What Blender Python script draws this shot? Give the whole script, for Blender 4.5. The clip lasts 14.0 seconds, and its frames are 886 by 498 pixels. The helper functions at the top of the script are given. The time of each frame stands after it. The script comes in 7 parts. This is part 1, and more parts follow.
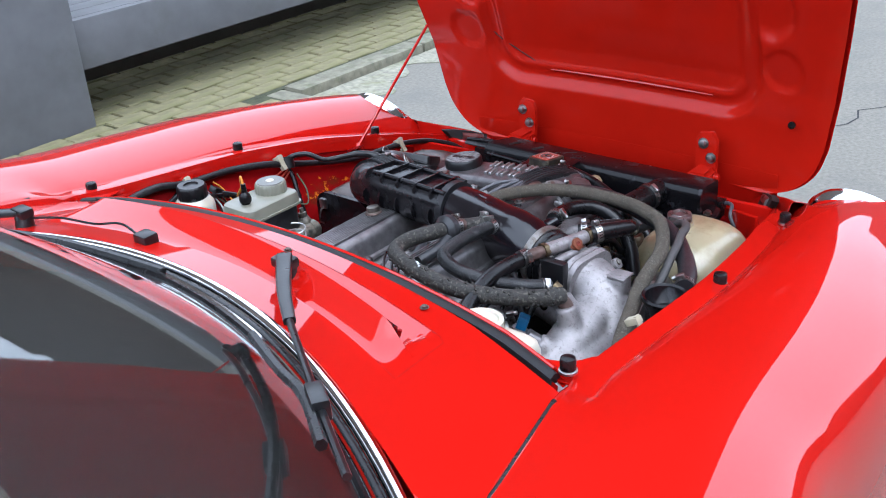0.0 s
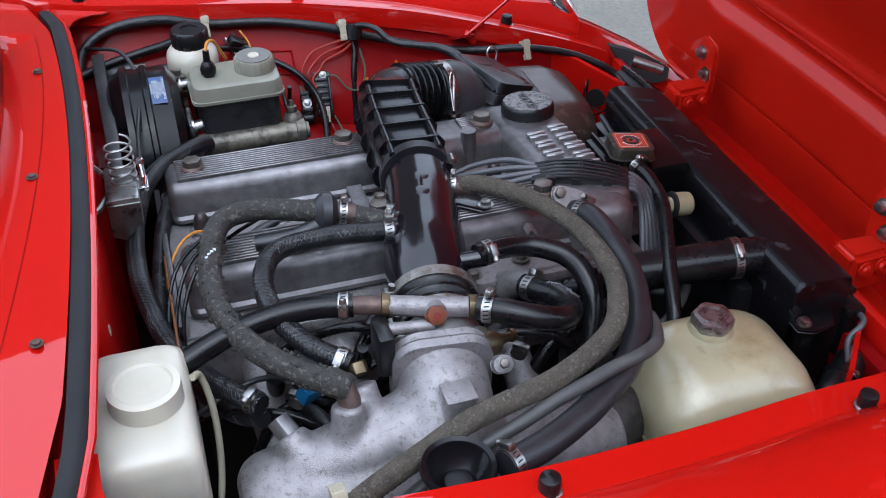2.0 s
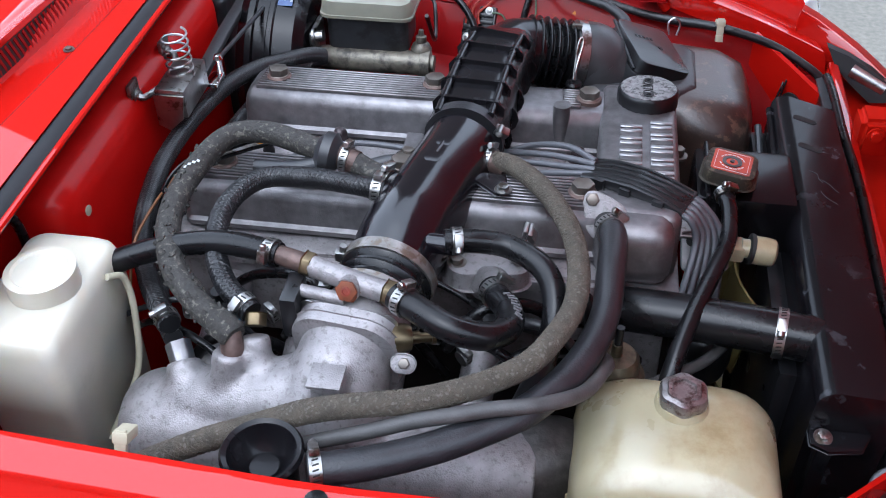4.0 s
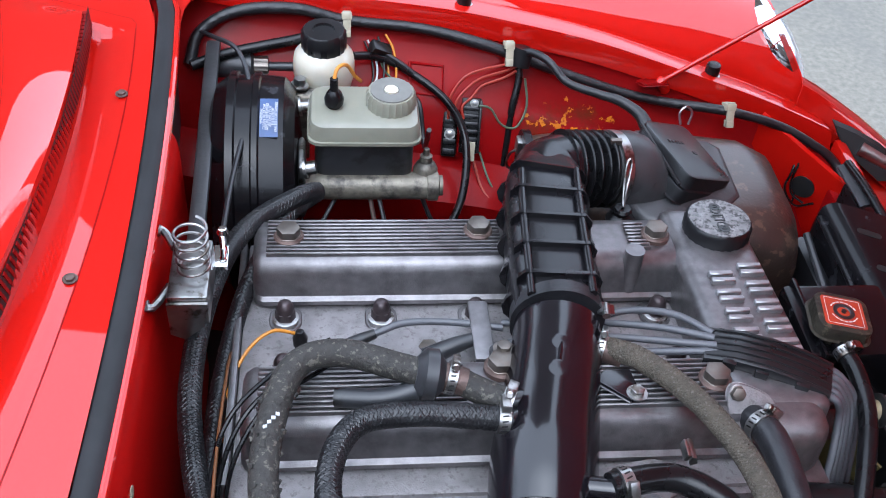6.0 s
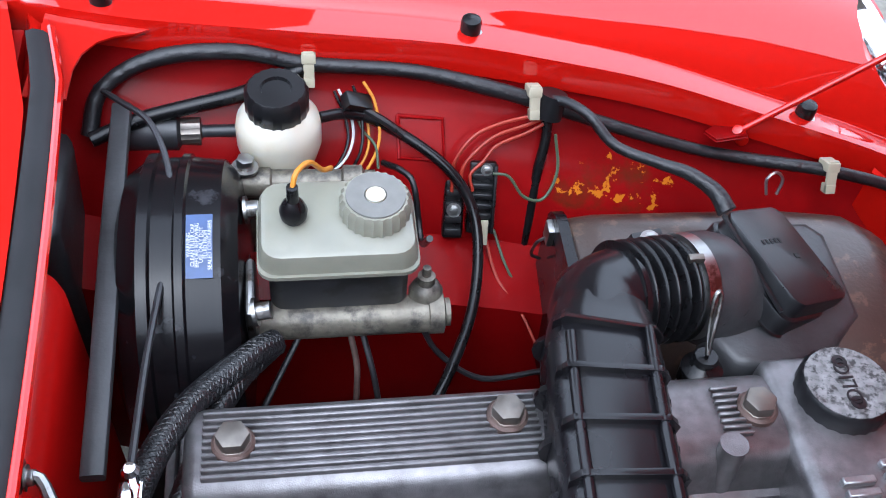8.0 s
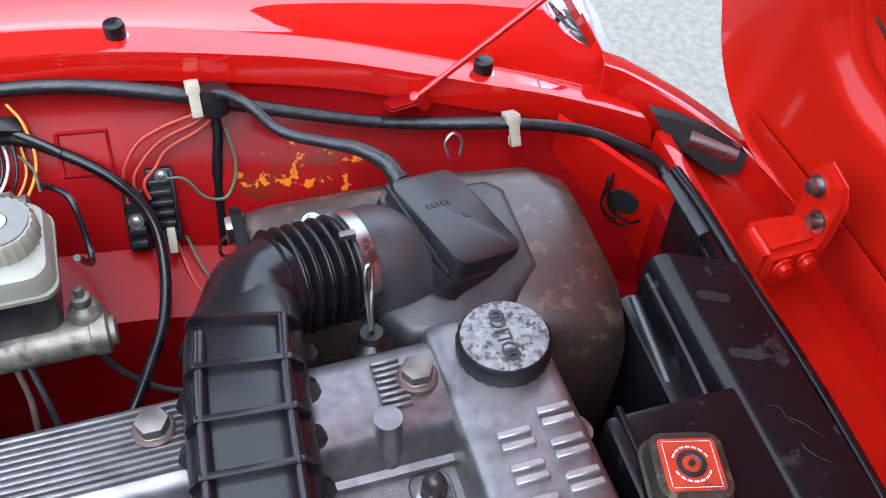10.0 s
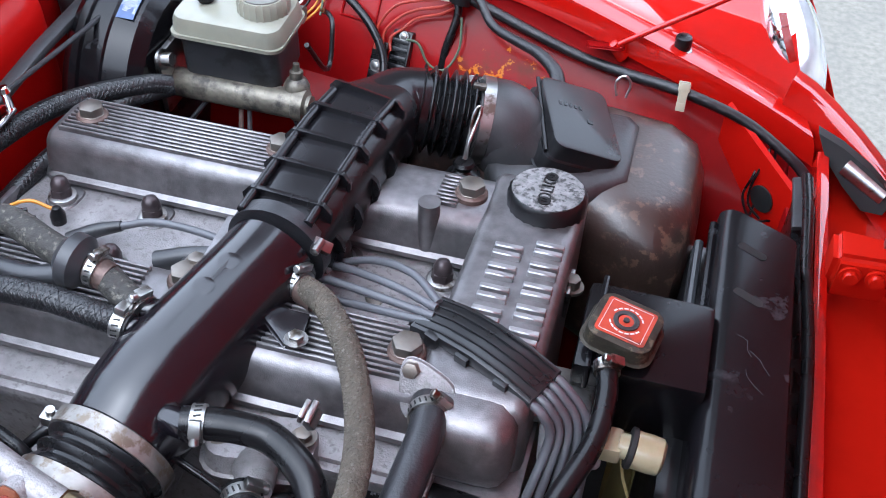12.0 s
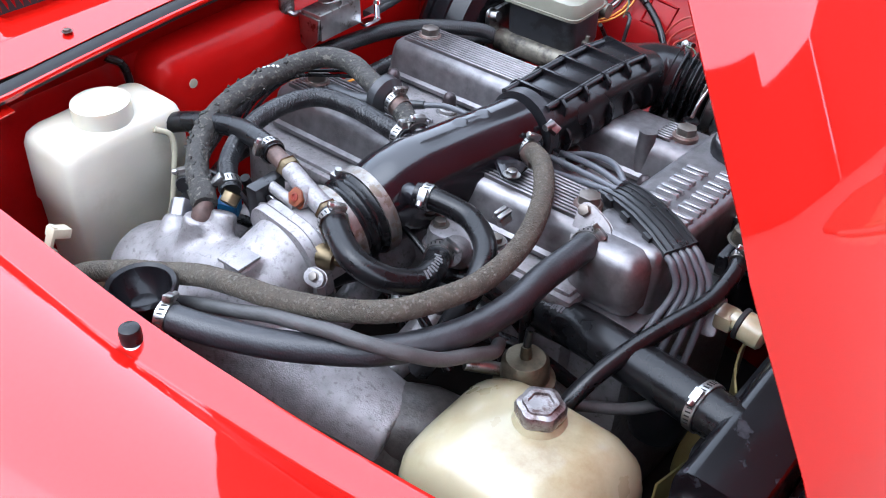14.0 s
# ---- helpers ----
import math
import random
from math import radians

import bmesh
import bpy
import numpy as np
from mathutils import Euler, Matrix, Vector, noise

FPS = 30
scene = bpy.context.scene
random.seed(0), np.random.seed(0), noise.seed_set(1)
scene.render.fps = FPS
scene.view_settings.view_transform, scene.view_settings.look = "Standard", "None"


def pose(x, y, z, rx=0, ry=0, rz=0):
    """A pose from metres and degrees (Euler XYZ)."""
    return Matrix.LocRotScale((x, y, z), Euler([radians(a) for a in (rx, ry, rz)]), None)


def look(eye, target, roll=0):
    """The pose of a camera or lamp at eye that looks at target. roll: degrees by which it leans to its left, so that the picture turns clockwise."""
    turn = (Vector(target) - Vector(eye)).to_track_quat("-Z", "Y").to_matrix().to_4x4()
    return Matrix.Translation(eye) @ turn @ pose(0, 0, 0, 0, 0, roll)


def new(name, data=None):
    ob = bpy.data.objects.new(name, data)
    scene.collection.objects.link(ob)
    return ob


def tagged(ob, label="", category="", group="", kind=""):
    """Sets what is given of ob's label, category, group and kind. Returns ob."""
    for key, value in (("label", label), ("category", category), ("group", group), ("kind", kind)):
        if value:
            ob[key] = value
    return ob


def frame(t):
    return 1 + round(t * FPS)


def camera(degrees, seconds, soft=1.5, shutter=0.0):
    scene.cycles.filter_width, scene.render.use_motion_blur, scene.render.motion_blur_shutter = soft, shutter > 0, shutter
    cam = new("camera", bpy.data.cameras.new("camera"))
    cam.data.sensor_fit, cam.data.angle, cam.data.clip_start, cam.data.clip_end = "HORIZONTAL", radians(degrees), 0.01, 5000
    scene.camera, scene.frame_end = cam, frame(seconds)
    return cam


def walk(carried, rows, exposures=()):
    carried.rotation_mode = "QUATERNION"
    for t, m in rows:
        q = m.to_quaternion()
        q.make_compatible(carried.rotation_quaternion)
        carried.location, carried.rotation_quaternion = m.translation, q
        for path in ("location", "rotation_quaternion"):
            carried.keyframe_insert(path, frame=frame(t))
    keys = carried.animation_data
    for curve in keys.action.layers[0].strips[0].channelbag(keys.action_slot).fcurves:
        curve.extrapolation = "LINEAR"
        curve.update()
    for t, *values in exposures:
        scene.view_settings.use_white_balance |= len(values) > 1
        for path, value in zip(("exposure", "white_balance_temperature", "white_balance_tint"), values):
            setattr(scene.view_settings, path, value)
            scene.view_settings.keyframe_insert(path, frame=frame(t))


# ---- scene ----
cam = camera(47.0, 14.0, soft=1.0)
PATH = [
    (0, (-1.167, -1.044, 1.484), (0.185, 0.131, 0.595), -4.2),
    (0.5, (-0.948, -1.027, 1.473), (0.309, 0.194, 0.509), -2.6),
    (1, (-0.695, -1.048, 1.468), (0.353, 0.308, 0.436), -1.2),
    (1.5, (-0.469, -1.075, 1.463), (0.315, 0.402, 0.366), -0.5),
    (2, (-0.227, -1.008, 1.437), (0.269, 0.511, 0.234), 0.3),
    (2.5, (-0.023, -0.97, 1.428), (0.177, 0.547, 0.139), 0.0),
    (2.7, (0.076, -0.961, 1.425), (0.076, 0.553, 0.118), -0.3),
    (4.8, (0.202, -0.874, 1.423), (-0.065, 0.591, 0.087), -1.2),
    (5, (0.139, -0.847, 1.426), (-0.061, 0.607, 0.067), 0.9),
    (5.5, (-0.023, -0.766, 1.456), (0.027, 0.67, 0.065), 5.1),
    (6, (-0.152, -0.632, 1.48), (0.076, 0.774, 0.076), 6.1),
    (6.5, (-0.192, -0.495, 1.467), (0.064, 0.873, 0.031), 7.3),
    (7, (-0.178, -0.331, 1.436), (0.061, 0.951, -0.082), 7.3),
    (7.2, (-0.17, -0.283, 1.425), (0.065, 0.972, -0.115), 7.2),
    (9.5, (0.005, -0.198, 1.387), (0.398, 0.98, -0.181), 5.2),
    (10, (0.073, -0.251, 1.389), (0.502, 0.925, -0.172), 4.0),
    (10.5, (0.121, -0.32, 1.383), (0.522, 0.898, -0.151), 3.6),
    (11, (0.211, -0.434, 1.381), (0.421, 0.909, -0.086), 3.0),
    (11.5, (0.28, -0.502, 1.376), (0.252, 0.865, -0.083), 2.9),
    (12, (0.344, -0.555, 1.379), (0.0, 0.801, -0.05), 1.9),
    (12.5, (0.375, -0.609, 1.364), (-0.156, 0.726, -0.028), 1.7),
    (13, (0.441, -0.712, 1.353), (-0.184, 0.619, -0.003), 2.3),
    (13.5, (0.543, -0.797, 1.376), (-0.266, 0.535, 0.123), 0.5),
    (14, (0.617, -0.829, 1.374), (-0.373, 0.381, 0.127), 0.6),
]
EXPOSURES = [(0.0, 1.33, 5380, 9), (1.0, 0.9, 5380, 9), (2.0, 0.97, 5380, 9), (5.0, 1.55, 5380, 9), (6.5, 1.48, 5380, 9), (11.0, 1.98, 5380, 9), (12.5, 1.9, 5380, 9), (14.0, 1.98, 5380, 9)]
walk(cam, [(t, look(e, g, r)) for t, e, g, r in PATH], EXPOSURES)


# ---- world and light ----
world = bpy.data.worlds.new("sky")
scene.world = world
world.use_nodes = True
wn = world.node_tree
wn.nodes.clear()
w_out = wn.nodes.new("ShaderNodeOutputWorld")
w_bg = wn.nodes.new("ShaderNodeBackground")
w_sky = wn.nodes.new("ShaderNodeTexSky")
w_sky.sky_type = "NISHITA"
w_sky.sun_disc = False
w_sky.sun_elevation = radians(66)
w_sky.sun_rotation = radians(200)
w_sky.dust_density = 6.0
w_hsv = wn.nodes.new("ShaderNodeHueSaturation")
w_hsv.inputs["Saturation"].default_value = 0.45
w_bg.inputs["Strength"].default_value = 0.15
wn.links.new(w_sky.outputs[0], w_hsv.inputs["Color"])
w_cloud = wn.nodes.new("ShaderNodeMix")
w_cloud.data_type = "RGBA"
w_cloud.inputs["Factor"].default_value = 0.65
w_cloud.inputs[7].default_value = (9.0, 9.1, 9.4, 1)
wn.links.new(w_hsv.outputs[0], w_cloud.inputs[6])
wn.links.new(w_cloud.outputs[2], w_bg.inputs[0])
wn.links.new(w_bg.outputs[0], w_out.inputs[0])

sun_data = bpy.data.lights.new("sun", "SUN")
sun_data.energy = 0.25
sun_data.angle = radians(70)
sun_data.color = (1.0, 0.97, 0.93)
sun = new("sun", sun_data)
sun.matrix_world = look((-1.2, -2.2, 5.0), (0, 0, 0))


# ---- materials ----
def material(name, color, rough=0.5, metal=0.0, vary=0.15, scale=25.0, stain=None, stain_amount=0.0, stain_scale=9.0,
             bump=0.0, bump_scale=200.0, coat=0.0, rough_vary=0.1, trans=0.0, sss=0.0, spec=0.5, stain_edge=0.08, coat_rough=0.025):
    m = bpy.data.materials.new(name)
    m.use_nodes = True
    nt = m.node_tree
    b = nt.nodes["Principled BSDF"]
    tc = nt.nodes.new("ShaderNodeTexCoord")
    n1 = nt.nodes.new("ShaderNodeTexNoise")
    n1.inputs["Scale"].default_value = scale
    n1.inputs["Detail"].default_value = 6
    nt.links.new(tc.outputs["Object"], n1.inputs["Vector"])
    ramp = nt.nodes.new("ShaderNodeMapRange")
    ramp.inputs["From Min"].default_value = 0.3
    ramp.inputs["From Max"].default_value = 0.7
    ramp.inputs["To Min"].default_value = 1 - vary
    ramp.inputs["To Max"].default_value = 1 + vary
    nt.links.new(n1.outputs["Fac"], ramp.inputs["Value"])
    mul = nt.nodes.new("ShaderNodeMix")
    mul.data_type, mul.blend_type = "RGBA", "MULTIPLY"
    mul.inputs["Factor"].default_value = 1
    mul.inputs[6].default_value = (*color, 1)
    nt.links.new(ramp.outputs[0], mul.inputs[7])
    col = mul.outputs[2]
    if stain:
        n2 = nt.nodes.new("ShaderNodeTexNoise")
        n2.inputs["Scale"].default_value = stain_scale
        n2.inputs["Detail"].default_value = 8
        n2.inputs["Roughness"].default_value = 0.65
        nt.links.new(tc.outputs["Object"], n2.inputs["Vector"])
        r2 = nt.nodes.new("ShaderNodeMapRange")
        r2.inputs["From Min"].default_value = 0.62 - stain_amount * 0.35
        r2.inputs["From Max"].default_value = 0.62 - stain_amount * 0.35 + stain_edge
        nt.links.new(n2.outputs["Fac"], r2.inputs["Value"])
        mx = nt.nodes.new("ShaderNodeMix")
        mx.data_type = "RGBA"
        nt.links.new(r2.outputs[0], mx.inputs["Factor"])
        nt.links.new(col, mx.inputs[6])
        mx.inputs[7].default_value = (*stain, 1)
        col = mx.outputs[2]
    nt.links.new(col, b.inputs["Base Color"])
    rr = nt.nodes.new("ShaderNodeMapRange")
    rr.inputs["To Min"].default_value = max(0.02, rough - rough_vary)
    rr.inputs["To Max"].default_value = min(1.0, rough + rough_vary)
    nt.links.new(n1.outputs["Fac"], rr.inputs["Value"])
    nt.links.new(rr.outputs[0], b.inputs["Roughness"])
    b.inputs["Metallic"].default_value = metal
    b.inputs["Coat Weight"].default_value = coat
    b.inputs["Coat Roughness"].default_value = coat_rough
    b.inputs["Coat IOR"].default_value = 1.63
    b.inputs["Transmission Weight"].default_value = trans
    b.inputs["Specular IOR Level"].default_value = spec
    if sss:
        b.inputs["Subsurface Weight"].default_value = sss
        b.inputs["Subsurface Radius"].default_value = (0.02, 0.015, 0.01)
        b.inputs["Subsurface Scale"].default_value = 0.3
    if bump:
        n3 = nt.nodes.new("ShaderNodeTexNoise")
        n3.inputs["Scale"].default_value = bump_scale
        n3.inputs["Detail"].default_value = 3
        nt.links.new(tc.outputs["Object"], n3.inputs["Vector"])
        bp = nt.nodes.new("ShaderNodeBump")
        bp.inputs["Strength"].default_value = bump
        bp.inputs["Distance"].default_value = 0.002
        nt.links.new(n3.outputs["Fac"], bp.inputs["Height"])
        nt.links.new(bp.outputs[0], b.inputs["Normal"])
    return m


RED = material("red_paint", (0.43, 0.0045, 0.0012), 0.5, vary=0.05, scale=4, coat=1.0, rough_vary=0.04, spec=0.02)
# body red darkened: the shade of bay and recesses is in this colour
RED_BAY = material("red_bay_shaded_paint", (0.19, 0.0016, 0.0022), 0.42, vary=0.2, scale=8, coat=0.12, spec=0.05, coat_rough=0.14, stain=(0.12, 0.002, 0.002), stain_amount=0.25, stain_scale=6, stain_edge=0.25)
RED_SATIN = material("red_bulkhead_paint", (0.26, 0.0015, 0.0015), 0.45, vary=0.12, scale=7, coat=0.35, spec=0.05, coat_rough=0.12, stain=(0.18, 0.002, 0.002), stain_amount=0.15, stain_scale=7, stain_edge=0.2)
RED_BOX = material("red_box_paint", (0.42, 0.003, 0.0016), 0.5, vary=0.08, scale=6, coat=0.18, spec=0.08, coat_rough=0.2, stain=(0.33, 0.003, 0.002), stain_amount=0.15, stain_scale=9, stain_edge=0.25)
RED_INNER = material("red_satin_inner_paint", (0.455, 0.0095, 0.0023), 0.5, vary=0.07, scale=5, coat=0.35, spec=0.03, coat_rough=0.12, stain=(0.34, 0.006, 0.002), stain_amount=0.15, stain_scale=4, stain_edge=0.3)
ALU = material("cast_aluminium", (0.198, 0.189, 0.193), 0.42, metal=0.85, vary=0.22, scale=70, stain=(0.105, 0.098, 0.097), stain_amount=0.33, stain_scale=42, bump=0.16, bump_scale=900, stain_edge=0.3)
OILY = material("oily_casting", (0.060, 0.054, 0.050), 0.45, metal=0.4, vary=0.35, scale=120, stain=(0.024, 0.021, 0.018), stain_amount=0.4, stain_scale=40, bump=0.3, bump_scale=300, stain_edge=0.25)
ALU_DULL = material("dull_cast_aluminium", (0.262, 0.246, 0.248), 0.47, metal=0.55, vary=0.2, scale=55, stain=(0.17, 0.157, 0.155), stain_amount=0.25, stain_scale=170, bump=0.35, bump_scale=620, stain_edge=0.12)
STEEL = material("zinc_steel", (0.36, 0.355, 0.345), 0.33, metal=1.0, vary=0.2, scale=60, stain=(0.14, 0.12, 0.10), stain_amount=0.22, stain_scale=50)
CHROME = material("chrome", (0.85, 0.85, 0.86), 0.06, metal=1.0, vary=0.04)
BRASS = material("brass", (0.14, 0.108, 0.063), 0.4, metal=0.9, vary=0.3, scale=60)
RUSTY = material("rusty_steel", (0.105, 0.07, 0.0595), 0.5, metal=0.5, vary=0.35, scale=90, bump=0.3)
NUT = material("dark_nut_steel", (0.055, 0.043, 0.045), 0.38, metal=0.6, vary=0.35, scale=90, bump=0.3)
BOLT = material("cover_bolt_steel", (0.17, 0.152, 0.134), 0.4, metal=0.85, vary=0.25, scale=70, stain=(0.182, 0.147, 0.119), stain_amount=0.3, stain_scale=60, stain_edge=0.2)
RUBBER = material("black_rubber", (0.006, 0.0058, 0.0065), 0.28, vary=0.3, scale=40, bump=0.08, bump_scale=300, spec=0.22, coat=0.12, coat_rough=0.16)
RUBBER_GREY = material("grey_black_rubber", (0.0155, 0.0155, 0.0178), 0.4, vary=0.3, scale=60, bump=0.2, bump_scale=400)
GREY_HOSE = material("grey_fuel_hose", (0.046, 0.044, 0.043), 0.55, vary=0.25, scale=60, bump=0.2, bump_scale=400)
PIPE_BLACK = material("satin_black_casting", (0.006, 0.005, 0.0068), 0.17, vary=0.2, scale=20, bump=0.04, bump_scale=700, coat=0.2, coat_rough=0.1)
PLASTIC = material("black_plastic", (0.007, 0.007, 0.008), 0.3, vary=0.2, scale=30, bump=0.05)
PLASTIC_GREY = material("grey_plastic", (0.0245, 0.0252, 0.028), 0.38, vary=0.25, scale=30, stain=(0.0105, 0.0105, 0.0105), stain_amount=0.2, stain_scale=20)
BLACK_PAINT = material("black_gloss_paint", (0.005, 0.0045, 0.0055), 0.25, vary=0.3, scale=15, spec=0.2, coat=0.1, coat_rough=0.12, stain=(0.03, 0.03, 0.034), stain_amount=0.06, stain_scale=30)
HOSE_OLD = material("old_cloth_hose", (0.024, 0.022, 0.019), 0.75, vary=0.35, scale=160, stain=(0.088, 0.081, 0.066), stain_amount=0.18, stain_scale=190, bump=1.0, bump_scale=240, stain_edge=0.05)
CABLE_GREY = material("grey_lead", (0.077, 0.0784, 0.0875), 0.42, vary=0.12)
WHITE_PLASTIC = material("milky_plastic", (0.52, 0.49, 0.40), 0.34, vary=0.09, scale=12, sss=0.45, coat=0.3, coat_rough=0.1, stain=(0.42, 0.39, 0.29), stain_amount=0.2, stain_scale=16, stain_edge=0.3, bump=0.05, bump_scale=60)
YELLOW_PLASTIC = material("yellowed_plastic", (0.32, 0.283, 0.178), 0.3, vary=0.14, scale=14, sss=0.2, coat=0.5, coat_rough=0.08, stain=(0.22, 0.17, 0.085), stain_amount=0.32, stain_scale=13, stain_edge=0.2, bump=0.08, bump_scale=30)
RES_PLASTIC = material("aged_reservoir_plastic", (0.205, 0.202, 0.158), 0.33, vary=0.12, scale=18, stain=(0.17, 0.165, 0.13), stain_amount=0.3, stain_scale=15, stain_edge=0.25, sss=0.1, coat=0.2, coat_rough=0.15)
FILTER = material("airbox_paint", (0.036, 0.0235, 0.019), 0.33, vary=0.3, scale=14, stain=(0.085, 0.054, 0.038), stain_amount=0.22, stain_scale=46, bump=0.2, bump_scale=250, stain_edge=0.06, coat=0.16, coat_rough=0.2)
CREAM = material("cream_clip_plastic", (0.36, 0.33, 0.24), 0.45, vary=0.12)
ORANGE = material("orange_label", (0.35, 0.0315, 0.0084), 0.45, vary=0.15, scale=70, stain=(0.126, 0.028, 0.021), stain_amount=0.1, stain_scale=60)
BLUE = material("blue_plastic", (0.014, 0.112, 0.252), 0.4)
BLUE_LABEL = material("blue_label", (0.049, 0.084, 0.196), 0.5, vary=0.2, scale=80)
LABEL_WHITE = material("label_print", (0.525, 0.546, 0.56), 0.5)
WIRE_RED = material("orange_red_wire", (0.28, 0.0245, 0.0105), 0.45)
WIRE_YELLOW = material("orange_wire", (0.525, 0.21, 0.014), 0.45)
WIRE_GREEN = material("green_wire", (0.049, 0.077, 0.042), 0.5)
RUBBER_STRIP = material("seal_rubber", (0.013, 0.013, 0.0145), 0.6, vary=0.3, scale=30, spec=0.3, stain=(0.014, 0.013, 0.014), stain_amount=0.2, stain_scale=60, stain_edge=0.2)
ASPHALT = material("asphalt", (0.168, 0.158, 0.132), 0.9, vary=0.22, scale=60, stain_edge=0.3, stain=(0.125, 0.12, 0.108), stain_amount=0.35, stain_scale=2.5, bump=0.6, bump_scale=140)
BRICK = material("paving_brick", (0.185, 0.168, 0.088), 0.85, vary=0.3, scale=20, stain_edge=0.2, stain=(0.105, 0.108, 0.034), stain_amount=0.34, stain_scale=5, bump=0.5, bump_scale=120)
MORTAR = material("paving_joint", (0.045, 0.05, 0.025), 0.95, vary=0.4, scale=30, bump=0.5, bump_scale=80)
KERB = material("kerb_stone", (0.18, 0.172, 0.125), 0.9, vary=0.3, scale=25, stain=(0.09, 0.10, 0.05), stain_amount=0.25, stain_scale=9, stain_edge=0.2, bump=0.5)
MOSS = material("mossy_grit", (0.25, 0.24, 0.185), 0.95, vary=0.3, scale=40, stain=(0.15, 0.155, 0.07), stain_amount=0.4, stain_scale=7, stain_edge=0.3, bump=0.6, bump_scale=90)
AFM_GREY = material("scuffed_grey_plastic", (0.033, 0.033, 0.035), 0.42, vary=0.25, scale=30, stain=(0.016, 0.016, 0.017), stain_amount=0.35, stain_scale=24, stain_edge=0.2, bump=0.15, bump_scale=200)
BENCH = material("grey_painted_boards", (0.119, 0.122, 0.13), 0.7, vary=0.12, scale=9, stain_edge=0.3, stain=(0.091, 0.0966, 0.0875), stain_amount=0.25, stain_scale=4)
# dark tone of the added walls that the car paint reflects
FACADE = material("unseen_wall_dark", (0.075, 0.06, 0.05), 0.9, vary=0.2, scale=2)
DUCT = material("satin_black_moulding", (0.006, 0.0055, 0.0068), 0.26, vary=0.2, scale=20, bump=0.05, bump_scale=700, spec=0.42)
# near-black for the grimy block and for painted shade in slots and holes
DARK = material("grime_and_shade_black", (0.006, 0.006, 0.006), 0.7, vary=0.5, scale=30)
GLASS = material("windscreen_glass", (0.6, 0.64, 0.63), 0.02, vary=0.0, trans=1.0, rough_vary=0.0)
INTERIOR = material("cabin_trim", (0.03, 0.027, 0.027), 0.7, vary=0.2)
HEAD_GLASS = material("headlamp_glass", (0.8, 0.82, 0.85), 0.08, metal=0.6, vary=0.1, scale=60)


# ---- mesh helpers ----
def thing(name, at, label, category, group="", kind=""):
    e = new(name)
    e.empty_display_size = 0.02
    e.location = at
    return tagged(e, label, category, group, kind)


def origin_of(ob):
    return Matrix() if ob.parent else Matrix.Translation(ob.location)


def part(name, bm, mat, parent=None, label="", angle=38):
    """Links a bmesh, given in world places, as one mesh under a thing or a part."""
    bmesh.ops.recalc_face_normals(bm, faces=bm.faces)
    me = bpy.data.meshes.new(name)
    bm.to_mesh(me)
    bm.free()
    me.materials.append(mat)
    me.shade_smooth()
    me.set_sharp_from_angle(angle=radians(angle))
    ob = new(name, me)
    if parent:
        ob.parent = parent
        ob.matrix_parent_inverse = origin_of(parent).inverted()
    if label:
        ob["label"] = label
    return ob


def box(x0, x1, y0, y1, z0, z1, bev=0.003, m=None, seg=2):
    bm = bmesh.new()
    bmesh.ops.create_cube(bm, size=1)
    for v in bm.verts:
        v.co = Vector(((x0 + x1) / 2 + v.co.x * (x1 - x0), (y0 + y1) / 2 + v.co.y * (y1 - y0), (z0 + z1) / 2 + v.co.z * (z1 - z0)))
    if bev:
        bmesh.ops.bevel(bm, geom=bm.edges[:], offset=bev, segments=seg, affect="EDGES", profile=0.6)
    if m:
        bm.transform(m)
    return bm


def smooth_path(pts, n=8):
    pts = [Vector(p) for p in pts]
    if len(pts) < 3:
        return pts
    ext = [2 * pts[0] - pts[1]] + pts + [2 * pts[-1] - pts[-2]]
    out = []
    for i in range(1, len(ext) - 2):
        a, b, c, d = ext[i - 1:i + 3]
        for k in range(n):
            t = k / n
            out.append(0.5 * ((2 * b) + (c - a) * t + (2 * a - 5 * b + 4 * c - d) * t * t + (3 * b - a - 3 * c + d) * t ** 3))
    return out + [pts[-1]]


def frames_along(path):
    tang = [(path[min(i + 1, len(path) - 1)] - path[max(i - 1, 0)]).normalized() for i in range(len(path))]
    up = Vector((0, 0, 1)) if abs(tang[0].z) < 0.9 else Vector((1, 0, 0))
    side = tang[0].cross(up).normalized()
    out = []
    for p, t in zip(path, tang):
        side = (side - t * side.dot(t)).normalized()
        out.append((p, t, side, t.cross(side)))
    return out


def tube(pts, r, n=14, steps=8, smooth=True, caps=True, hollow=0.0):
    """A round tube along points; r: one radius or one for each given point."""
    path = smooth_path(pts, steps) if smooth else [Vector(p) for p in pts]
    m = len(path)
    if not isinstance(r, (list, tuple)):
        r = [r] * 2
    radii = [float(np.interp(i / (m - 1), np.linspace(0, 1, len(r)), r)) for i in range(m)]
    bm = bmesh.new()
    rings = []
    for (p, t, a, b), rad in zip(frames_along(path), radii):
        rings.append([bm.verts.new(p + rad * (math.cos(2 * math.pi * k / n) * a + math.sin(2 * math.pi * k / n) * b)) for k in range(n)])
    for q, w in zip(rings, rings[1:]):
        for k in range(n):
            bm.faces.new((q[k], q[(k + 1) % n], w[(k + 1) % n], w[k]))
    if caps:
        bm.faces.new(rings[0])
        bm.faces.new(rings[-1])
    return bm


def axis_pose(at, way):
    """A pose at a place whose z axis goes along way."""
    return Matrix.Translation(at) @ Vector(way).normalized().to_track_quat("Z", "Y").to_matrix().to_4x4()


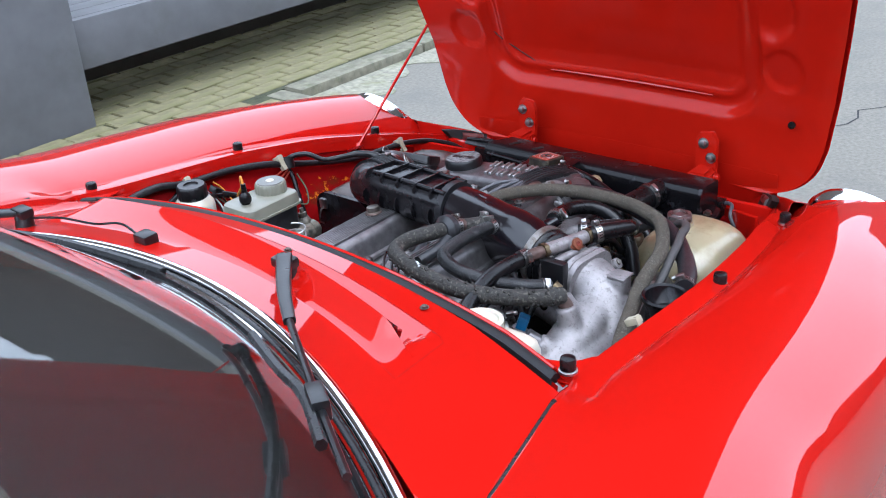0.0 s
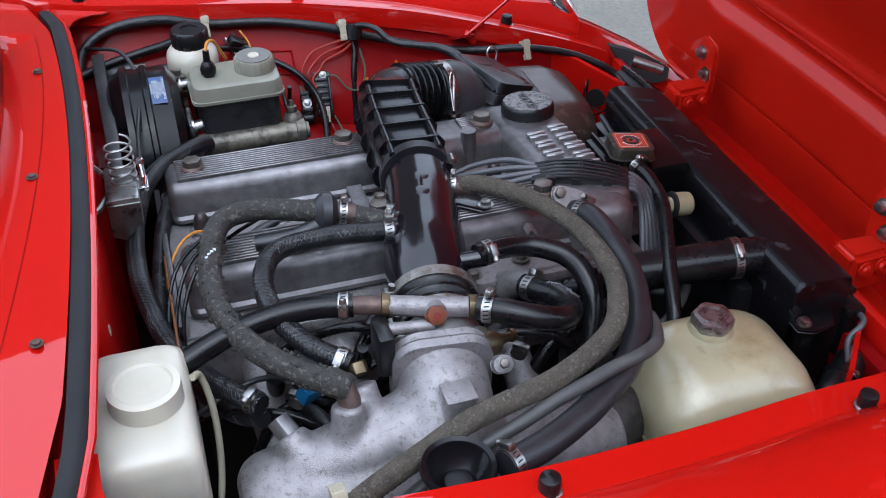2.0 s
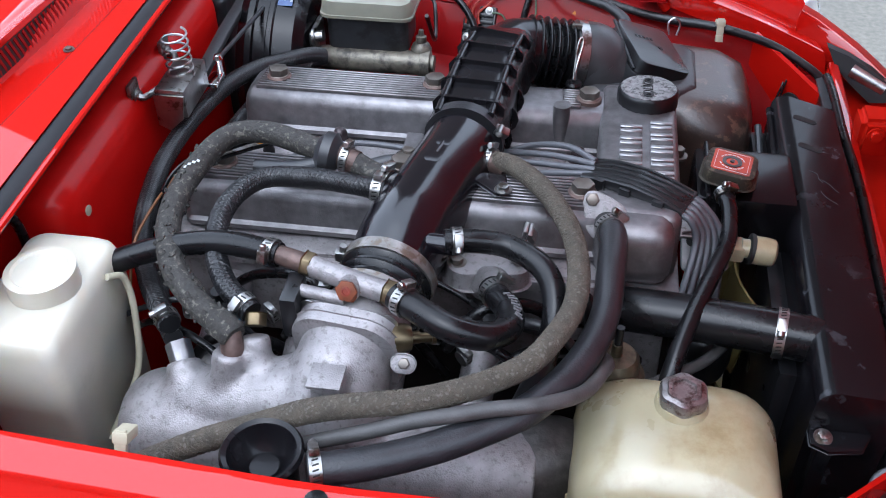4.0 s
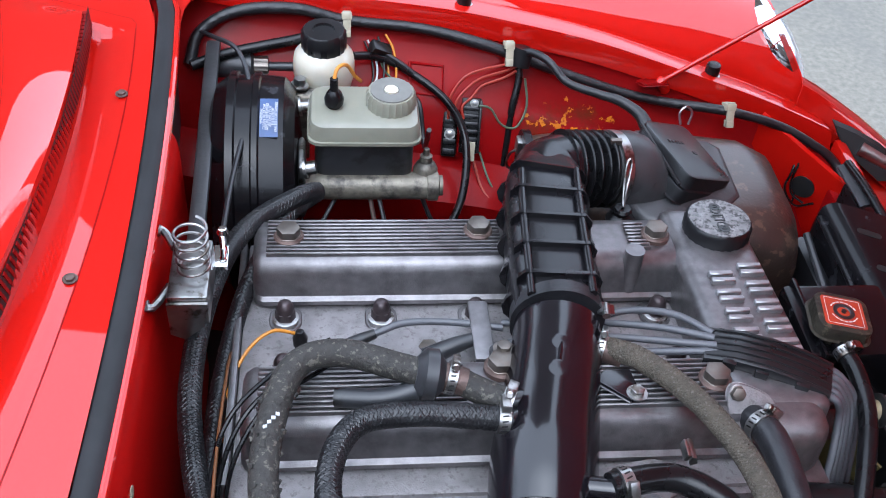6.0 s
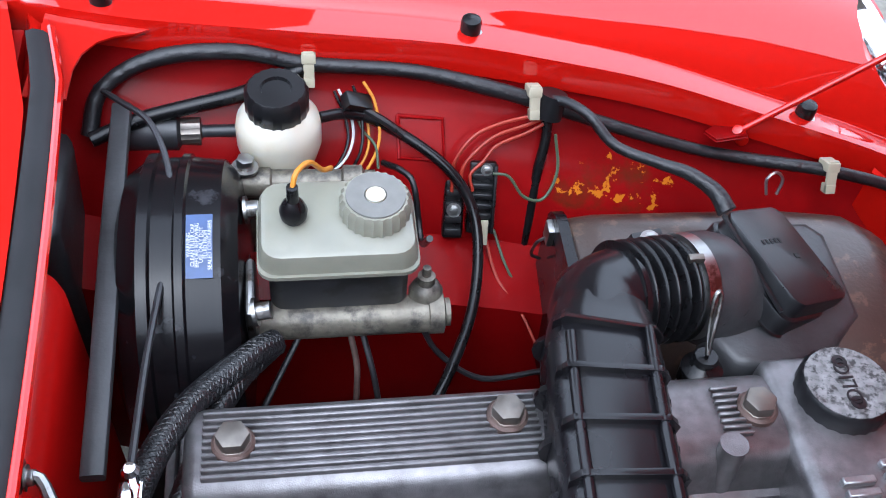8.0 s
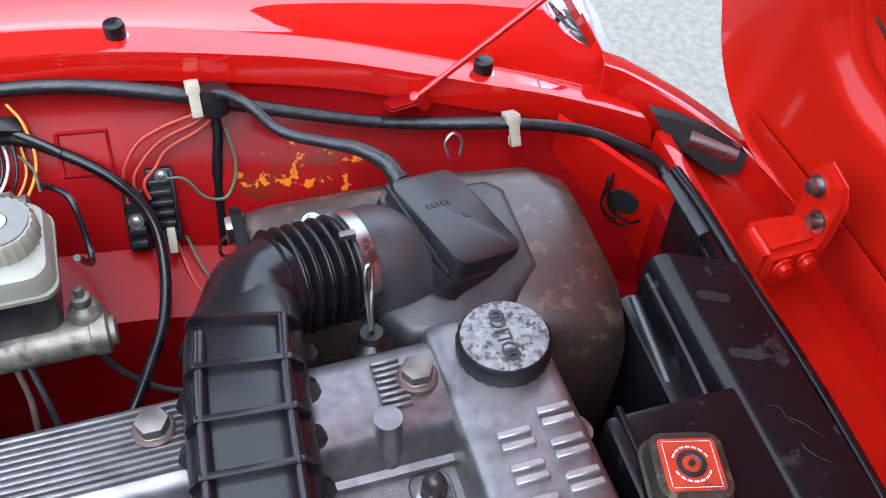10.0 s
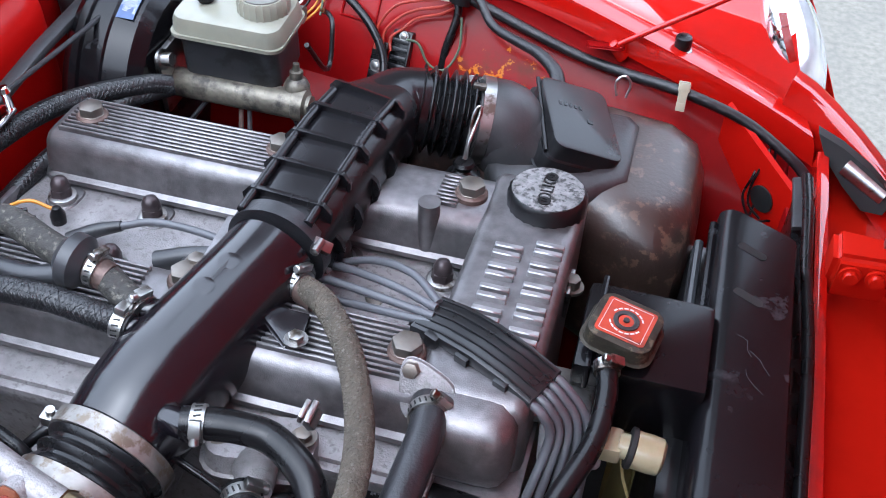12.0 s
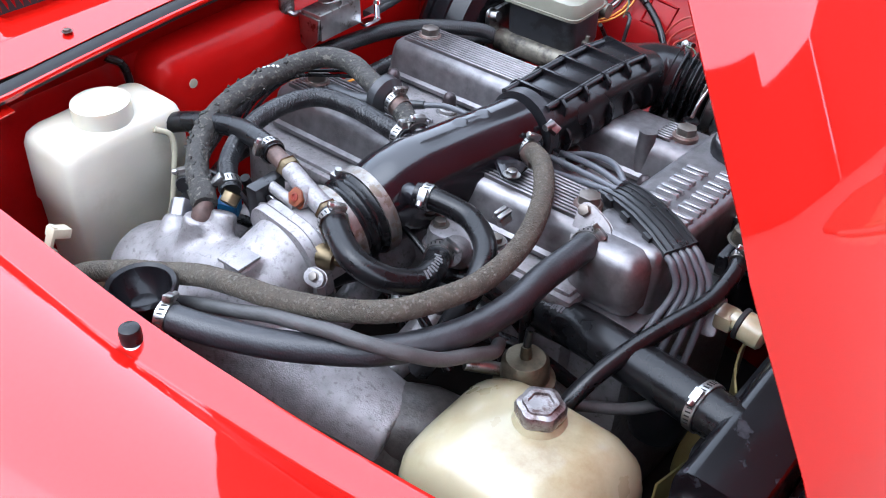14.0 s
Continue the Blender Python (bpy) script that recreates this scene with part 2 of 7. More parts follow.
def lathe(profile, at=(0, 0, 0), way=(0, 0, 1), n=28, lobes=0, depth=0.0):
    """A turned body; profile of (radius, height) along way; lobes: scallops round the rim."""
    bm = bmesh.new()
    rings = []
    for r, h in profile:
        if r < 1e-5:
            rings.append([bm.verts.new((0, 0, h))])
        else:
            ring = []
            for k in range(n):
                a = 2 * math.pi * k / n
                q = r * (1 - depth * (0.5 + 0.5 * math.cos(lobes * a))) if lobes else r
                ring.append(bm.verts.new((q * math.cos(a), q * math.sin(a), h)))
            rings.append(ring)
    for q, w in zip(rings, rings[1:]):
        if len(q) == 1 and len(w) == 1:
            continue
        for k in range(n):
            if len(q) == 1:
                bm.faces.new((q[0], w[(k + 1) % n], w[k]))
            elif len(w) == 1:
                bm.faces.new((q[k], q[(k + 1) % n], w[0]))
            else:
                bm.faces.new((q[k], q[(k + 1) % n], w[(k + 1) % n], w[k]))
    for ring in (rings[0], rings[-1]):
        if len(ring) > 2:
            bm.faces.new(ring)
    bm.transform(axis_pose(at, way))
    return bm


def loft(rings, closed=True, caps=True):
    bm = bmesh.new()
    vs = [[bm.verts.new(p) for p in ring] for ring in rings]
    n = len(vs[0])
    for q, w in zip(vs, vs[1:]):
        for k in range(n if closed else n - 1):
            bm.faces.new((q[k], q[(k + 1) % n], w[(k + 1) % n], w[k]))
    if caps and closed:
        bm.faces.new(vs[0])
        bm.faces.new(vs[-1])
    return bm


def rrect(w, h, r, n=5):
    """A rounded rectangle about 0, as a list of (x, y)."""
    out = []
    for cx, cy, a0 in ((w / 2 - r, h / 2 - r, 0), (-w / 2 + r, h / 2 - r, 90), (-w / 2 + r, -h / 2 + r, 180), (w / 2 - r, -h / 2 + r, 270)):
        for k in range(n):
            a = radians(a0 + 90 * k / (n - 1))
            out.append((cx + r * math.cos(a), cy + r * math.sin(a)))
    return out


def prism(poly, z0, z1, m=None, bev=0.0):
    bm = loft([[(x, y, z0) for x, y in poly], [(x, y, z1) for x, y in poly]])
    if bev:
        bm.normal_update()
        es = [e for e in bm.edges if len(e.link_faces) == 2 and e.calc_face_angle(0) > 0.6]
        bmesh.ops.bevel(bm, geom=es, offset=bev, segments=2, affect="EDGES", profile=0.6)
    if m:
        bm.transform(m)
    return bm


def joined(*bms):
    out = bms[0]
    for b in bms[1:]:
        me = bpy.data.meshes.new("tmp")
        b.to_mesh(me)
        b.free()
        out.from_mesh(me)
        bpy.data.meshes.remove(me)
    return out


def grid(fn, us, vs):
    bm = bmesh.new()
    vv = [[bm.verts.new(fn(u, v)) for v in vs] for u in us]
    for a, b in zip(vv, vv[1:]):
        for k in range(len(vs) - 1):
            bm.faces.new((a[k], a[k + 1], b[k + 1], b[k]))
    return bm


def solid(bm, thick):
    bm.normal_update()
    bmesh.ops.solidify(bm, geom=bm.faces[:], thickness=thick)
    return bm


def hexbolt(name, at, way, parent, r=0.008, h=0.008, mat=None, washer=True, label=""):
    bm = lathe([(r * 1.45, 0), (r * 1.45, h * 0.22)], n=20) if washer else None
    hx = prism([(r * math.cos(radians(60 * k)), r * math.sin(radians(60 * k))) for k in range(6)], 0, h, bev=r * 0.12)
    bm = joined(bm, hx) if bm else hx
    bm.transform(axis_pose(at, way))
    return part(name, bm, mat or STEEL, parent, label)


def clamp(at, way, r, parent, width=0.010, mat=None, screw_way=None):
    """A worm-drive clamp: a band with its screw housing."""
    w = Vector(way).normalized()
    band = part("hose_clamp", lathe([(r, -width / 2), (r + 0.0016, -width / 2), (r + 0.0016, width / 2), (r, width / 2)], at, way, 24), mat or STEEL, parent, "bright steel worm-drive hose clamp")
    s = Vector(screw_way) if screw_way else Vector((0, 0, 1))
    flat = (s - w * s.dot(w)).normalized()
    slots = []
    for k in range(-7, 8):
        if abs(k) < 2:
            continue
        turn = Matrix.Rotation(k * 0.0034 / r * 1.15, 4, w)
        n = (turn.to_3x3() @ flat).normalized()
        m = Matrix.Translation(Vector(at) + n * (r + 0.0014)) @ Matrix(((*w.cross(n), 0), (*w, 0), (*n, 0), (0, 0, 0, 1))).transposed() @ Matrix.Rotation(0.22, 4, "Z")
        slots.append(box(-0.0007, 0.0007, -width * 0.27, width * 0.27, -0.0004, 0.0004, 0, m))
    tagged(part("slot_row", joined(*slots), DARK, band, "dark slots of the band"), kind="stuff")
    s = (s - w * s.dot(w)).normalized()
    c = Vector(at) + s * (r + 0.004)
    t = w.cross(s)
    m = Matrix.Translation(c) @ Matrix((( *t, 0), (*w, 0), (*s, 0), (0, 0, 0, 1))).transposed()
    b = box(-0.0065, 0.0065, -width * 0.42, width * 0.42, -0.003, 0.0032, 0.001, m)
    b = joined(b, lathe([(0.0034, 0), (0.0036, 0.005), (0.0026, 0.006)], c + t * 0.006, t, 10))
    part("clamp_screw", b, mat or STEEL, band)
    return band


# ---- car body ----
car = thing("car_body", (0, 0, 0.1), "red two-seat classic car with open engine bay parked on asphalt", "car")
EDGE_X = [-1.1, -0.6, -0.34, -0.3, 0.02, 0.2, 0.36, 0.45, 0.534, 0.60, 0.70]
EDGE_Y = [0.66, 0.585, 0.515, 0.508, 0.503, 0.48, 0.442, 0.425, 0.395, 0.345, 0.27]
EDGE_Z = [0.86, 0.845, 0.825, 0.818, 0.785, 0.758, 0.722, 0.698, 0.672, 0.652, 0.60]


def edge(x):
    near = x + np.linspace(-0.05, 0.05, 11) * min(1.0, max(0.3, (0.60 - x) / 0.12))
    return float(np.interp(near, EDGE_X, EDGE_Y).mean()), float(np.interp(near, EDGE_X, EDGE_Z).mean())


WING_DY = [-0.012, -0.009, -0.0075, 0.0, 0.025, 0.0275, 0.030, 0.034, 0.050, 0.07, 0.11, 0.15, 0.19, 0.23, 0.262, 0.285, 0.295, 0.297, 0.29, 0.27]
WING_RISE = [0, 0, 0, 0, -0.08, -0.07, 0.0, 0.10, 0.33, 0.56, 0.86, 1.0, 0.95, 0.72, 0.3, -0.6, -2.2, -4.5, -8.5, -12]


def wing_point(side, x, k):
    if x > 0.40:
        end = 0.500 - 0.58 * (0.682 + max(-0.3, WING_RISE[k]) * 0.068 - 0.693) if k >= 8 else 0.525 - 0.004 * k
        if WING_RISE[k] < -0.5:
            end = 0.500 - 0.58 * (0.70 + (WING_RISE[k] - 0.3) * 0.042 - 0.693)
        x = 0.40 + (min(0.74, max(0.43, end)) - 0.40) * (x - 0.40) / 0.22
    ye, ze = edge(min(x, 0.60))
    crest = float(np.interp(x + np.linspace(-0.06, 0.06, 11), [-1.0, -0.3, 0.0, 0.2, 0.4, 0.54, 0.62, 0.68], [0.03, 0.024, 0.03, 0.042, 0.06, 0.074, 0.076, 0.076]).mean())
    dz = WING_RISE[k] * crest if WING_RISE[k] > -0.5 else 0.3 * crest + (WING_RISE[k] - 0.3) * 0.042
    if k < 4:
        dz = (-0.03, -0.006, -0.001, 0.0)[k]
    if x < -0.36 and 0 < k < 10:
        dz = max(dz, crest * min(1, (-0.36 - x) / 0.05) * (0.35, 0.42, 0.5, 0.6, 0.62, 0.64, 0.66, 0.74, 0.8)[k - 1])
    return Vector((x, side * (ye + WING_DY[k]), ze + dz))


xs = [-1.1, -0.95, -0.8, -0.65, -0.5, -0.42, -0.38] + [-0.36 + 0.03 * k for k in range(25)] + [0.38, 0.40, 0.42, 0.445, 0.47, 0.495, 0.52, 0.545, 0.57, 0.595, 0.62]
for side, nm in ((1, "wing_left"), (-1, "wing_right")):
    part("wing", solid(grid(lambda u, v: wing_point(side, u, v), xs, range(len(WING_DY))), 0.0015), RED, car, "glossy red front wing with folded inner lip", angle=60)


NOSE_STRIP = [(0.490, 0.462, 0.712), (0.512, 0.458, 0.702), (0.538, 0.441, 0.691), (0.566, 0.418, 0.680), (0.590, 0.394, 0.669), (0.614, 0.367, 0.657), (0.66, 0.31, 0.625)]
STEP = [(-0.012, -0.034, -0.040), (-0.008, -0.024, -0.004), (-0.006, -0.020, 0.001), (0, 0, 0), (0.003, 0.006, -0.004), (0.01, 0.016, -0.05), (0.02, 0.03, -0.28)]
for side in (1, -1):
    part("wing_nose", solid(grid(lambda i, k: Vector((NOSE_STRIP[i][0] + STEP[k][0], side * (NOSE_STRIP[i][1] + STEP[k][1]), NOSE_STRIP[i][2] + STEP[k][2])), range(7), range(7)), 0.0012), RED, car, "red wing edge beside the headlamp", angle=40)


def flakes(bm_list, seed, n, spot):
    """Thin ragged chips; spot(rng) gives a pose and a size."""
    rng = random.Random(seed)
    for k in range(n):
        m, r = spot(rng)
        poly = [(r * rng.uniform(0.45, 1.1) * math.cos(a), r * rng.uniform(0.45, 1.1) * math.sin(a)) for a in [2 * math.pi * q / 9 for q in range(9)]]
        bm_list.append(prism(poly, 0, 0.0006, m))
    return bm_list


def braid_over(pts, r, turns_per_m=22, n=9):
    """Crossing strands wound round a hose."""
    fr = frames_along(smooth_path(pts, 12))
    d = [0.0]
    for a, b in zip(fr, fr[1:]):
        d.append(d[-1] + (b[0] - a[0]).length)
    out = []
    steps = int(d[-1] / 0.0035)
    for way in (1, -1):
        for k in range(n):
            line = []
            for q in range(steps + 1):
                u = d[-1] * q / steps
                i = min(len(fr) - 2, max(0, int(np.searchsorted(d, u)) - 1))
                f = (u - d[i]) / max(1e-9, d[i + 1] - d[i])
                p = fr[i][0].lerp(fr[i + 1][0], f)
                a = 2 * math.pi * (k / n + way * turns_per_m * u)
                line.append(p + (r - 0.0003) * (math.cos(a) * fr[i][2] + math.sin(a) * fr[i][3]))
            out.append(tube(line, 0.0008, 4, 1, smooth=False, caps=False))
    return joined(*out)


def worn_wing_paint():
    """Bay paint flaking to orange primer along one stretch of the inner wing."""
    # base is the same darkened red as RED_BAY, shade included
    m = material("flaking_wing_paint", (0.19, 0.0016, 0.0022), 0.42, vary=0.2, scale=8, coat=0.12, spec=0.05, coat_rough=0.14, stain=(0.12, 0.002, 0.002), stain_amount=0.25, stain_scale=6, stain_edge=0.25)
    nt = m.node_tree
    b = nt.nodes["Principled BSDF"]
    base = b.inputs["Base Color"].links[0].from_socket
    tc = nt.nodes.new("ShaderNodeTexCoord")
    sub = nt.nodes.new("ShaderNodeVectorMath")
    sub.operation = "SUBTRACT"
    sub.inputs[1].default_value = (0.165, 0.0, 0.668)
    div = nt.nodes.new("ShaderNodeVectorMath")
    div.operation = "MULTIPLY"
    div.inputs[1].default_value = (1 / 0.115, 0.0, 1 / 0.036)
    ln = nt.nodes.new("ShaderNodeVectorMath")
    ln.operation = "LENGTH"
    nt.links.new(tc.outputs["Object"], sub.inputs[0])
    nt.links.new(sub.outputs[0], div.inputs[0])
    nt.links.new(div.outputs[0], ln.inputs[0])
    near = nt.nodes.new("ShaderNodeMapRange")
    near.inputs["From Min"].default_value, near.inputs["From Max"].default_value = 0.55, 1.15
    near.inputs["To Min"].default_value, near.inputs["To Max"].default_value = 0.0, 0.5
    nt.links.new(ln.outputs["Value"], near.inputs["Value"])
    last = base
    for scale, lo, hi, tint in ((16, 0.50, 0.62, (0.10, 0.012, 0.004)), (52, 0.572, 0.592, (0.44, 0.13, 0.006))):
        nz = nt.nodes.new("ShaderNodeTexNoise")
        nz.inputs["Scale"].default_value = scale
        nz.inputs["Detail"].default_value = 7
        nz.inputs["Roughness"].default_value = 0.6
        nt.links.new(tc.outputs["Object"], nz.inputs["Vector"])
        less = nt.nodes.new("ShaderNodeMath")
        less.operation = "SUBTRACT"
        nt.links.new(nz.outputs["Fac"], less.inputs[0])
        nt.links.new(near.outputs[0], less.inputs[1])
        fac = nt.nodes.new("ShaderNodeMapRange")
        fac.inputs["From Min"].default_value, fac.inputs["From Max"].default_value = lo, hi
        nt.links.new(less.outputs[0], fac.inputs["Value"])
        mx = nt.nodes.new("ShaderNodeMix")
        mx.data_type = "RGBA"
        nt.links.new(fac.outputs[0], mx.inputs["Factor"])
        nt.links.new(last, mx.inputs[6])
        mx.inputs[7].default_value = (*tint, 1)
        last = mx.outputs[2]
    nt.links.new(last, b.inputs["Base Color"])
    return m


# bay sides
WALL = [(-0.010, -0.028), (-0.013, -0.042), (-0.035, -0.066), (-0.075, -0.10), (-0.10, -0.165), (-0.17, -0.185), (-0.19, -0.33), (-0.19, -0.45)]
WALL_NEAR = [(-0.010, -0.028), (-0.004, -0.04), (0.01, -0.06), (0.02, -0.10), (0.02, -0.165), (0.0, -0.25), (-0.03, -0.33), (-0.06, -0.45)]
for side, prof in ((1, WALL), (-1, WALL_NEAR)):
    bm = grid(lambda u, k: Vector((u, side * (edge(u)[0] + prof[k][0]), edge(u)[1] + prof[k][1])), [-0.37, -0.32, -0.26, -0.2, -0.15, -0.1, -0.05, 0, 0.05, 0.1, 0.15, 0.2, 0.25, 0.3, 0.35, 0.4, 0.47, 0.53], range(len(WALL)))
    part("inner_wing", solid(bm, 0.0015), worn_wing_paint() if side > 0 else RED_BAY, car, "dull red inner wing panel with the bay's shade in its colour")


def cowl_edge(y):
    return -0.318 - 0.125 * y * y - 0.12 * max(0, abs(y) - 0.40)


def screen_base(y):
    return -0.498 - 0.55 * y * y


def cowl_z(x, y):
    t = (-x - 0.31) / 0.2
    return 0.866 + 0.03 * t - 0.17 * y * y - 0.02 * max(0, -t)


def slot_x(y):
    return -0.388 - 0.265 * (y - 0.12) ** 2


COWL_V = [0, 0.2, 0.45, 0.7, 0.93, 1, 1.12, 1.25, 1.5, 1.75, 2, 2.02, 2.1, 2.2, 2.3, 2.4, 2.5, 2.6, 2.7, 2.8, 2.9, 3, 3.2, 3.5, 3.75, 4]


def cowl_point(u, v):
    """Across the scuttle by u, from its front edge (0) over the intake ramp (1 to 2) and hood (2 to 3) to the screen (4)."""
    y = u * 0.565
    stops = [cowl_edge(y), -0.342 - 0.2 * (y - 0.12) ** 2, slot_x(y), -0.438 - 0.44 * y * y, screen_base(y)]
    k = min(3, int(v))
    x = stops[k] + (stops[k + 1] - stops[k]) * (v - k)
    lift = 0
    if 1 <= v <= 2:
        lift = -0.015 * (v - 1) * min(1, max(0, (0.389 - 0.034 * (v - 1) - abs(y)) / 0.016))
    elif 2 < v < 3:
        fade = min(1, max(0, (0.388 - abs(y)) / 0.058))
        lift = 0.025 * (3 - v) ** 1.3 * fade * fade * (3 - 2 * fade)
    wide = (edge(x)[0] - 0.006) / 0.565
    return Vector((x, y * min(wide, 1.06), cowl_z(x, y) + lift))


ys = [-0.53 + 0.01 * k for k in range(107)]
part("cowl_panel", solid(grid(cowl_point, sorted([-1 + k / 60 for k in range(121)] + [q * v / 0.565 for q in (1, -1) for v in [0.336 + 0.0031 * k for k in range(18)]]), COWL_V), 0.0015), RED, car, "glossy red scuttle panel with a long air intake slot", angle=14)
for side in (1, -1):
    part("joint_strip", tube([(x, side * (edge(x)[0] - 0.005), edge(x)[1] + 0.009) for x in (-0.41, -0.5, -0.6, -0.75)], 0.0035, 8, 4), RUBBER, car, "black joint strip")
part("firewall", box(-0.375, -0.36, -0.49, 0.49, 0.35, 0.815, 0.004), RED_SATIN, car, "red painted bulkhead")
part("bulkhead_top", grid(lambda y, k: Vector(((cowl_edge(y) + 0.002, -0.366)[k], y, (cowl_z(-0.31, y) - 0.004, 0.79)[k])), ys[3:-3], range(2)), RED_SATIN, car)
part("insulating_pad", box(-0.360, -0.334, 0.33, 0.475, 0.42, 0.73, 0.012, None, 3), AFM_GREY, car, "grey insulating pad on the bulkhead")
part("bulkhead_box", box(-0.40, -0.306, -0.226, 0.262, 0.36, 0.805, 0.045, None, 8), RED_BOX, car, "red bulkhead box section")
part("bulkhead_plug", lathe([(0.006, 0), (0.006, 0.002), (0, 0.003)], (-0.3072, -0.181, 0.760), (1, 0, 0), 14), CREAM, car, "small cream plug")
part("rain_gutter", grid(lambda y, k: Vector((cowl_edge(y) + (0.004, 0.012, 0.018, 0.02)[k], y, cowl_z(-0.31, y) + (-0.001, -0.012, -0.012, -0.002)[k])), ys[3:-3], range(4)), RED, car)
part("flange_edge", tube([(cowl_edge(y) + 0.020, y, cowl_z(-0.31, y) - 0.004) for y in ys[5:-5:4]], 0.0035, 8, 1), RED, car)
seal = [(cowl_edge(y) + 0.009, y, cowl_z(-0.31, y) - 0.004) for y in ys[4:-4:4]]
bm = loft([[Vector(p) + Vector((a, 0, b)) for a, b in ((-0.010, -0.006), (-0.0095, 0.004), (-0.003, 0.0065), (0.005, 0.0045), (0.0105, -0.002), (0.0095, -0.008))] for p in seal])
part("rubber_seal", bm, RUBBER_STRIP, car, "dark grey rubber bonnet seal")
for side in (1, -1):
    inner = [(-0.317, 0.40), (-0.316, 0.437), (-0.311, 0.458), (-0.301, 0.474), (-0.287, 0.484), (-0.270, 0.490), (-0.255, 0.500), (-0.24, 0.510)]
    poly = [(x, side * y) for x, y in inner + [(-0.30, 0.515), (-0.345, 0.515), (-0.35, 0.40)]]
    plate = loft([[(x, y, edge(x)[1] - 0.008 + 0.04 * max(0, 0.50 - abs(y)) + d) for x, y in poly] for d in (-0.002, 0.0)])
    part("corner_plate", plate, RED, car, "red corner plate of the bay edge")
# front of the bay
part("slam_flange", box(0.524, 0.538, -0.385, 0.385, 0.55, 0.668, 0.004), RED, car, "red front flange of the engine bay")
part("front_gutter", grid(lambda y, k: Vector(((0.53, 0.56, 0.60, 0.63)[k], y, (0.64, 0.622, 0.618, 0.60)[k])), [-0.45 + 0.09 * k for k in range(11)], range(4)), RED_INNER, car, "red gutter ahead of the bay")
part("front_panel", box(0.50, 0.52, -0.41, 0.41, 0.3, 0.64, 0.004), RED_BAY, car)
part("nose", grid(lambda y, k: Vector((0.57 + (0, 0.06, 0.14, 0.22, 0.27, 0.28)[k] * (1 - 2.2 * y * y), y, 0.655 - (0.05, 0.05, 0.06, 0.09, 0.17, 0.4)[k])), [-0.42 + 0.06 * k for k in range(15)], range(6)), RED, car, "red nose panel ahead of the bonnet")
# near-black sheet closes the bay below, in place of deep shade
part("bay_shade_sheet", box(-0.33, 0.51, -0.40, 0.40, 0.30, 0.33, 0.003), DARK, car, "near-black sheet standing in for the shade under the engine")

# ---- bonnet ----
bonnet = thing("bonnet", (0.60, 0, 0.68), "open red front-hinged bonnet with ribbed inner panel", "car bonnet")
BON_X = [0.612, 0.608, 0.600, 0.588, 0.551, 0.50, 0.461, 0.39, 0.315, 0.285]
BON_Z = [0.655, 0.70, 0.78, 0.87, 0.993, 1.125, 1.211, 1.355, 1.50, 1.555]
BON_W = [0.20, 0.37, 0.445, 0.46, 0.475, 0.495, 0.505, 0.515, 0.515, 0.49]


def bonnet_half(z):
    d = min(1.0, max(0.0, (z - 0.657) / 0.12))
    return 0.33 + 0.12 * (1 - (1 - d) ** 2) ** 0.5 + 0.055 * min(1, max(0, (z - 0.75) / 0.35)) - 0.08 * max(0, (z - 1.50) / 0.055) ** 2


def bonnet_point(s, u, off=0.0):
    i = s * (len(BON_X) - 1)
    k = np.arange(len(BON_X))
    x, z, w = (float(np.interp(i, k, a)) for a in (BON_X, BON_Z, BON_W))
    w = bonnet_half(z)
    slope = radians(4 + 22 * s)
    crown = 0.03 * (1 - u * u)
    return Vector((x + (crown + off) * math.cos(slope), u * w, z + (crown + off) * math.sin(slope)))


def soft(a):
    a = min(1, max(0, a))
    return a * a * (3 - 2 * a)


def rib(s, u):
    """Depth of the inner frame's pressing: raised border and a sunk middle."""
    p = bonnet_point(s, u)
    y, z = abs(p.y), p.z
    qy, qz = y - 0.235, abs(z - 1.15) - 0.265
    d = math.hypot(max(qy, 0), max(qz, 0)) + min(max(qy, qz), 0) - 0.095
    depth = 0.018 * soft(-d / 0.022)
    depth = max(depth, 0.012 * soft((0.056 - math.hypot(y - 0.345, (z - 1.03) * 0.8)) / 0.016))
    return depth + 0.006 * soft((0.042 - math.hypot(y - 0.366, z - 0.910)) / 0.006) - 0.005 * soft((0.012 - abs(d + 0.045)) / 0.010)


ss = [0, 0.004, 0.01, 0.02, 0.03, 0.045, 0.06, 0.08] + [0.1 + 0.9 * k / 130 for k in range(131)]
us = [-1 + k / 80 for k in range(161)]
part("inner_panel", grid(lambda s, u: bonnet_point(s, u * 0.985, rib(s, u) if abs(u) < 0.999 else 0), ss, us), RED_INNER, bonnet, "pressed red inner frame of the bonnet", angle=50)
part("leading_edge", solid(grid(lambda y, k: Vector(((0.624, 0.63, 0.645, 0.655)[k] - 0.1 * y * y, y, (0.70, 0.66, 0.625, 0.59)[k])), [-0.36 + 0.04 * k for k in range(19)], range(4)), 0.001), RED_INNER, bonnet, "rolled leading edge of the bonnet")
part("outer_skin", solid(grid(lambda s, u: bonnet_point(s, u, 0.028 - 0.022 * max(abs(u), 0.0) ** 12), ss, us), 0.001), RED, bonnet, "glossy red outer skin of the bonnet", angle=50)

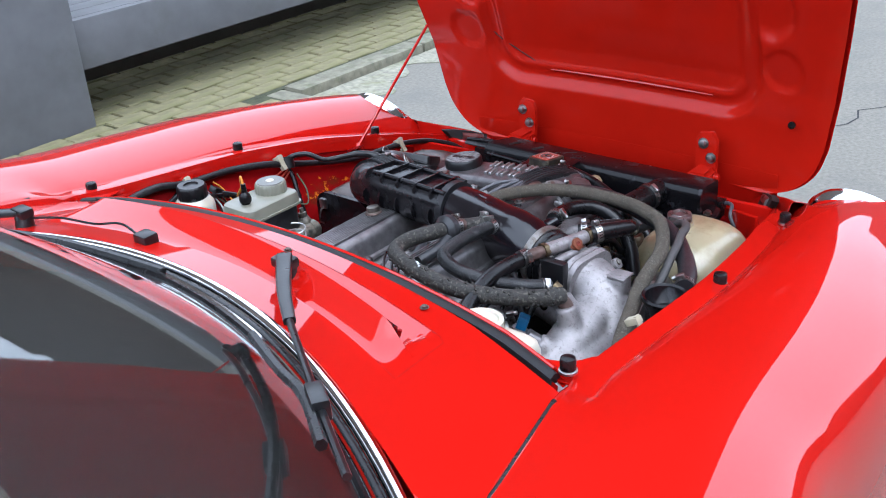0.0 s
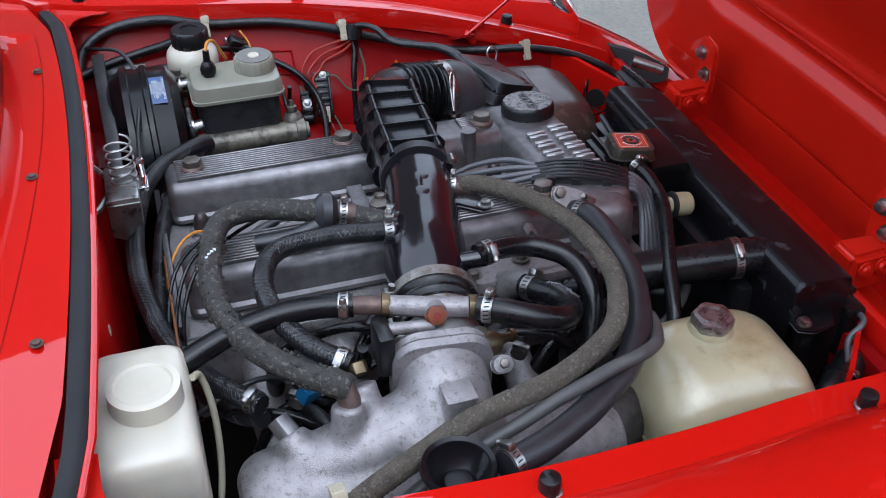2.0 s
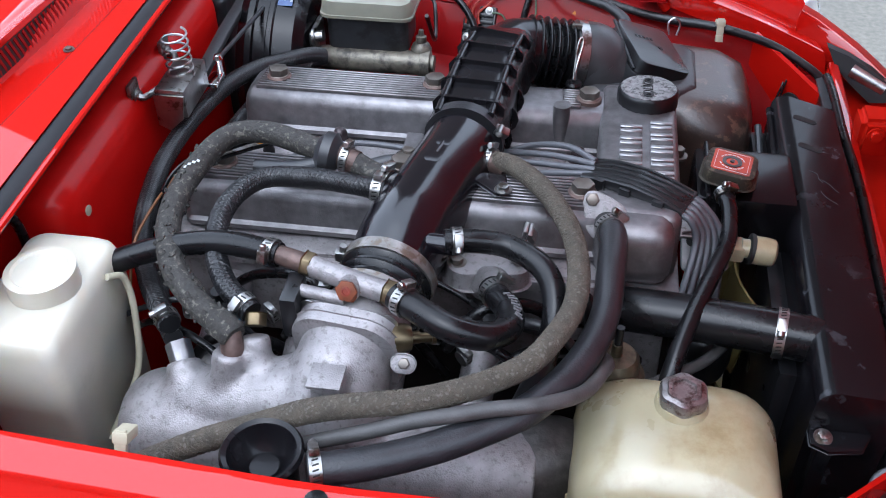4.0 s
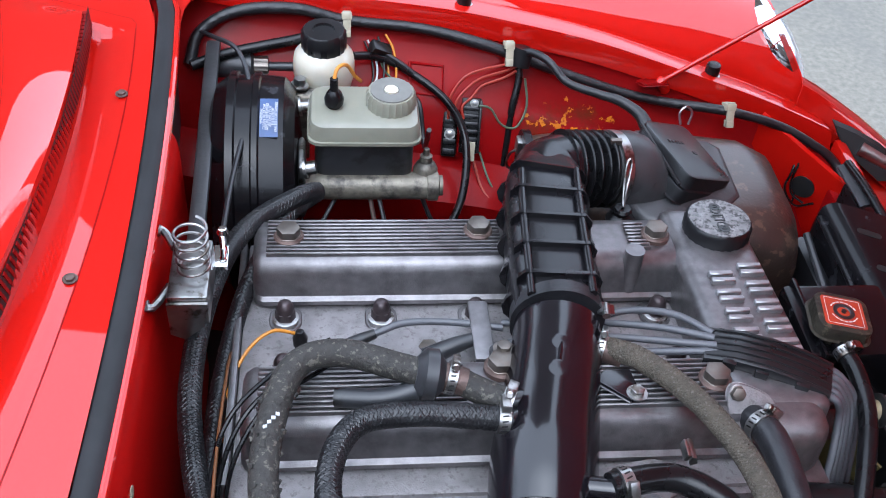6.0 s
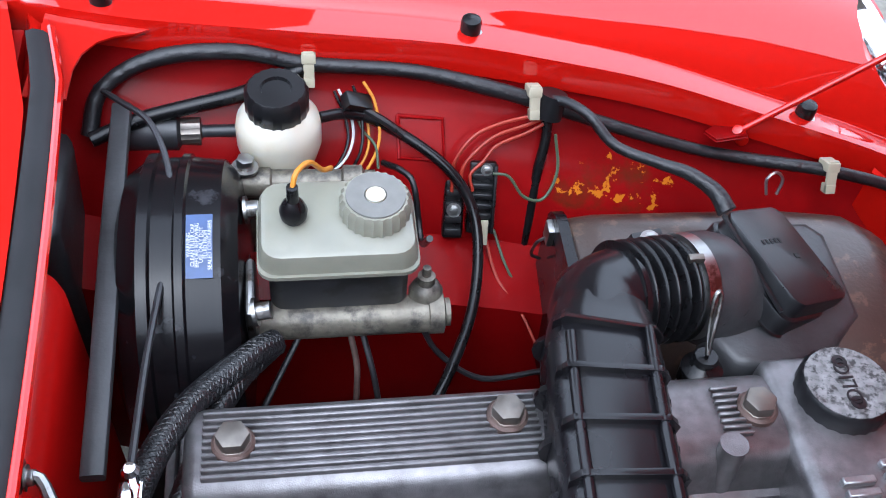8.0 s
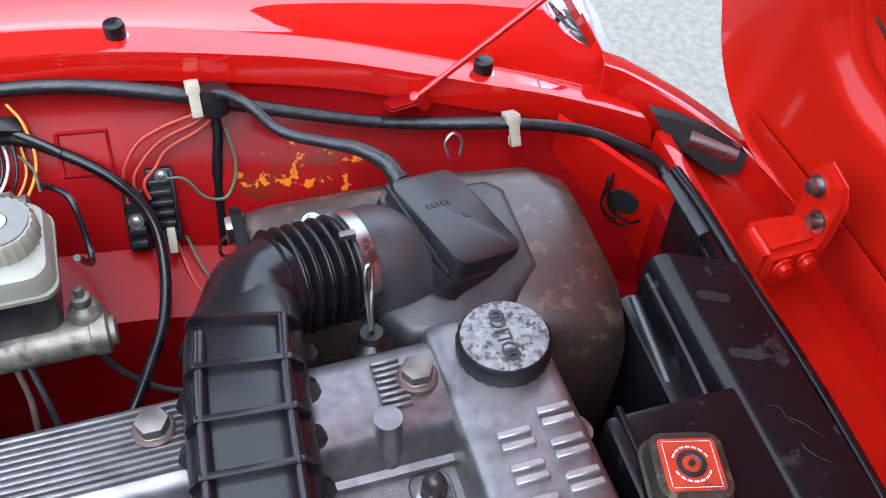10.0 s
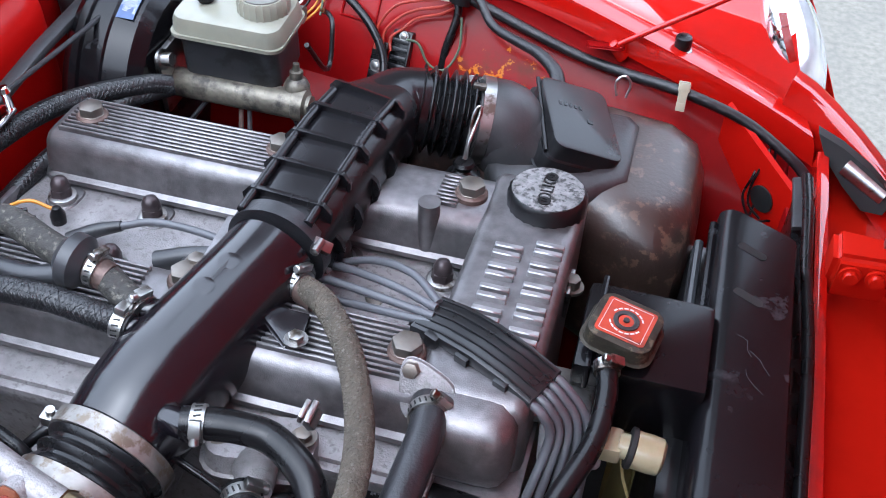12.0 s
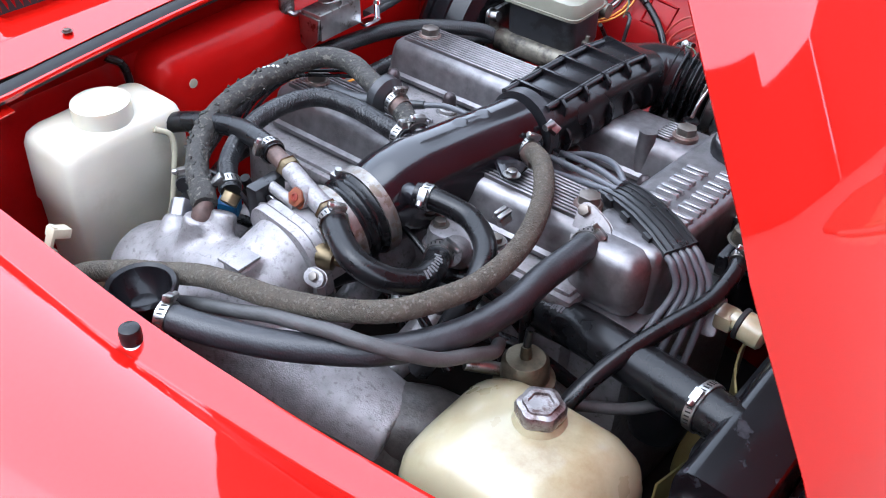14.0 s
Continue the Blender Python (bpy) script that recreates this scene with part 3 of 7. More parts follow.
# ---- prop ----
prop = thing("prop_rod", (0.286, 0.436, 0.721), "thin red metal bonnet prop rod", "prop rod")
part("rod", tube([(0.286, 0.436, 0.721), (0.44, 0.447, 0.83), (0.56, 0.455, 0.915)], 0.0032, 10, 2, smooth=False), RED, prop)
part("foot_tab", prism([(-0.03, 0.004), (-0.028, -0.016), (0.008, -0.012), (0.014, 0.0), (0.006, 0.012), (-0.012, 0.016)], -0.003, 0.0, pose(0.283, 0.440, 0.7185, -20, 4, 8), 0.0008), RED_BAY, prop, "red bracket tab on the inner wing")
part("foot", lathe([(0.007, -0.02), (0.007, -0.003), (0.005, 0.0), (0.005, 0.004), (0, 0.006)], (0.285, 0.436, 0.721), (-0.5, -0.2, 0.8), 16), RED, prop)


# groove round the intake pressing: a thin darker tube painted as its shade
for side in (1, -1):
    path = [(0.02 * k, 1.0) for k in range(35)] + [(0.7, 1.0 + 0.1 * k) for k in range(1, 20)] + [(0.7 - 0.02 * k, 3.0) for k in range(36)]
    line = [cowl_point(side * u, v) for u, v in path]
    part("groove", tube([p + Vector((0, 0, 0.0003)) for p in line], 0.0014, 6, 1, smooth=False), RED_BAY, car)
# buffers, screws, strips on the body
def buffer_stud(at):
    t = thing("bonnet_buffer", at, "black rubber bonnet buffer stud on the red wing lip", "buffer", "bonnet buffers")
    a = Vector(at)
    part("stud", lathe([(0.0095, -0.012), (0.0098, 0.001), (0.0088, 0.0045), (0.005, 0.006), (0, 0.006)], a, (0, 0, 1), 18), RUBBER, t)
    part("ferrule", lathe([(0.0115, -0.014), (0.0115, -0.011), (0.0095, -0.010)], a, (0, 0, 1), 18), STEEL, t)


for at in ((0.027, 0.515, 0.793), (0.359, 0.455, 0.731), (-0.30, 0.519, 0.826), (0.026, -0.516, 0.791), (0.386, -0.466, 0.729), (-0.338, -0.500, 0.842)):
    buffer_stud(at)
for x, y in ((-0.354, -0.055), (-0.349, 0.2), (-0.354, -0.30)):
    t = hexbolt("panel_screw", (x, y, cowl_z(x, y) + 0.001), (0, 0, 1), car, 0.0042, 0.003, RUSTY)

# the intake slot's grille in the scuttle
bars = []
for k in range(82):
    y = -0.336 + k * 0.0082
    x = slot_x(y) - 0.0005
    z = cowl_z(x, y)
    bars.append(box(x - 0.0012, x + 0.0018, y, y + 0.0036, z - 0.008, z + 0.019, 0, Matrix.Translation((x, y, z)) @ Matrix.Rotation(radians(22), 4, "X") @ Matrix.Translation((-x, -y, -z))))
part("intake_grille", joined(*bars), RED_BAY, car, "red intake grille of fine bars")
# black sheet painted as the shade inside the slot
part("intake_well", grid(lambda y, k: Vector((slot_x(y) + 0.0008, y, cowl_z(slot_x(y), y) + (-0.007, 0.020)[k])), [-0.336 + 0.028 * k for k in range(25)], range(2)), DARK, car, "dark slot behind the intake grille")

# windscreen
scr = thing("windscreen", (-0.55, 0, 0.88), "raked windscreen with chrome surround and rubber gasket", "windscreen")


def screen_line(off, dz, w=0.6):
    return [(screen_base(y) - off, y, 0.892 - 0.10 * y * y + dz) for y in [-w + 2 * w * k / 40 for k in range(41)]]


part("chrome_strip", tube(screen_line(0.004, 0.004), 0.008, 12, 1), CHROME, scr, "bright chrome windscreen surround")
part("gasket", tube(screen_line(0.023, 0.003), 0.008, 10, 1), RUBBER, scr, "black rubber windscreen gasket")
part("inner_strip", tube(screen_line(0.033, 0.011), 0.005, 8, 1), CHROME, scr, "thin chrome bead")
part("inner_gasket", tube(screen_line(0.040, 0.012), 0.006, 8, 1), RUBBER, scr)
bm = grid(lambda y, s: Vector((screen_base(y) - 0.034 - 0.55 * s + 0.1 * y * y * s, y * (1 - 0.12 * s), 0.894 - 0.10 * y * y + 0.43 * s)), [-0.62 + 1.24 * k / 30 for k in range(31)], [k / 10 for k in range(11)])
pane = part("pane", solid(bm, 0.005), GLASS, scr, "clear curved glass", angle=80)
pane.visible_shadow = False
cabin = thing("dashboard", (-0.9, 0, 0.7), "dark trimmed dashboard top inside the car", "dashboard")
part("dash_top", grid(lambda y, v: Vector((screen_base(y) - 0.03 - 0.3 * v, y, 0.86 - 0.03 * v - 0.1 * y * y)), [-0.58 + 0.1 * k for k in range(12)] + [0.58], [0, 0.3, 0.7, 1.0]), INTERIOR, cabin)
part("dash_front", box(-0.92, -0.88, -0.58, 0.58, 0.45, 0.80, 0.02), INTERIOR, cabin)
part("cabin_floor", box(-2.2, -0.9, -0.62, 0.62, 0.25, 0.30, 0.01), INTERIOR, cabin)
part("seat_back", box(-1.75, -1.6, -0.55, 0.55, 0.3, 0.95, 0.05), INTERIOR, cabin)
for sy in (-1, 1):
    part("door_trim", box(-2.2, -0.9, sy * 0.66 - 0.02, sy * 0.66 + 0.02, 0.3, 0.86, 0.01), RED_BAY, cabin)
sw = thing("steering_wheel", (-1.05, 0.33, 0.8), "black three-spoke steering wheel behind the windscreen", "steering wheel")
SWM = axis_pose((-1.02, 0.33, 0.86), (-0.85, 0, 0.52))
bm = tube([(0.18 * math.cos(radians(a)), 0.18 * math.sin(radians(a)), 0) for a in range(0, 361, 12)], 0.013, 10, 1, smooth=False)
bm.transform(SWM)
part("rim", bm, RUBBER, sw)
for a in (90, 210, 330):
    bm = box(0, 0.175, -0.015, 0.015, -0.012, -0.006, 0.002, SWM @ Matrix.Rotation(radians(a), 4, "Z"))
    part("spoke", bm, STEEL, sw)
part("hub", lathe([(0.05, -0.03), (0.05, 0.0), (0.03, 0.012), (0, 0.014)], SWM @ Vector((0, 0, 0)), (-0.85, 0, 0.52)), RUBBER, sw)


def wiper(pivot, arm, blade):
    t = thing("wiper", pivot, "matt black windscreen wiper resting on the glass", "wiper", "windscreen wipers")
    p = Vector(pivot)
    part("pivot_cap", joined(lathe([(0.014, -0.02), (0.014, 0.01), (0.010, 0.016), (0, 0.016)], p, (0.1, 0, 1), 16), box(-0.011, 0.011, -0.016, 0.016, 0, 0.014, 0.004, Matrix.Translation(p + Vector((0, 0, 0.008))))), PLASTIC, t)
    flat = frames_along(smooth_path(arm[:3], 5))
    part("arm", loft([[q + sa * x + sb * z for x, z in rrect(0.021 - 0.007 * i / (len(flat) - 1), 0.009, 0.003, 3)] for i, (q, tg, sa, sb) in enumerate(flat)]), PLASTIC, t, "flat tapered wiper arm")
    part("rod", tube(arm[2:], 0.0042, 8, 4), PLASTIC, t)
    k = len(arm) - 2
    part("knuckle", box(-0.024, 0.024, -0.011, 0.011, -0.009, 0.009, 0.003, axis_pose(arm[k], Vector(arm[k + 1]) - Vector(arm[k])) @ Matrix.Rotation(radians(90), 4, "Y")), PLASTIC, t)
    part("blade", tube(blade, 0.006, 6, 4), RUBBER, t)


wiper((-0.428, -0.136, 0.895), [(-0.428, -0.136, 0.918), (-0.50, -0.215, 0.926), (-0.555, -0.285, 0.934), (-0.655, -0.432, 0.945), (-0.735, -0.55, 0.965)], [(-0.585, -0.255, 0.922), (-0.622, -0.34, 0.928), (-0.652, -0.41, 0.940), (-0.715, -0.50, 0.962)])
wiper((-0.515, 0.345, 0.885), [(-0.515, 0.345, 0.900), (-0.55, 0.38, 0.902), (-0.60, 0.42, 0.91), (-0.68, 0.47, 0.93)], [(-0.53, -0.02, 0.909), (-0.54, 0.08, 0.910), (-0.552, 0.18, 0.909), (-0.575, 0.28, 0.907)])
noz = thing("washer_nozzle", (-0.46, 0.115, 0.885), "small black washer nozzle on the red scuttle", "washer nozzle")
part("nozzle_body", box(-0.474, -0.450, 0.10, 0.128, 0.885, 0.902, 0.004), PLASTIC, noz)
part("nozzle_tube", tube([(-0.462, 0.128, 0.892), (-0.462, 0.17, 0.902), (-0.475, 0.22, 0.895), (-0.49, 0.28, 0.896), (-0.51, 0.33, 0.892)], 0.0018, 8, 5), RUBBER, noz)

# head lamps
for side in (1, -1):
    t = thing("headlamp", (0.63, side * 0.60, 0.60), "round headlamp with chrome rim set in the red wing", "headlamp", "headlamps")
    c, w = Vector((0.492, side * 0.555, 0.690)), Vector((0.86, side * 0.02, 0.5)).normalized()
    part("rim", lathe([(0.083, -0.02), (0.088, -0.016), (0.092, 0.0), (0.088, 0.008), (0.080, 0.005)], c, w, 40), CHROME, t, "polished chrome rim")
    part("lens", lathe([(0.080, 0.002), (0.07, 0.014), (0.04, 0.024), (0, 0.028)], c, w, 36), HEAD_GLASS, t, "clear glass lens")
    part("bowl", lathe([(0.080, -0.10), (0.088, -0.02), (0.086, -0.01)], c, w, 36), RED, t)
    hole = [(0.520, 0.402, 0.688), (0.548, 0.391, 0.682), (0.580, 0.372, 0.672), (0.606, 0.350, 0.660), (0.600, 0.344, 0.640), (0.580, 0.352, 0.634), (0.556, 0.370, 0.648), (0.534, 0.390, 0.664)]
    # solid black wedge stands for the shaded opening
    part("drain_gap", loft([[(x, side * (y - d), z) for x, y, z in hole] for d in (0, 0.014)]), DARK, car, "dark opening beside the front gutter")
    part("gap_tube", tube([(0.556, side * 0.372, 0.664), (0.600, side * 0.346, 0.652)], 0.0115, 22, 1, False), STEEL, car, "bare metal tube in the drain opening")

# bonnet hinges, screws and pressings
for side in (1, -1):
    y = side * 0.216 - 0.008
    plate = prism([(-0.020, 0.0), (0.018, -0.010), (0.024, 0.035), (0.024, 0.078), (0.016, 0.092), (-0.010, 0.096), (-0.020, 0.080)] if side > 0 else [(0.020, 0.0), (-0.018, -0.010), (-0.024, 0.035), (-0.024, 0.078), (-0.016, 0.092), (0.010, 0.096), (0.020, 0.080)], -0.004, 0.004, Matrix.Translation((0.589, y, 0.676)) @ Matrix.Rotation(radians(-90), 4, "Z") @ Matrix.Rotation(radians(90), 4, "X"), 0.0012)
    t = part("hinge_plate", plate, RED_INNER, bonnet, "red hinge plate")
    for z, dy in ((0.748, 0.007), (0.720, -0.010)):
        hexbolt("hinge_bolt", (0.585, y + dy, z), (-1, 0, 0.1), t, 0.0075, 0.010, STEEL)
    arm = loft([[(x, yy, z) for x, yy in ((0.535, y - 0.026 + d), (0.535, y + 0.024 - d), (0.598, y + 0.020 - d), (0.598, y - 0.022 + d))] for z, d in ((0.645, 0.004), (0.668, 0.0), (0.702, 0.002))])
    bmesh.ops.bevel(arm, geom=arm.edges[:], offset=0.007, segments=3, affect="EDGES")
    arm = part("hinge_arm", arm, RED_INNER, bonnet, "red hinge arm")
    for x in (0.553, 0.577):
        part("hinge_washer", lathe([(0.0105, 0), (0.0105, 0.003), (0.0075, 0.003), (0.0065, 0.008), (0, 0.009)], (x, y - 0.0255 + 0.06 * (x - 0.553), 0.684), (0.06, -1, 0.1), 18), RED_INNER, arm)
part("bonnet_plug", lathe([(0.007, 0), (0.007, 0.004), (0, 0.005)], (0.5925, -0.386, 0.812), (-1, 0, 0), 14), RUBBER, bonnet, "small black rubber plug")
part("front_bead", tube([bonnet_point(0.276, u, rib(0.276, u) - 0.0005) for u in [-0.45 + 0.082 * k for k in range(11)]], [0.0015, 0.0035, 0.0035, 0.0035, 0.0015], 8, 2), RED, bonnet)
part("seam", tube([bonnet_point(float(np.interp(z, BON_Z, range(10))) / 9, y / bonnet_half(z), 0.0172) for y, z in ((0.365, 0.985), (0.335, 0.935), (0.30, 0.89), (0.25, 0.858), (0.2, 0.833))], 0.0014, 6, 3), DARK, bonnet, "dark hairline seam")

# slots and gusset at the front of the bay
for side in (1, -1):
    g = loft([[(0.42, side * 0.40, 0.46), (0.42, side * 0.40, 0.695), (0.515, side * 0.30, 0.655), (0.515, side * 0.30, 0.46)], [(0.424, side * 0.404, 0.46), (0.424, side * 0.404, 0.697), (0.519, side * 0.304, 0.657), (0.519, side * 0.304, 0.46)]])
    part("gusset", g, RED, car, "red corner gusset panel")
strip = [(0.510, 0.315, 0.683), (0.511, 0.26, 0.688), (0.513, 0.17, 0.690), (0.515, 0.06, 0.69), (0.515, -0.1, 0.69), (0.513, -0.28, 0.685)]
part("front_seal", tube([(x + 0.0015 * math.sin(9 * k), y, z + 0.001 * math.cos(7 * k)) for k, (x, y, z) in enumerate(strip)], 0.0058, 10, 4), RUBBER, car, "thin black tube along the front panel")
# added black filler for the dark gap between radiator and flange
part("gap_shade_fill", box(0.4995, 0.523, -0.30, 0.29, 0.60, 0.672, 0.003), RUBBER, car, "black strip filling the shaded gap behind the front flange")
part("front_pad", loft([[(0.5075 + p + 0.02 * (0.30 - y), y, 0.681 + 0.3 * p + q) for p, q in rrect(0.020, 0.005, 0.002, 3)] for y in (0.315, 0.30, 0.27, 0.245, 0.238)]), PLASTIC_GREY, car, "flat grey-black rubber pad")

# ---- ground and street ----
ground = part("road", box(-60, 60, -60, 60, -0.3, 0.0, 0), ASPHALT, None, "grey worn asphalt road surface")
tagged(ground, category="road", kind="structure")
kerb = thing("kerb", (2.5, 2.55, 0), "rough grey kerb stones along the brick pavement", "kerb", kind="structure")
for k in range(5):
    part("kerb_stone", box(1.95 + k * 0.9, 2.84 + k * 0.9, 2.47, 2.60, -0.05, 0.062, 0.012), KERB, kerb)
part("return_stone", box(1.83, 1.94, 2.3, 2.60, -0.05, 0.05, 0.012), KERB, kerb)
pave = part("pavement", joined(box(-3, 8, 2.60, 4.4, -0.05, 0.048, 0), box(-3, 1.83, 2.25, 2.598, -0.05, 0.048, 0)), MORTAR, None, "brick paved pavement with mossy joints")
tagged(pave, category="pavement", kind="structure")
# unseen walls, added to block low sky and put dark shapes in reflections
w = thing("unseen_wall_kerbside", (4, 9.2, 0), "low unseen wall beyond the pavement, added to shape reflections", "wall", kind="structure")
for k, h in enumerate((3.7, 3.5, 3.2, 3.0)):
    part("wall_face", box(-0.3 + 4.3 * k, 4.0 + 4.3 * k, 9.0, 9.4 + 0.05 * (k % 2), 0, h, 0), FACADE, w)
# tall unseen block, placed to darken what the scuttle reflects
w = thing("unseen_wall_tall", (-1.5, 6.4, 0), "tall unseen dark wall, added to shape reflections", "wall", kind="structure")
for k, h in enumerate((9.6, 10.2)):
    part("wall_face", prism([(-4.0 + 2.5 * k, 0), (-1.5 + 2.5 * k, 0), (-1.5 + 2.5 * k, h - 0.6), (-2.0 + 2.5 * k, h), (-3.4 + 2.5 * k, h), (-4.0 + 2.5 * k, h - 0.6)], -6.9 - 0.05 * (k % 2), -6.3, Matrix.Rotation(radians(90), 4, "X")), FACADE, w)
w = thing("unseen_wall_low", (-9, 9.2, 0), "low unseen wall beyond the pavement, added to shape reflections", "wall", kind="structure")
for k, h in enumerate((3.0, 2.7, 2.9)):
    part("wall_face", box(-16.3 + 5.3 * k, -11.0 + 5.3 * k, 9.0, 9.4 + 0.05 * (k % 2), 0, h, 0), FACADE, w)
w = thing("unseen_wall_opposite", (0, -9, 0), "unseen wall across the street, added to shape reflections", "wall", kind="structure")
for k, h in enumerate((6.9, 6.2, 7.2, 6.6, 7.0, 6.3)):
    part("wall_face", box(-16 + 5.5 * k, -10.5 + 5.5 * k, -9.4 - 0.05 * (k % 2), -9.0, 0, h, 0), FACADE, w)
for nm, x, hs in (("unseen_wall_ahead", 17.0, (3.2, 3.6, 3.0)), ("unseen_wall_behind", -16.6, (4.6, 5.0, 4.4))):
    w = thing(nm, (x, -2, 0), "unseen wall closing the street, added to shape reflections", "wall", kind="structure")
    for k, h in enumerate(hs):
        part("wall_face", box(x, x + 0.4 + 0.05 * k, -9.0 + 5.95 * k, -3.05 + 5.95 * k, 0, h, 0), FACADE, w)

verge = part("mossy_strip", solid(grid(lambda x, k: Vector((x, 2.468 - (0.0, 0.09, 0.17)[k] * (1 + 0.5 * math.sin(9 * x) + 0.3 * math.sin(23 * x)), 0.004 + (0.012, 0.006, 0.0)[k])), [1.95 + 0.05 * k for k in range(90)], range(3)), 0.003), MOSS, None, "pale mossy grit along the kerb")
tagged(verge, category="moss", kind="stuff")
crack = part("road_crack", grid(lambda i, k: Vector((2.2 + 0.09 * i, 0.40 - 0.022 * i + 0.03 * math.sin(2.3 * i) + 0.012 * math.sin(5.1 * i) + 0.008 * k, 0.0015)), range(14), range(2)), DARK, ground, "dark crack in the asphalt")

bench = thing("bench", (1.5, 3.2, 0.05), "weathered grey painted bench with solid end post", "bench")
part("seat_front", box(1.15, 4.3, 2.98, 3.03, 0.30, 0.52, 0.008), BENCH, bench)
for k in range(4):
    part("seat_board", box(1.15, 4.3, 3.035 + 0.125 * k, 3.155 + 0.125 * k, 0.49, 0.52, 0.006), BENCH, bench)
part("post", box(0.62, 1.146, 2.95, 3.55, 0.045, 1.1, 0.012), BENCH, bench)
part("post", box(4.1, 4.5, 3.0, 3.55, 0.045, 0.48, 0.012), BENCH, bench)
part("rear_board", box(1.15, 4.1, 3.60, 3.64, 0.045, 0.49, 0.006), BENCH, bench)

# ---- engine ----
engine = thing("engine", (0, 0, 0.4), "grey cast aluminium twin cam engine with ribbed covers", "engine")
EM = Matrix.Translation((0, 0.125, 0.745)) @ Matrix.Rotation(radians(-5.4), 4, "X")


def E3(x, y, z):
    return EM @ Vector((x, y, z))


EZ = (EM.to_3x3() @ Vector((0, 0, 1))).normalized()


def ridge(name, y0, x0, x1, low=-0.052):
    prof = [(0.049, low), (0.049, low + 0.005), (0.044, low + 0.008), (0.040, -0.020), (0.037, -0.011), (0.031, -0.006), (0.02, -0.0045)]
    prof = [(-y, z) for y, z in prof] + [(y, z) for y, z in reversed(prof)]
    rings = []
    for x, s, d in ((x0, 0.80, 0.010), (x0 + 0.003, 0.92, 0.004), (x0 + 0.010, 1, 0), (x1 - 0.010, 1, 0), (x1 - 0.003, 0.92, 0.004), (x1, 0.80, 0.010)):
        rings.append([(x, y0 + y * s, max(low, z - (d if z > low + 0.011 else 0))) for y, z in prof])
    bm = loft(rings)
    bm.transform(EM)
    return part(name, bm, ALU, engine, "cast aluminium cam cover ridge")


def ribs(ridge_ob, y0, x0, x1, n=10, pitch=0.0058):
    for k in range(n):
        y = y0 + (k - (n - 1) / 2) * pitch
        bm = box(x0, x1, y - 0.0015, y + 0.0015, -0.008, -0.0005, 0.0009, EM, 1)
        part("rib", bm, ALU, ridge_ob)


far_ridge = ridge("exhaust_cam_cover", 0.0, -0.226, 0.226)
near_ridge = ridge("intake_cam_cover", -0.211, -0.226, 0.226)
ribs(far_ridge, 0.0, -0.212, 0.03)
ribs(far_ridge, 0.0, 0.166, 0.188, 8)
ribs(near_ridge, -0.211, -0.212, -0.03)
ribs(near_ridge, -0.211, 0.06, 0.205)
part("valley_deck", box(-0.222, 0.22, -0.165, -0.046, -0.085, -0.066, 0.004, EM), ALU, engine, "stained aluminium plug valley")
for k in range(4):
    x = -0.146 + 0.095 * k
    wl = part("plug_well", lathe([(0.031, -0.069), (0.028, -0.060), (0.0245, -0.058), (0.021, -0.0585), (0.0185, -0.067), (0, -0.067)], EM @ Vector((x, -0.106, 0)), EZ, 28), ALU, engine, "stained spark plug well")
    part("plug_nut", prism([(0.0105 * math.cos(radians(60 * q)), 0.0105 * math.sin(radians(60 * q))) for q in range(6)], -0.067, -0.056, EM @ Matrix.Translation((x, -0.106, 0)), 0.001), BOLT, wl)
part("cylinder_head", box(-0.236, 0.235, -0.285, 0.058, -0.17, -0.057, 0.006, EM), ALU_DULL, engine, "dirty aluminium cylinder head")
part("head_gasket_rail", box(-0.238, 0.24, -0.292, -0.262, -0.075, -0.062, 0.003, EM), ALU_DULL, engine)
part("engine_block", box(-0.23, 0.24, -0.24, 0.03, -0.40, -0.17, 0.01, EM), DARK, engine, "grimy dark engine block")
part("rear_plate", box(-0.243, -0.236, -0.275, 0.05, -0.12, -0.048, 0.002, EM), ALU, engine)
fc = joined(box(0.212, 0.302, -0.245, 0.048, -0.14, -0.0005, 0.013, EM, 3), box(0.214, 0.296, -0.272, -0.165, -0.075, -0.002, 0.024, EM, 4))
front = part("timing_cover", fc, ALU, engine, "cast front cover with raised lettering blocks")
part("timing_gasket", box(0.205, 0.303, -0.278, -0.165, -0.085, -0.0765, 0.004, EM), RUBBER, engine)
part("skirt_flange", box(0.203, 0.306, -0.281, -0.165, -0.0762, -0.0715, 0.002, EM), ALU, engine)
part("timing_case", box(0.215, 0.30, -0.262, 0.04, -0.40, -0.087, 0.012, EM), ALU_DULL, engine)
WORN = material("worn_bright_casting", (0.32, 0.315, 0.32), 0.42, metal=0.8, vary=0.2, scale=80, bump=0.2)
# raised maker's mark as plain bars
for row, (x, y_a, n) in enumerate(((0.2815, -0.062, 5), (0.2475, -0.074, 4))):
    for k in range(n):
        y = y_a - 0.0275 * k
        m = EM @ Matrix.Translation((x, y, 0))
        bm = joined(box(-0.0125, 0.0125, 0.002, 0.0082, -0.002, 0.005, 0.001, m, 1), box(-0.0125, 0.0125, -0.0082, -0.002, -0.002, 0.005, 0.001, m, 1))
        part("raised_block", bm, WORN, front)
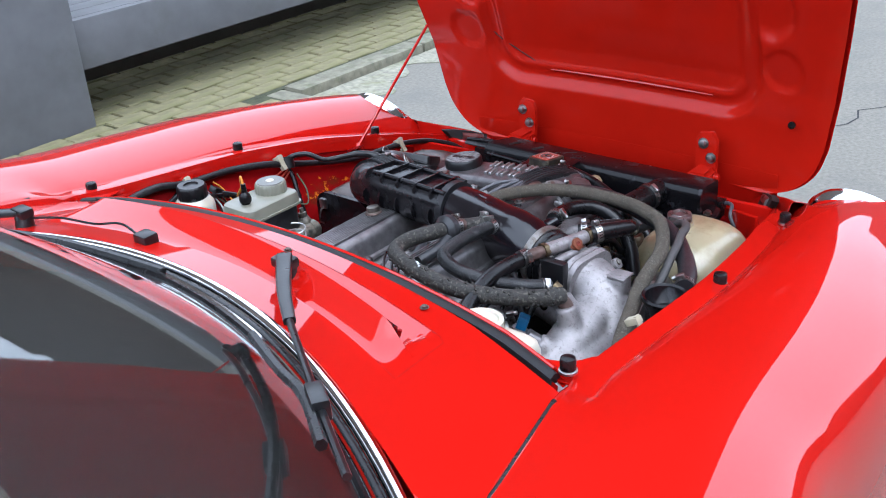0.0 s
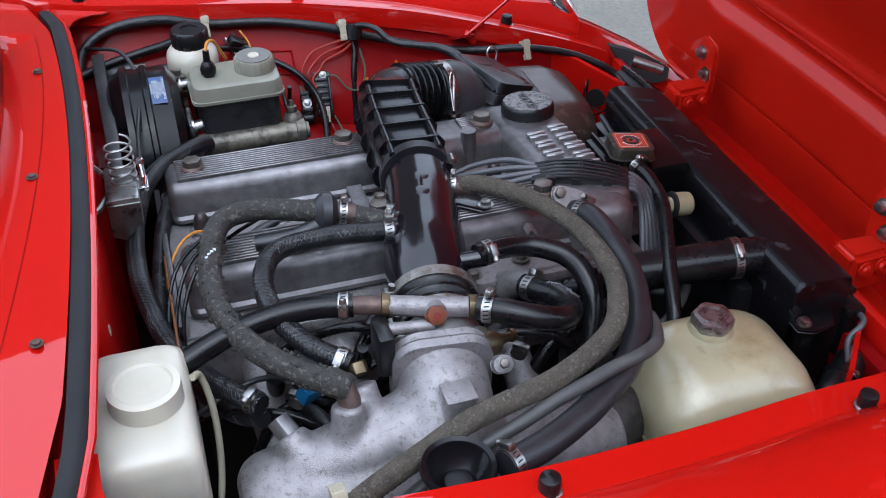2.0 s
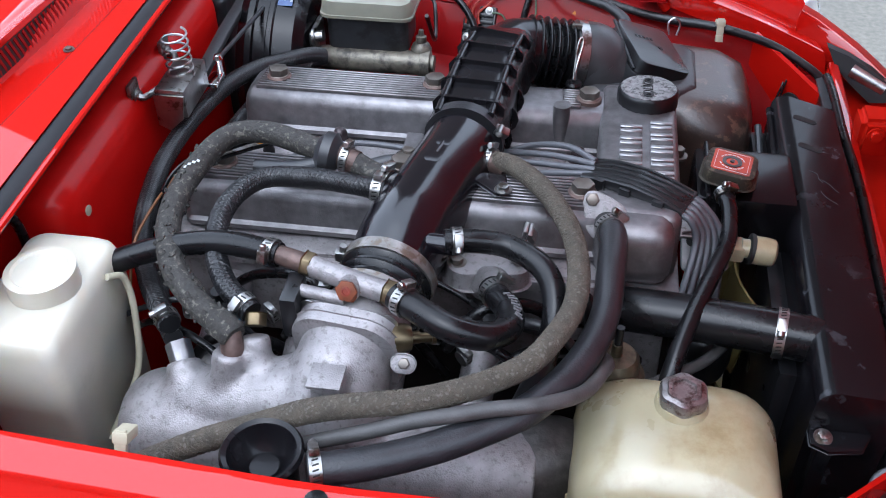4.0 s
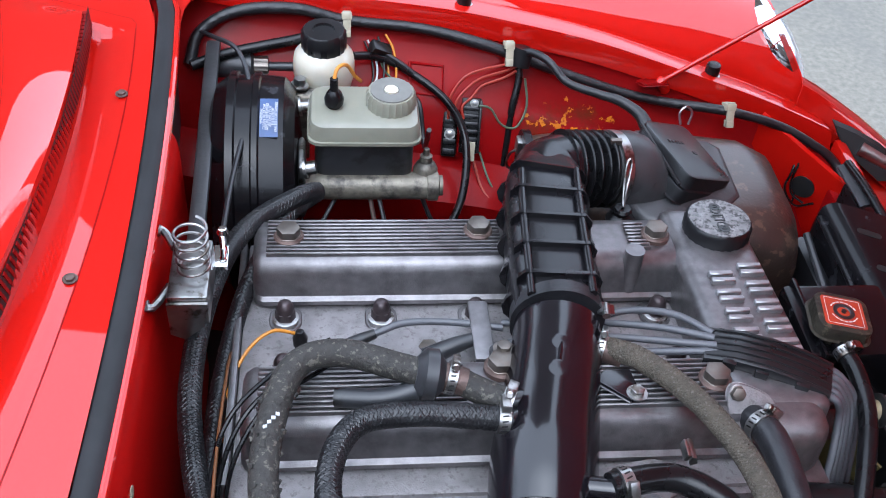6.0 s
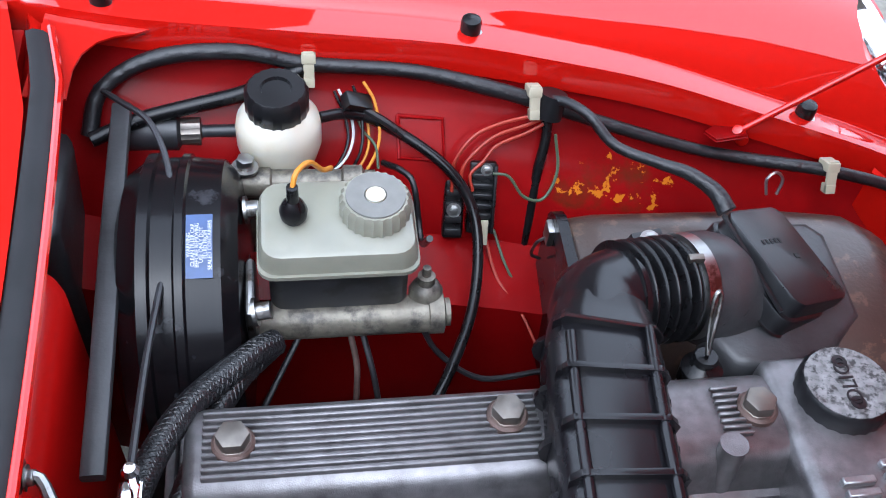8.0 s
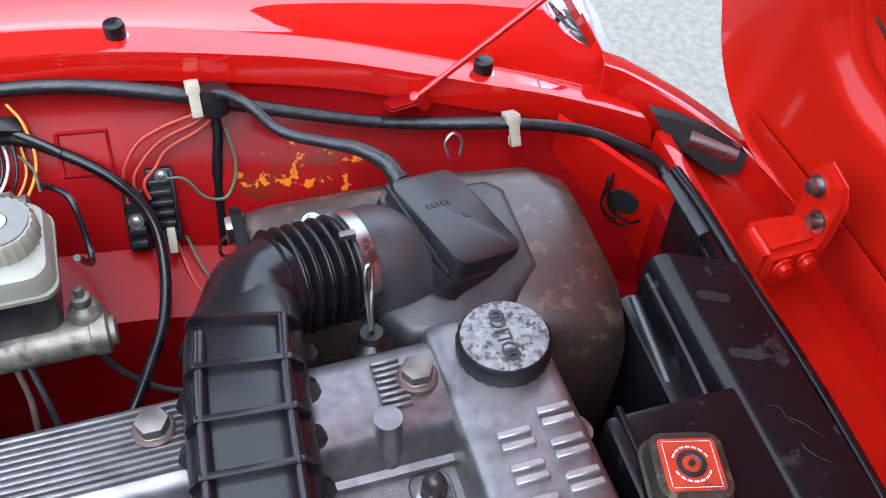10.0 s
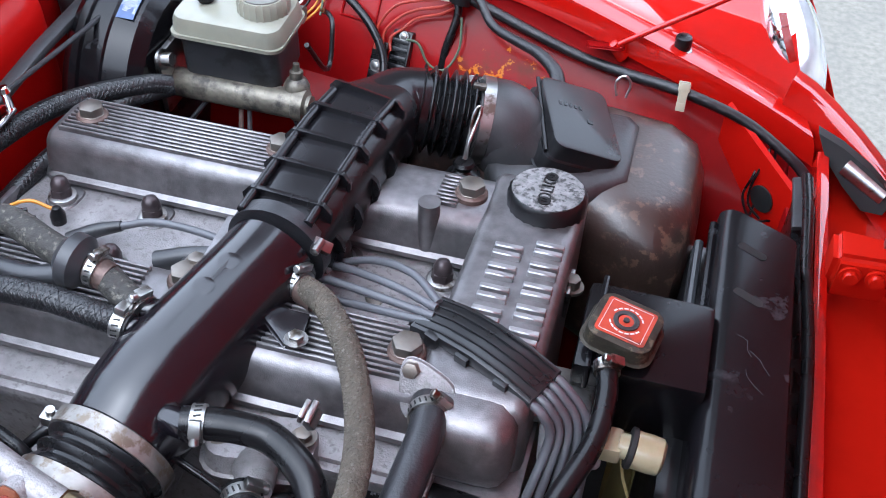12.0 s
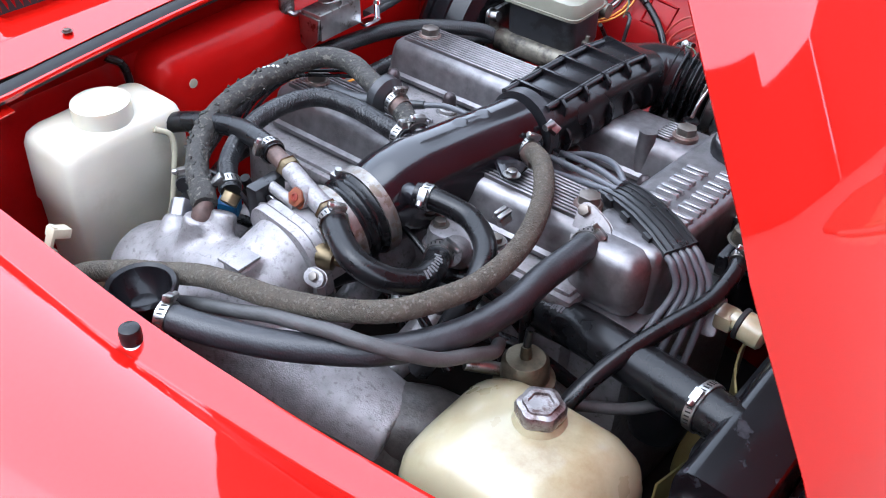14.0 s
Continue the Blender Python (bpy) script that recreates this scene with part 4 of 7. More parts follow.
for x, y in ((-0.19, 0.0), (0.007, 0.008), (0.197, 0.0), (-0.19, -0.211), (0.004, -0.19), (0.199, -0.211)):
    w = part("bolt_washer", lathe([(0.0155, -0.006), (0.0155, 0.0), (0.0135, 0.002)], E3(x, y, 0), EZ, 22), RUSTY, engine, "rusty pink-brown washer")
    hexbolt("cover_bolt", E3(x, y, 0.001), EZ, w, 0.0125, 0.010, BOLT, False)
for x in (-0.193, -0.097, -0.001, 0.094, 0.19):
    for y in (-0.068, -0.143):
        part("stud_boss", loft([[E3(x + p * a, y + q * a + (0.004 if y > -0.1 else -0.004), z) for p, q in rrect(0.040, 0.046, 0.016, 6)] for z, a in ((-0.070, 1.0), (-0.058, 0.86), (-0.0555, 0.76))]), ALU, engine)
        b = part("stud_washer", lathe([(0.0135, -0.006), (0.0135, -0.001), (0.011, 0.0)], E3(x, y, -0.05), EZ, 20), STEEL, engine)
        bm = joined(prism([(0.0105 * math.cos(radians(60 * k)), 0.0105 * math.sin(radians(60 * k))) for k in range(6)], 0, 0.009, bev=0.001),
                    lathe([(0.009, 0.008), (0.0088, 0.014), (0.0065, 0.019), (0.003, 0.021), (0, 0.0215)], n=16))
        bm.transform(axis_pose(E3(x, y, -0.0505), EZ))
        part("cap_nut", bm, NUT, b, "dark brown domed nut")
part("stub_pipe", lathe([(0.011, -0.05), (0.010, 0.0), (0.0105, 0.004), (0.008, 0.004)], E3(0.166, -0.034, 0.002), EZ, 18), ALU, engine)
hexbolt("front_cover_nut", E3(0.305, -0.058, -0.038), EZ, engine, 0.008, 0.012, BOLT)
part("lifting_eye", joined(box(0.302, 0.306, -0.075, -0.04, -0.06, -0.03, 0.002, EM)), STEEL, engine)
part("front_flange_tab", box(0.30, 0.345, -0.20, -0.14, -0.06, -0.052, 0.003, EM), STEEL, engine)

cap = thing("oil_filler_cap", (0.266, 0.13, 0.738), "worn black and white round oil filler cap", "oil cap")
CAPM = axis_pose((0.266, 0.13, 0.738), EZ)
CAPTOP = material("worn_white_print", (0.17, 0.17, 0.17), 0.55, vary=0.4, scale=120, stain=(0.025, 0.025, 0.025), stain_amount=0.4, stain_scale=170, stain_edge=0.12)
part("cap_body", lathe([(0.028, -0.012), (0.033, -0.002), (0.0365, 0.002), (0.0365, 0.019), (0.034, 0.0225), (0.033, 0.0225)], (0.266, 0.13, 0.738), EZ, 48, 24, 0.03), PLASTIC, cap)
top = part("cap_top", lathe([(0.033, 0.020), (0.033, 0.0232), (0, 0.0232)], (0.266, 0.13, 0.738), EZ, 36), CAPTOP, cap, "worn white printed top")


def lettering(text, m, size, mat, parent, depth=0.0004):
    cu = bpy.data.curves.new("lettering", "FONT")
    cu.body, cu.size, cu.extrude, cu.align_x, cu.align_y = text, size, depth, "CENTER", "CENTER"
    tmp = bpy.data.objects.new("lettering", cu)
    scene.collection.objects.link(tmp)
    bpy.context.view_layer.update()
    me = bpy.data.meshes.new_from_object(tmp.evaluated_get(bpy.context.evaluated_depsgraph_get()))
    bpy.data.objects.remove(tmp)
    bpy.data.curves.remove(cu)
    bm = bmesh.new()
    bm.from_mesh(me)
    bpy.data.meshes.remove(me)
    bm.transform(m)
    return part("lettering", bm, mat, parent, "printed lettering")


CAPR = Matrix.Translation(CAPM.translation) @ EM.to_3x3().to_4x4()
lettering("OLIO", CAPR @ Matrix.Translation((0.0, 0, 0.0236)) @ Matrix.Rotation(radians(90), 4, "Z"), 0.017, PLASTIC, top)
for y in (-0.019, 0.019):
    part("oil_can_mark", lathe([(0.006, 0), (0.006, 0.0006), (0.003, 0.0006), (0.003, 0)], CAPR @ Vector((0.0, y, 0.0234)), EZ, 16), PLASTIC, top)

dip = thing("dipstick", (0.176, 0.177, 0.70), "steel looped oil dipstick in a rubber grommet", "dipstick")
part("loop", tube([(0.176, 0.179, 0.735), (0.1765, 0.193, 0.752), (0.178, 0.205, 0.772), (0.182, 0.209, 0.778), (0.1835, 0.205, 0.772), (0.178, 0.188, 0.75), (0.177, 0.18, 0.735)], 0.002, 8, 4), STEEL, dip)
part("grommet", lathe([(0.017, -0.02), (0.017, -0.004), (0.008, 0.002), (0.011, 0.008), (0.009, 0.011), (0, 0.011)], (0.176, 0.178, 0.722), EZ, 20), RUBBER, dip)
part("guide_tube", tube([(0.176, 0.182, 0.70), (0.174, 0.20, 0.62)], 0.008, 10, 1, False), ALU_DULL, dip)

# ---- intake pipe, duct, flow meter, air filter ----
pipe = thing("intake_pipe", (0.05, -0.1, 0.72), "satin black cast intake pipe crossing the engine", "intake pipe")
axis = [(0.020, -0.215, 0.750), (0.028, -0.17, 0.754), (0.040, -0.12, 0.756), (0.055, -0.06, 0.760), (0.063, -0.02, 0.764)]
rings = []
for i, (p, t, a, b) in enumerate(frames_along(smooth_path(axis, 6))):
    f = i / 24
    wide = float(np.interp(f, (0, 0.12, 0.3, 0.6, 1), (0.0435, 0.0455, 0.0460, 0.0435, 0.0405)))
    tall = float(np.interp(f, (0, 0.12, 0.3, 0.6, 1), (0.0445, 0.0500, 0.0530, 0.0500, 0.0425)))
    rings.append([p + a * wide * math.cos(q) + b * tall * math.sin(q) for q in [2 * math.pi * k / 36 for k in range(36)]])
part("pipe_body", loft(rings), PIPE_BLACK, pipe, angle=60)
for k, p in enumerate(((0.0515, -0.073, 0.8066), (0.044, -0.102, 0.8067))):
    part("web_pad", lathe([(0.0085, -0.004), (0.0085, 0.0008), (0.0065, 0.0012), (0, 0.0012)], p, (0.02, -0.1, 1), 18), PIPE_BLACK, pipe)
part("web", tube([(0.0515, -0.073, 0.8052), (0.044, -0.102, 0.8053)], 0.0028, 8, 2, False), PIPE_BLACK, pipe)
for p, q, r in (((0.045, -0.198, 0.775), (0.082, -0.208, 0.782), 0.010), ((0.085, -0.05, 0.775), (0.108, -0.056, 0.769), 0.009), ((0.02, -0.135, 0.785), (-0.008, -0.142, 0.787), 0.009), ((0.022, -0.118, 0.787), (-0.002, -0.122, 0.788), 0.009)):
    part("pipe_stub", tube([p, q], r, 16, 1, False), PIPE_BLACK, pipe)
bk = prism([(0, 0.02), (-0.018, 0.004), (-0.018, -0.012), (0.018, -0.012), (0.018, 0.004)], 0, 0.004, pose(0.105, -0.095, 0.772, -5, 0, -40), 0.001)
tab = part("pipe_bracket", bk, PIPE_BLACK, pipe)
hexbolt("bracket_bolt", (0.118, -0.108, 0.776), EZ, tab, 0.0065, 0.006, STEEL)
bk = prism(rrect(0.034, 0.026, 0.01), 0, 0.004, pose(0.012, -0.052, 0.765, -5, 0, 20))
tab = part("pipe_bracket", bk, PIPE_BLACK, pipe)
hexbolt("bracket_bolt", (0.008, -0.05, 0.769), EZ, tab, 0.007, 0.007, BOLT)
cl = part("pipe_clamp", lathe([(0.0425, -0.007), (0.0445, -0.007), (0.0445, 0.007), (0.0425, 0.007)], (0.064, -0.010, 0.767), (0.1, 1, 0.0), 36), RUBBER_GREY, pipe, "dull grey hose band")
part("clamp_screw", joined(box(-0.008, 0.008, -0.005, 0.005, -0.004, 0.004, 0.001, pose(0.106, -0.018, 0.786, 20, 30, 10)), lathe([(0.004, 0), (0.004, 0.014)], (0.104, -0.03, 0.79), (0.1, 1, 0), 10)), STEEL, cl)

coup = thing("throttle_coupling", (0.02, -0.24, 0.75), "black ribbed rubber throttle coupling with two worn steel bands", "rubber coupling")
CD = Vector((0.16, 1.0, 0.12)).normalized()
c0 = Vector((0.016, -0.243, 0.746))
prof = []
for k in range(25):
    h = -0.032 + k * 0.064 / 24
    prof.append((0.0445 + 0.0022 * math.cos(h * 2 * math.pi / 0.013), h))
part("rubber_sleeve", lathe([(0.038, -0.032)] + prof + [(0.038, 0.032)], c0, CD, 40), RUBBER, coup)
BAND = material("worn_band_steel", (0.235, 0.222, 0.208), 0.45, metal=0.8, vary=0.3, scale=70, stain=(0.16, 0.13, 0.1), stain_amount=0.32, stain_scale=80)
for h in (-0.021, 0.021):
    b = part("band", lathe([(0.0468, h - 0.0065), (0.0482, h - 0.0065), (0.0482, h + 0.0065), (0.0468, h + 0.0065)], c0, CD, 40), BAND, coup, "stained steel band")
    p = c0 + CD * h + Vector((-0.046, 0.004, 0.018))
    part("band_screw", joined(box(-0.006, 0.006, -0.005, 0.005, -0.005, 0.005, 0.001, Matrix.Translation(p)), lathe([(0.0035, -0.008), (0.0035, 0.012)], p, (0.2, 0, 1), 10)), STEEL, b)

duct = thing("air_duct", (0.075, 0.1, 0.7), "black moulded ribbed air duct with bellows", "air duct")
dpath = [(0.064, -0.012, 0.763), (0.067, 0.03, 0.764), (0.070, 0.075, 0.764), (0.074, 0.12, 0.764), (0.080, 0.165, 0.761), (0.088, 0.198, 0.752)]
rings = []
for (p, t, a, b), w in zip(frames_along(smooth_path(dpath, 3)), [0.086] * 13 + [0.083, 0.080, 0.076]):
    rings.append([p + a * x + b * y for x, y in rrect(w, 0.074, 0.025, 6)])
part("duct_body", loft(rings), DUCT, duct, angle=50)
part("elbow", tube([(0.078, 0.165, 0.758), (0.084, 0.195, 0.754), (0.096, 0.222, 0.747), (0.118, 0.236, 0.742)], [0.035, 0.037, 0.040, 0.040], 28, 6), DUCT, duct, angle=60)
for y in (0.012, 0.052, 0.092, 0.132, 0.172):
    k = int(np.clip(np.searchsorted([p[1] for p in dpath], y) - 1, 0, 4))
    a, b = Vector(dpath[k]), Vector(dpath[k + 1])
    p = a.lerp(b, (y - a.y) / (b.y - a.y))
    t = (b - a).normalized()
    m = Matrix.Translation(p) @ Matrix(((*t.cross(Vector((0, 0, 1))).normalized(), 0), (0, 0, 1, 0), (*t, 0), (0, 0, 0, 1))).transposed()
    outline = [(0.033, 0.0425), (-0.033, 0.0425), (-0.040, 0.034)] + [(-0.050 * math.cos(radians(q)) - 0.0, 0.030 * math.sin(radians(q)) - 0.005) for q in range(40, -81, -20)] + [(0.050 * math.cos(radians(q)), 0.030 * math.sin(radians(q)) - 0.005) for q in range(-80, 41, 20)] + [(0.040, 0.034)]
    part("cross_rib", prism(outline, -0.0028, 0.0028, m, 0.0008), DUCT, duct)
for s in (-1, 1):
    part("long_rib", tube([(p[0] + s * 0.0290, p[1], p[2] + 0.0385) for p in dpath[:5]], 0.0042, 10, 4), DUCT, duct)
bprof = []
for k in range(61):
    h = k * 0.060 / 60
    bprof.append((0.0405 + 0.0048 * math.cos(h * 2 * math.pi / 0.0105), h))
b0, bw = Vector((0.112, 0.236, 0.741)), Vector((0.062, 0.014, -0.012)).normalized()
part("bellows", lathe([(0.03, 0)] + bprof + [(0.03, 0.06)], b0, bw, 40), RUBBER, duct, "flexible black rubber bellows", angle=75)
cl = part("bellows_band", lathe([(0.0435, 0.060), (0.0455, 0.060), (0.0455, 0.072), (0.0435, 0.072)], b0, bw, 40), STEEL, duct, "bright steel band")
p = b0 + bw * 0.066 + Vector((0, -0.006, 0.046))
part("band_screw", box(-0.008, 0.005, -0.003, 0.003, -0.003, 0.003, 0.001, Matrix.Translation(p)), BOLT, cl)

afm = thing("air_flow_meter", (0.25, 0.26, 0.62), "dark grey air flow meter with black sealed lid", "air flow meter")
part("inlet_collar", tube([b0 + bw * 0.058, b0 + bw * 0.095], 0.041, 28, 1, False), AFM_GREY, afm)
MP = [(0.186, 0.305), (0.20, 0.325), (0.24, 0.336), (0.325, 0.333), (0.338, 0.318), (0.338, 0.222), (0.292, 0.180), (0.232, 0.170), (0.205, 0.178), (0.188, 0.205)]
mc = (0.262, 0.255)
part("meter_body", loft([[(mc[0] + (x - mc[0]) * a, mc[1] + (y - mc[1]) * a, z) for x, y in MP] for z, a in ((0.58, 0.97), (0.660, 0.97), (0.664, 1.0), (0.672, 1.0), (0.676, 0.965), (0.700, 0.955), (0.709, 0.92), (0.713, 0.84))]), AFM_GREY, afm, "scuffed grey housing", angle=50)
part("housing_shoulder", tube([b0 + bw * 0.072, b0 + bw * 0.088, (0.205, 0.254, 0.712), (0.24, 0.258, 0.694), (0.265, 0.26, 0.68)], [0.0445, 0.045, 0.046, 0.042, 0.03], 32, 5), AFM_GREY, afm, angle=60)
u = (Vector((0.290, 0.339, 0.711)) - Vector((0.221, 0.310, 0.742))).normalized()
v = (Vector((0.252, 0.214, 0.736)) - Vector((0.221, 0.310, 0.742))).normalized()
n = u.cross(v).normalized()
if n.z < 0:
    n = -n
v = n.cross(u)
LM = Matrix.Translation((0.272, 0.272, 0.733)) @ Matrix(((*u, 0), (*v, 0), (*n, 0), (0, 0, 0, 1))).transposed()
lid = part("sealed_lid", joined(prism(rrect(0.086, 0.112, 0.014), -0.03, -0.012, LM, 0.003), prism(rrect(0.078, 0.104, 0.012), -0.012, 0.006, LM, 0.003)), PLASTIC, afm, "black sealed lid")
for k in range(5):
    part("lid_mark", box(-0.024 + 0.006 * k, -0.021 + 0.006 * k, 0.012, 0.017, 0.006, 0.0066, 0, LM), RUBBER, lid)
part("lid_mark", box(0.006, 0.012, -0.006, -0.001, 0.006, 0.0066, 0, LM), RUBBER, lid)
for k in range(4):
    part("connector_rib", tube([LM @ Vector((-0.040 + 0.004 * k, 0.05, 0.002 - 0.002 * k)), LM @ Vector((-0.041 + 0.001 * k, -0.045, -0.010 - 0.006 * k))], 0.0022, 6, 1, False), PLASTIC, lid)
part("collar_clip", joined(box(-0.014, 0.014, -0.012, 0.012, -0.006, 0.006, 0.002, pose(0.154, 0.288, 0.738, 15, 0, 10))), PLASTIC, afm)
hexbolt("collar_screw", (0.154, 0.289, 0.745), (0, -0.2, 1), afm, 0.006, 0.004, STEEL)

filt = thing("air_filter_box", (0.25, 0.3, 0.45), "brown weathered metal air filter box with peeling paint", "air filter")
rings = []
for x, ya, yb, za, zb, r in ((0.098, 0.245, 0.362, 0.54, 0.690, 0.02), (0.105, 0.236, 0.370, 0.53, 0.698, 0.03), (0.13, 0.23, 0.372, 0.52, 0.703, 0.035), (0.30, 0.175, 0.37, 0.50, 0.708, 0.045), (0.365, 0.15, 0.366, 0.48, 0.708, 0.055), (0.395, 0.155, 0.355, 0.48, 0.700, 0.06), (0.408, 0.18, 0.335, 0.50, 0.675, 0.05), (0.411, 0.21, 0.31, 0.53, 0.65, 0.04)):
    rings.append([(x, (ya + yb) / 2 + p, (za + zb) / 2 + q) for p, q in rrect(yb - ya, zb - za, min(r, (yb - ya) / 2.1), 6)])
part("filter_shell", loft(rings), FILTER, filt, angle=50)
part("filter_rim", loft([[(x, 0.303 + p, 0.614 + q) for p, q in rrect(0.145, 0.178, 0.03, 6)] for x in (0.092, 0.102)]), BLACK_PAINT, filt, "black end rim")
lt = part("latch", box(0.086, 0.118, 0.345, 0.362, 0.668, 0.690, 0.003), STEEL, filt, "bright spring latch")
part("latch_wire", tube([(0.088, 0.352, 0.675), (0.080, 0.354, 0.665), (0.078, 0.356, 0.645), (0.088, 0.358, 0.635)], 0.0016, 6, 4), STEEL, lt)
part("wire_eye", tube([(0.30, 0.372, 0.70), (0.297, 0.377, 0.715), (0.305, 0.38, 0.722), (0.313, 0.377, 0.715), (0.31, 0.372, 0.70)], 0.0016, 6, 4), STEEL, filt)

# pressing in the inner wing and the wired hole in the front gusset
fr = [(-0.043, 0.0), (0.0, 0.0), (0.0, -0.026), (-0.043, -0.026), (-0.043, 0.0)]
part("pressed_panel", tube([(x, edge(x)[0] - 0.038 + 1.15 * z, edge(x)[1] - 0.067 + z) for x, z in fr], 0.0022, 8, 1, smooth=False), RED_BAY, car, "pressed outline in the inner wing")
# black disc painted as the shade in the hole
part("gusset_hole", lathe([(0.016, 0), (0.016, 0.002), (0, 0.002)], (0.4775, 0.337, 0.625), (-0.7, -0.72, 0), 20), DARK, car, "dark hole in the front gusset")
for k, (m, pts) in enumerate(((RUBBER, [(0.475, 0.372, 0.672), (0.468, 0.352, 0.655), (0.463, 0.345, 0.63), (0.466, 0.338, 0.612), (0.48, 0.325, 0.606)]), (RUBBER, [(0.48, 0.37, 0.67), (0.482, 0.352, 0.645), (0.474, 0.345, 0.62), (0.470, 0.335, 0.60)]), (RUBBER, [(0.472, 0.37, 0.668), (0.462, 0.35, 0.64), (0.458, 0.345, 0.615), (0.472, 0.33, 0.598), (0.49, 0.318, 0.612)]))):
    t = thing("lamp_wire", pts[0], "thin loose wire looping past the front gusset", "wire", "loose wires")
    part("wire", tube(pts, 0.0015, 6, 6), m, t)

# ---- plenum and throttle ----
plen = thing("intake_plenum", (-0.03, -0.38, 0.6), "rough cast aluminium intake plenum elbow", "plenum")
def oval(c, rx, ry, tilt):
    """An upright oval ring at c; tilt turns it back about x, in degrees."""
    t = radians(tilt)
    return [Vector(c) + Vector((rx * math.cos(a), -math.sin(t) * ry * math.sin(a), math.cos(t) * ry * math.sin(a))) for a in [2 * math.pi * k / 32 for k in range(32)]]


body = joined(tube([(-0.208, -0.352, 0.640), (-0.203, -0.352, 0.641), (-0.190, -0.353, 0.643), (-0.15, -0.355, 0.646), (-0.09, -0.360, 0.650), (-0.02, -0.366, 0.652), (0.05, -0.366, 0.647), (0.12, -0.356, 0.634), (0.168, -0.346, 0.622)], [0.030, 0.046, 0.056, 0.0605, 0.062, 0.061, 0.057, 0.051, 0.044], 36, 6),
              loft([oval((0.0, -0.312, 0.736), 0.0455, 0.0455, 6), oval((-0.003, -0.328, 0.730), 0.0452, 0.0452, 20), oval((-0.008, -0.346, 0.714), 0.050, 0.046, 42), oval((-0.014, -0.362, 0.694), 0.064, 0.050, 58), oval((-0.020, -0.374, 0.670), 0.088, 0.052, 72), oval((-0.022, -0.378, 0.650), 0.10, 0.05, 80)]),
              tube([(-0.108, -0.362, 0.690), (-0.104, -0.350, 0.728), (-0.102, -0.342, 0.750)], [0.024, 0.0175, 0.0165], 20, 2, False),
              tube([(-0.074, -0.368, 0.684), (-0.082, -0.334, 0.738), (-0.084, -0.324, 0.754)], [0.027, 0.0150, 0.0140], 20, 2, False),
              tube([(-0.140, -0.360, 0.680), (-0.154, -0.338, 0.708), (-0.158, -0.330, 0.715)], [0.026, 0.0185, 0.0165], 20, 2, False),
              tube([(-0.172, -0.350, 0.668), (-0.115, -0.352, 0.688), (-0.055, -0.350, 0.702), (0.0, -0.338, 0.714)], [0.034, 0.037, 0.039, 0.042], 24, 4),
              loft([[(-0.018, -0.386, 0.744), (0.012, -0.386, 0.744), (0.012, -0.386, 0.764), (-0.018, -0.386, 0.764)], [(-0.018, -0.362, 0.70), (0.012, -0.362, 0.70), (0.012, -0.358, 0.764), (-0.018, -0.358, 0.764)], [(-0.016, -0.335, 0.70), (0.010, -0.335, 0.70), (0.010, -0.325, 0.752), (-0.016, -0.325, 0.752)]]))
pl = part("plenum_body", body, ALU_DULL, plen, angle=80)
rm = pl.modifiers.new("fuse", "REMESH")
rm.mode, rm.voxel_size, rm.use_smooth_shade = "VOXEL", 0.0032, True
sm = pl.modifiers.new("soften", "SMOOTH")
sm.factor, sm.iterations = 0.5, 9
part("lower_runner", joined(tube([(0.06, -0.40, 0.60), (0.10, -0.375, 0.615), (0.15, -0.35, 0.60), (0.17, -0.32, 0.55)], [0.04, 0.05, 0.052, 0.05], 20, 5), tube([(0.12, -0.36, 0.62), (0.19, -0.325, 0.625), (0.21, -0.29, 0.58)], [0.04, 0.042, 0.036], 20, 5)), OILY, plen, "lower cast runner")
FD = Vector((-0.12, -1.0, -0.10)).normalized()
FM = axis_pose((-0.001, -0.314, 0.736), FD)
FR = FM.inverted().to_3x3() @ Vector((1, -0.1, 0))
FA = math.atan2(FR.y, FR.x)
FM = FM @ Matrix.Rotation(FA, 4, "Z")
fl = part("throttle_flange", joined(prism(rrect(0.100, 0.096, 0.030, 8), -0.002, 0.008, FM, 0.002), prism(rrect(0.098, 0.094, 0.030, 8), -0.013, -0.0035, FM, 0.001)), ALU_DULL, plen, "machined flange of the throttle body")
for x, y in ((-0.038, 0.036), (0.038, 0.036), (0.038, -0.036), (-0.038, -0.036)):
    hexbolt("flange_bolt", FM @ Vector((x, y, -0.013)), -FD, fl, 0.006, 0.005, STEEL)
part("throttle_body", tube([(0.012, -0.265, 0.743), (0.006, -0.290, 0.740), (0.001, -0.306, 0.737)], [0.043, 0.044, 0.046], 28, 4), ALU_DULL, plen, "cast throttle body")
part("port_fitting", prism([(0.0125 * math.cos(radians(60 * k)), 0.0125 * math.sin(radians(60 * k))) for k in range(6)], 0.0, 0.021, axis_pose((-0.157, -0.332, 0.714), (-0.42, 0.68, 0.55)), 0.001), ALU, plen, "plain hexagon hose fitting")
part("boss_pad", box(-0.019, 0.011, -0.388, -0.360, 0.764, 0.7675, 0.001), ALU_DULL, plen)

tee = thing("bypass_tee", (-0.01, -0.28, 0.78), "aluminium air bypass tee with rusty orange plug", "pipe tee")
part("tee_tube", tube([(-0.042, -0.268, 0.795), (0.0, -0.282, 0.794), (0.036, -0.292, 0.793)], 0.0105, 18, 3), ALU_DULL, tee)
part("brown_sleeve", tube([(-0.078, -0.258, 0.796), (-0.044, -0.267, 0.795)], 0.0095, 16, 1, False), RUSTY, tee, "brown corroded sleeve")
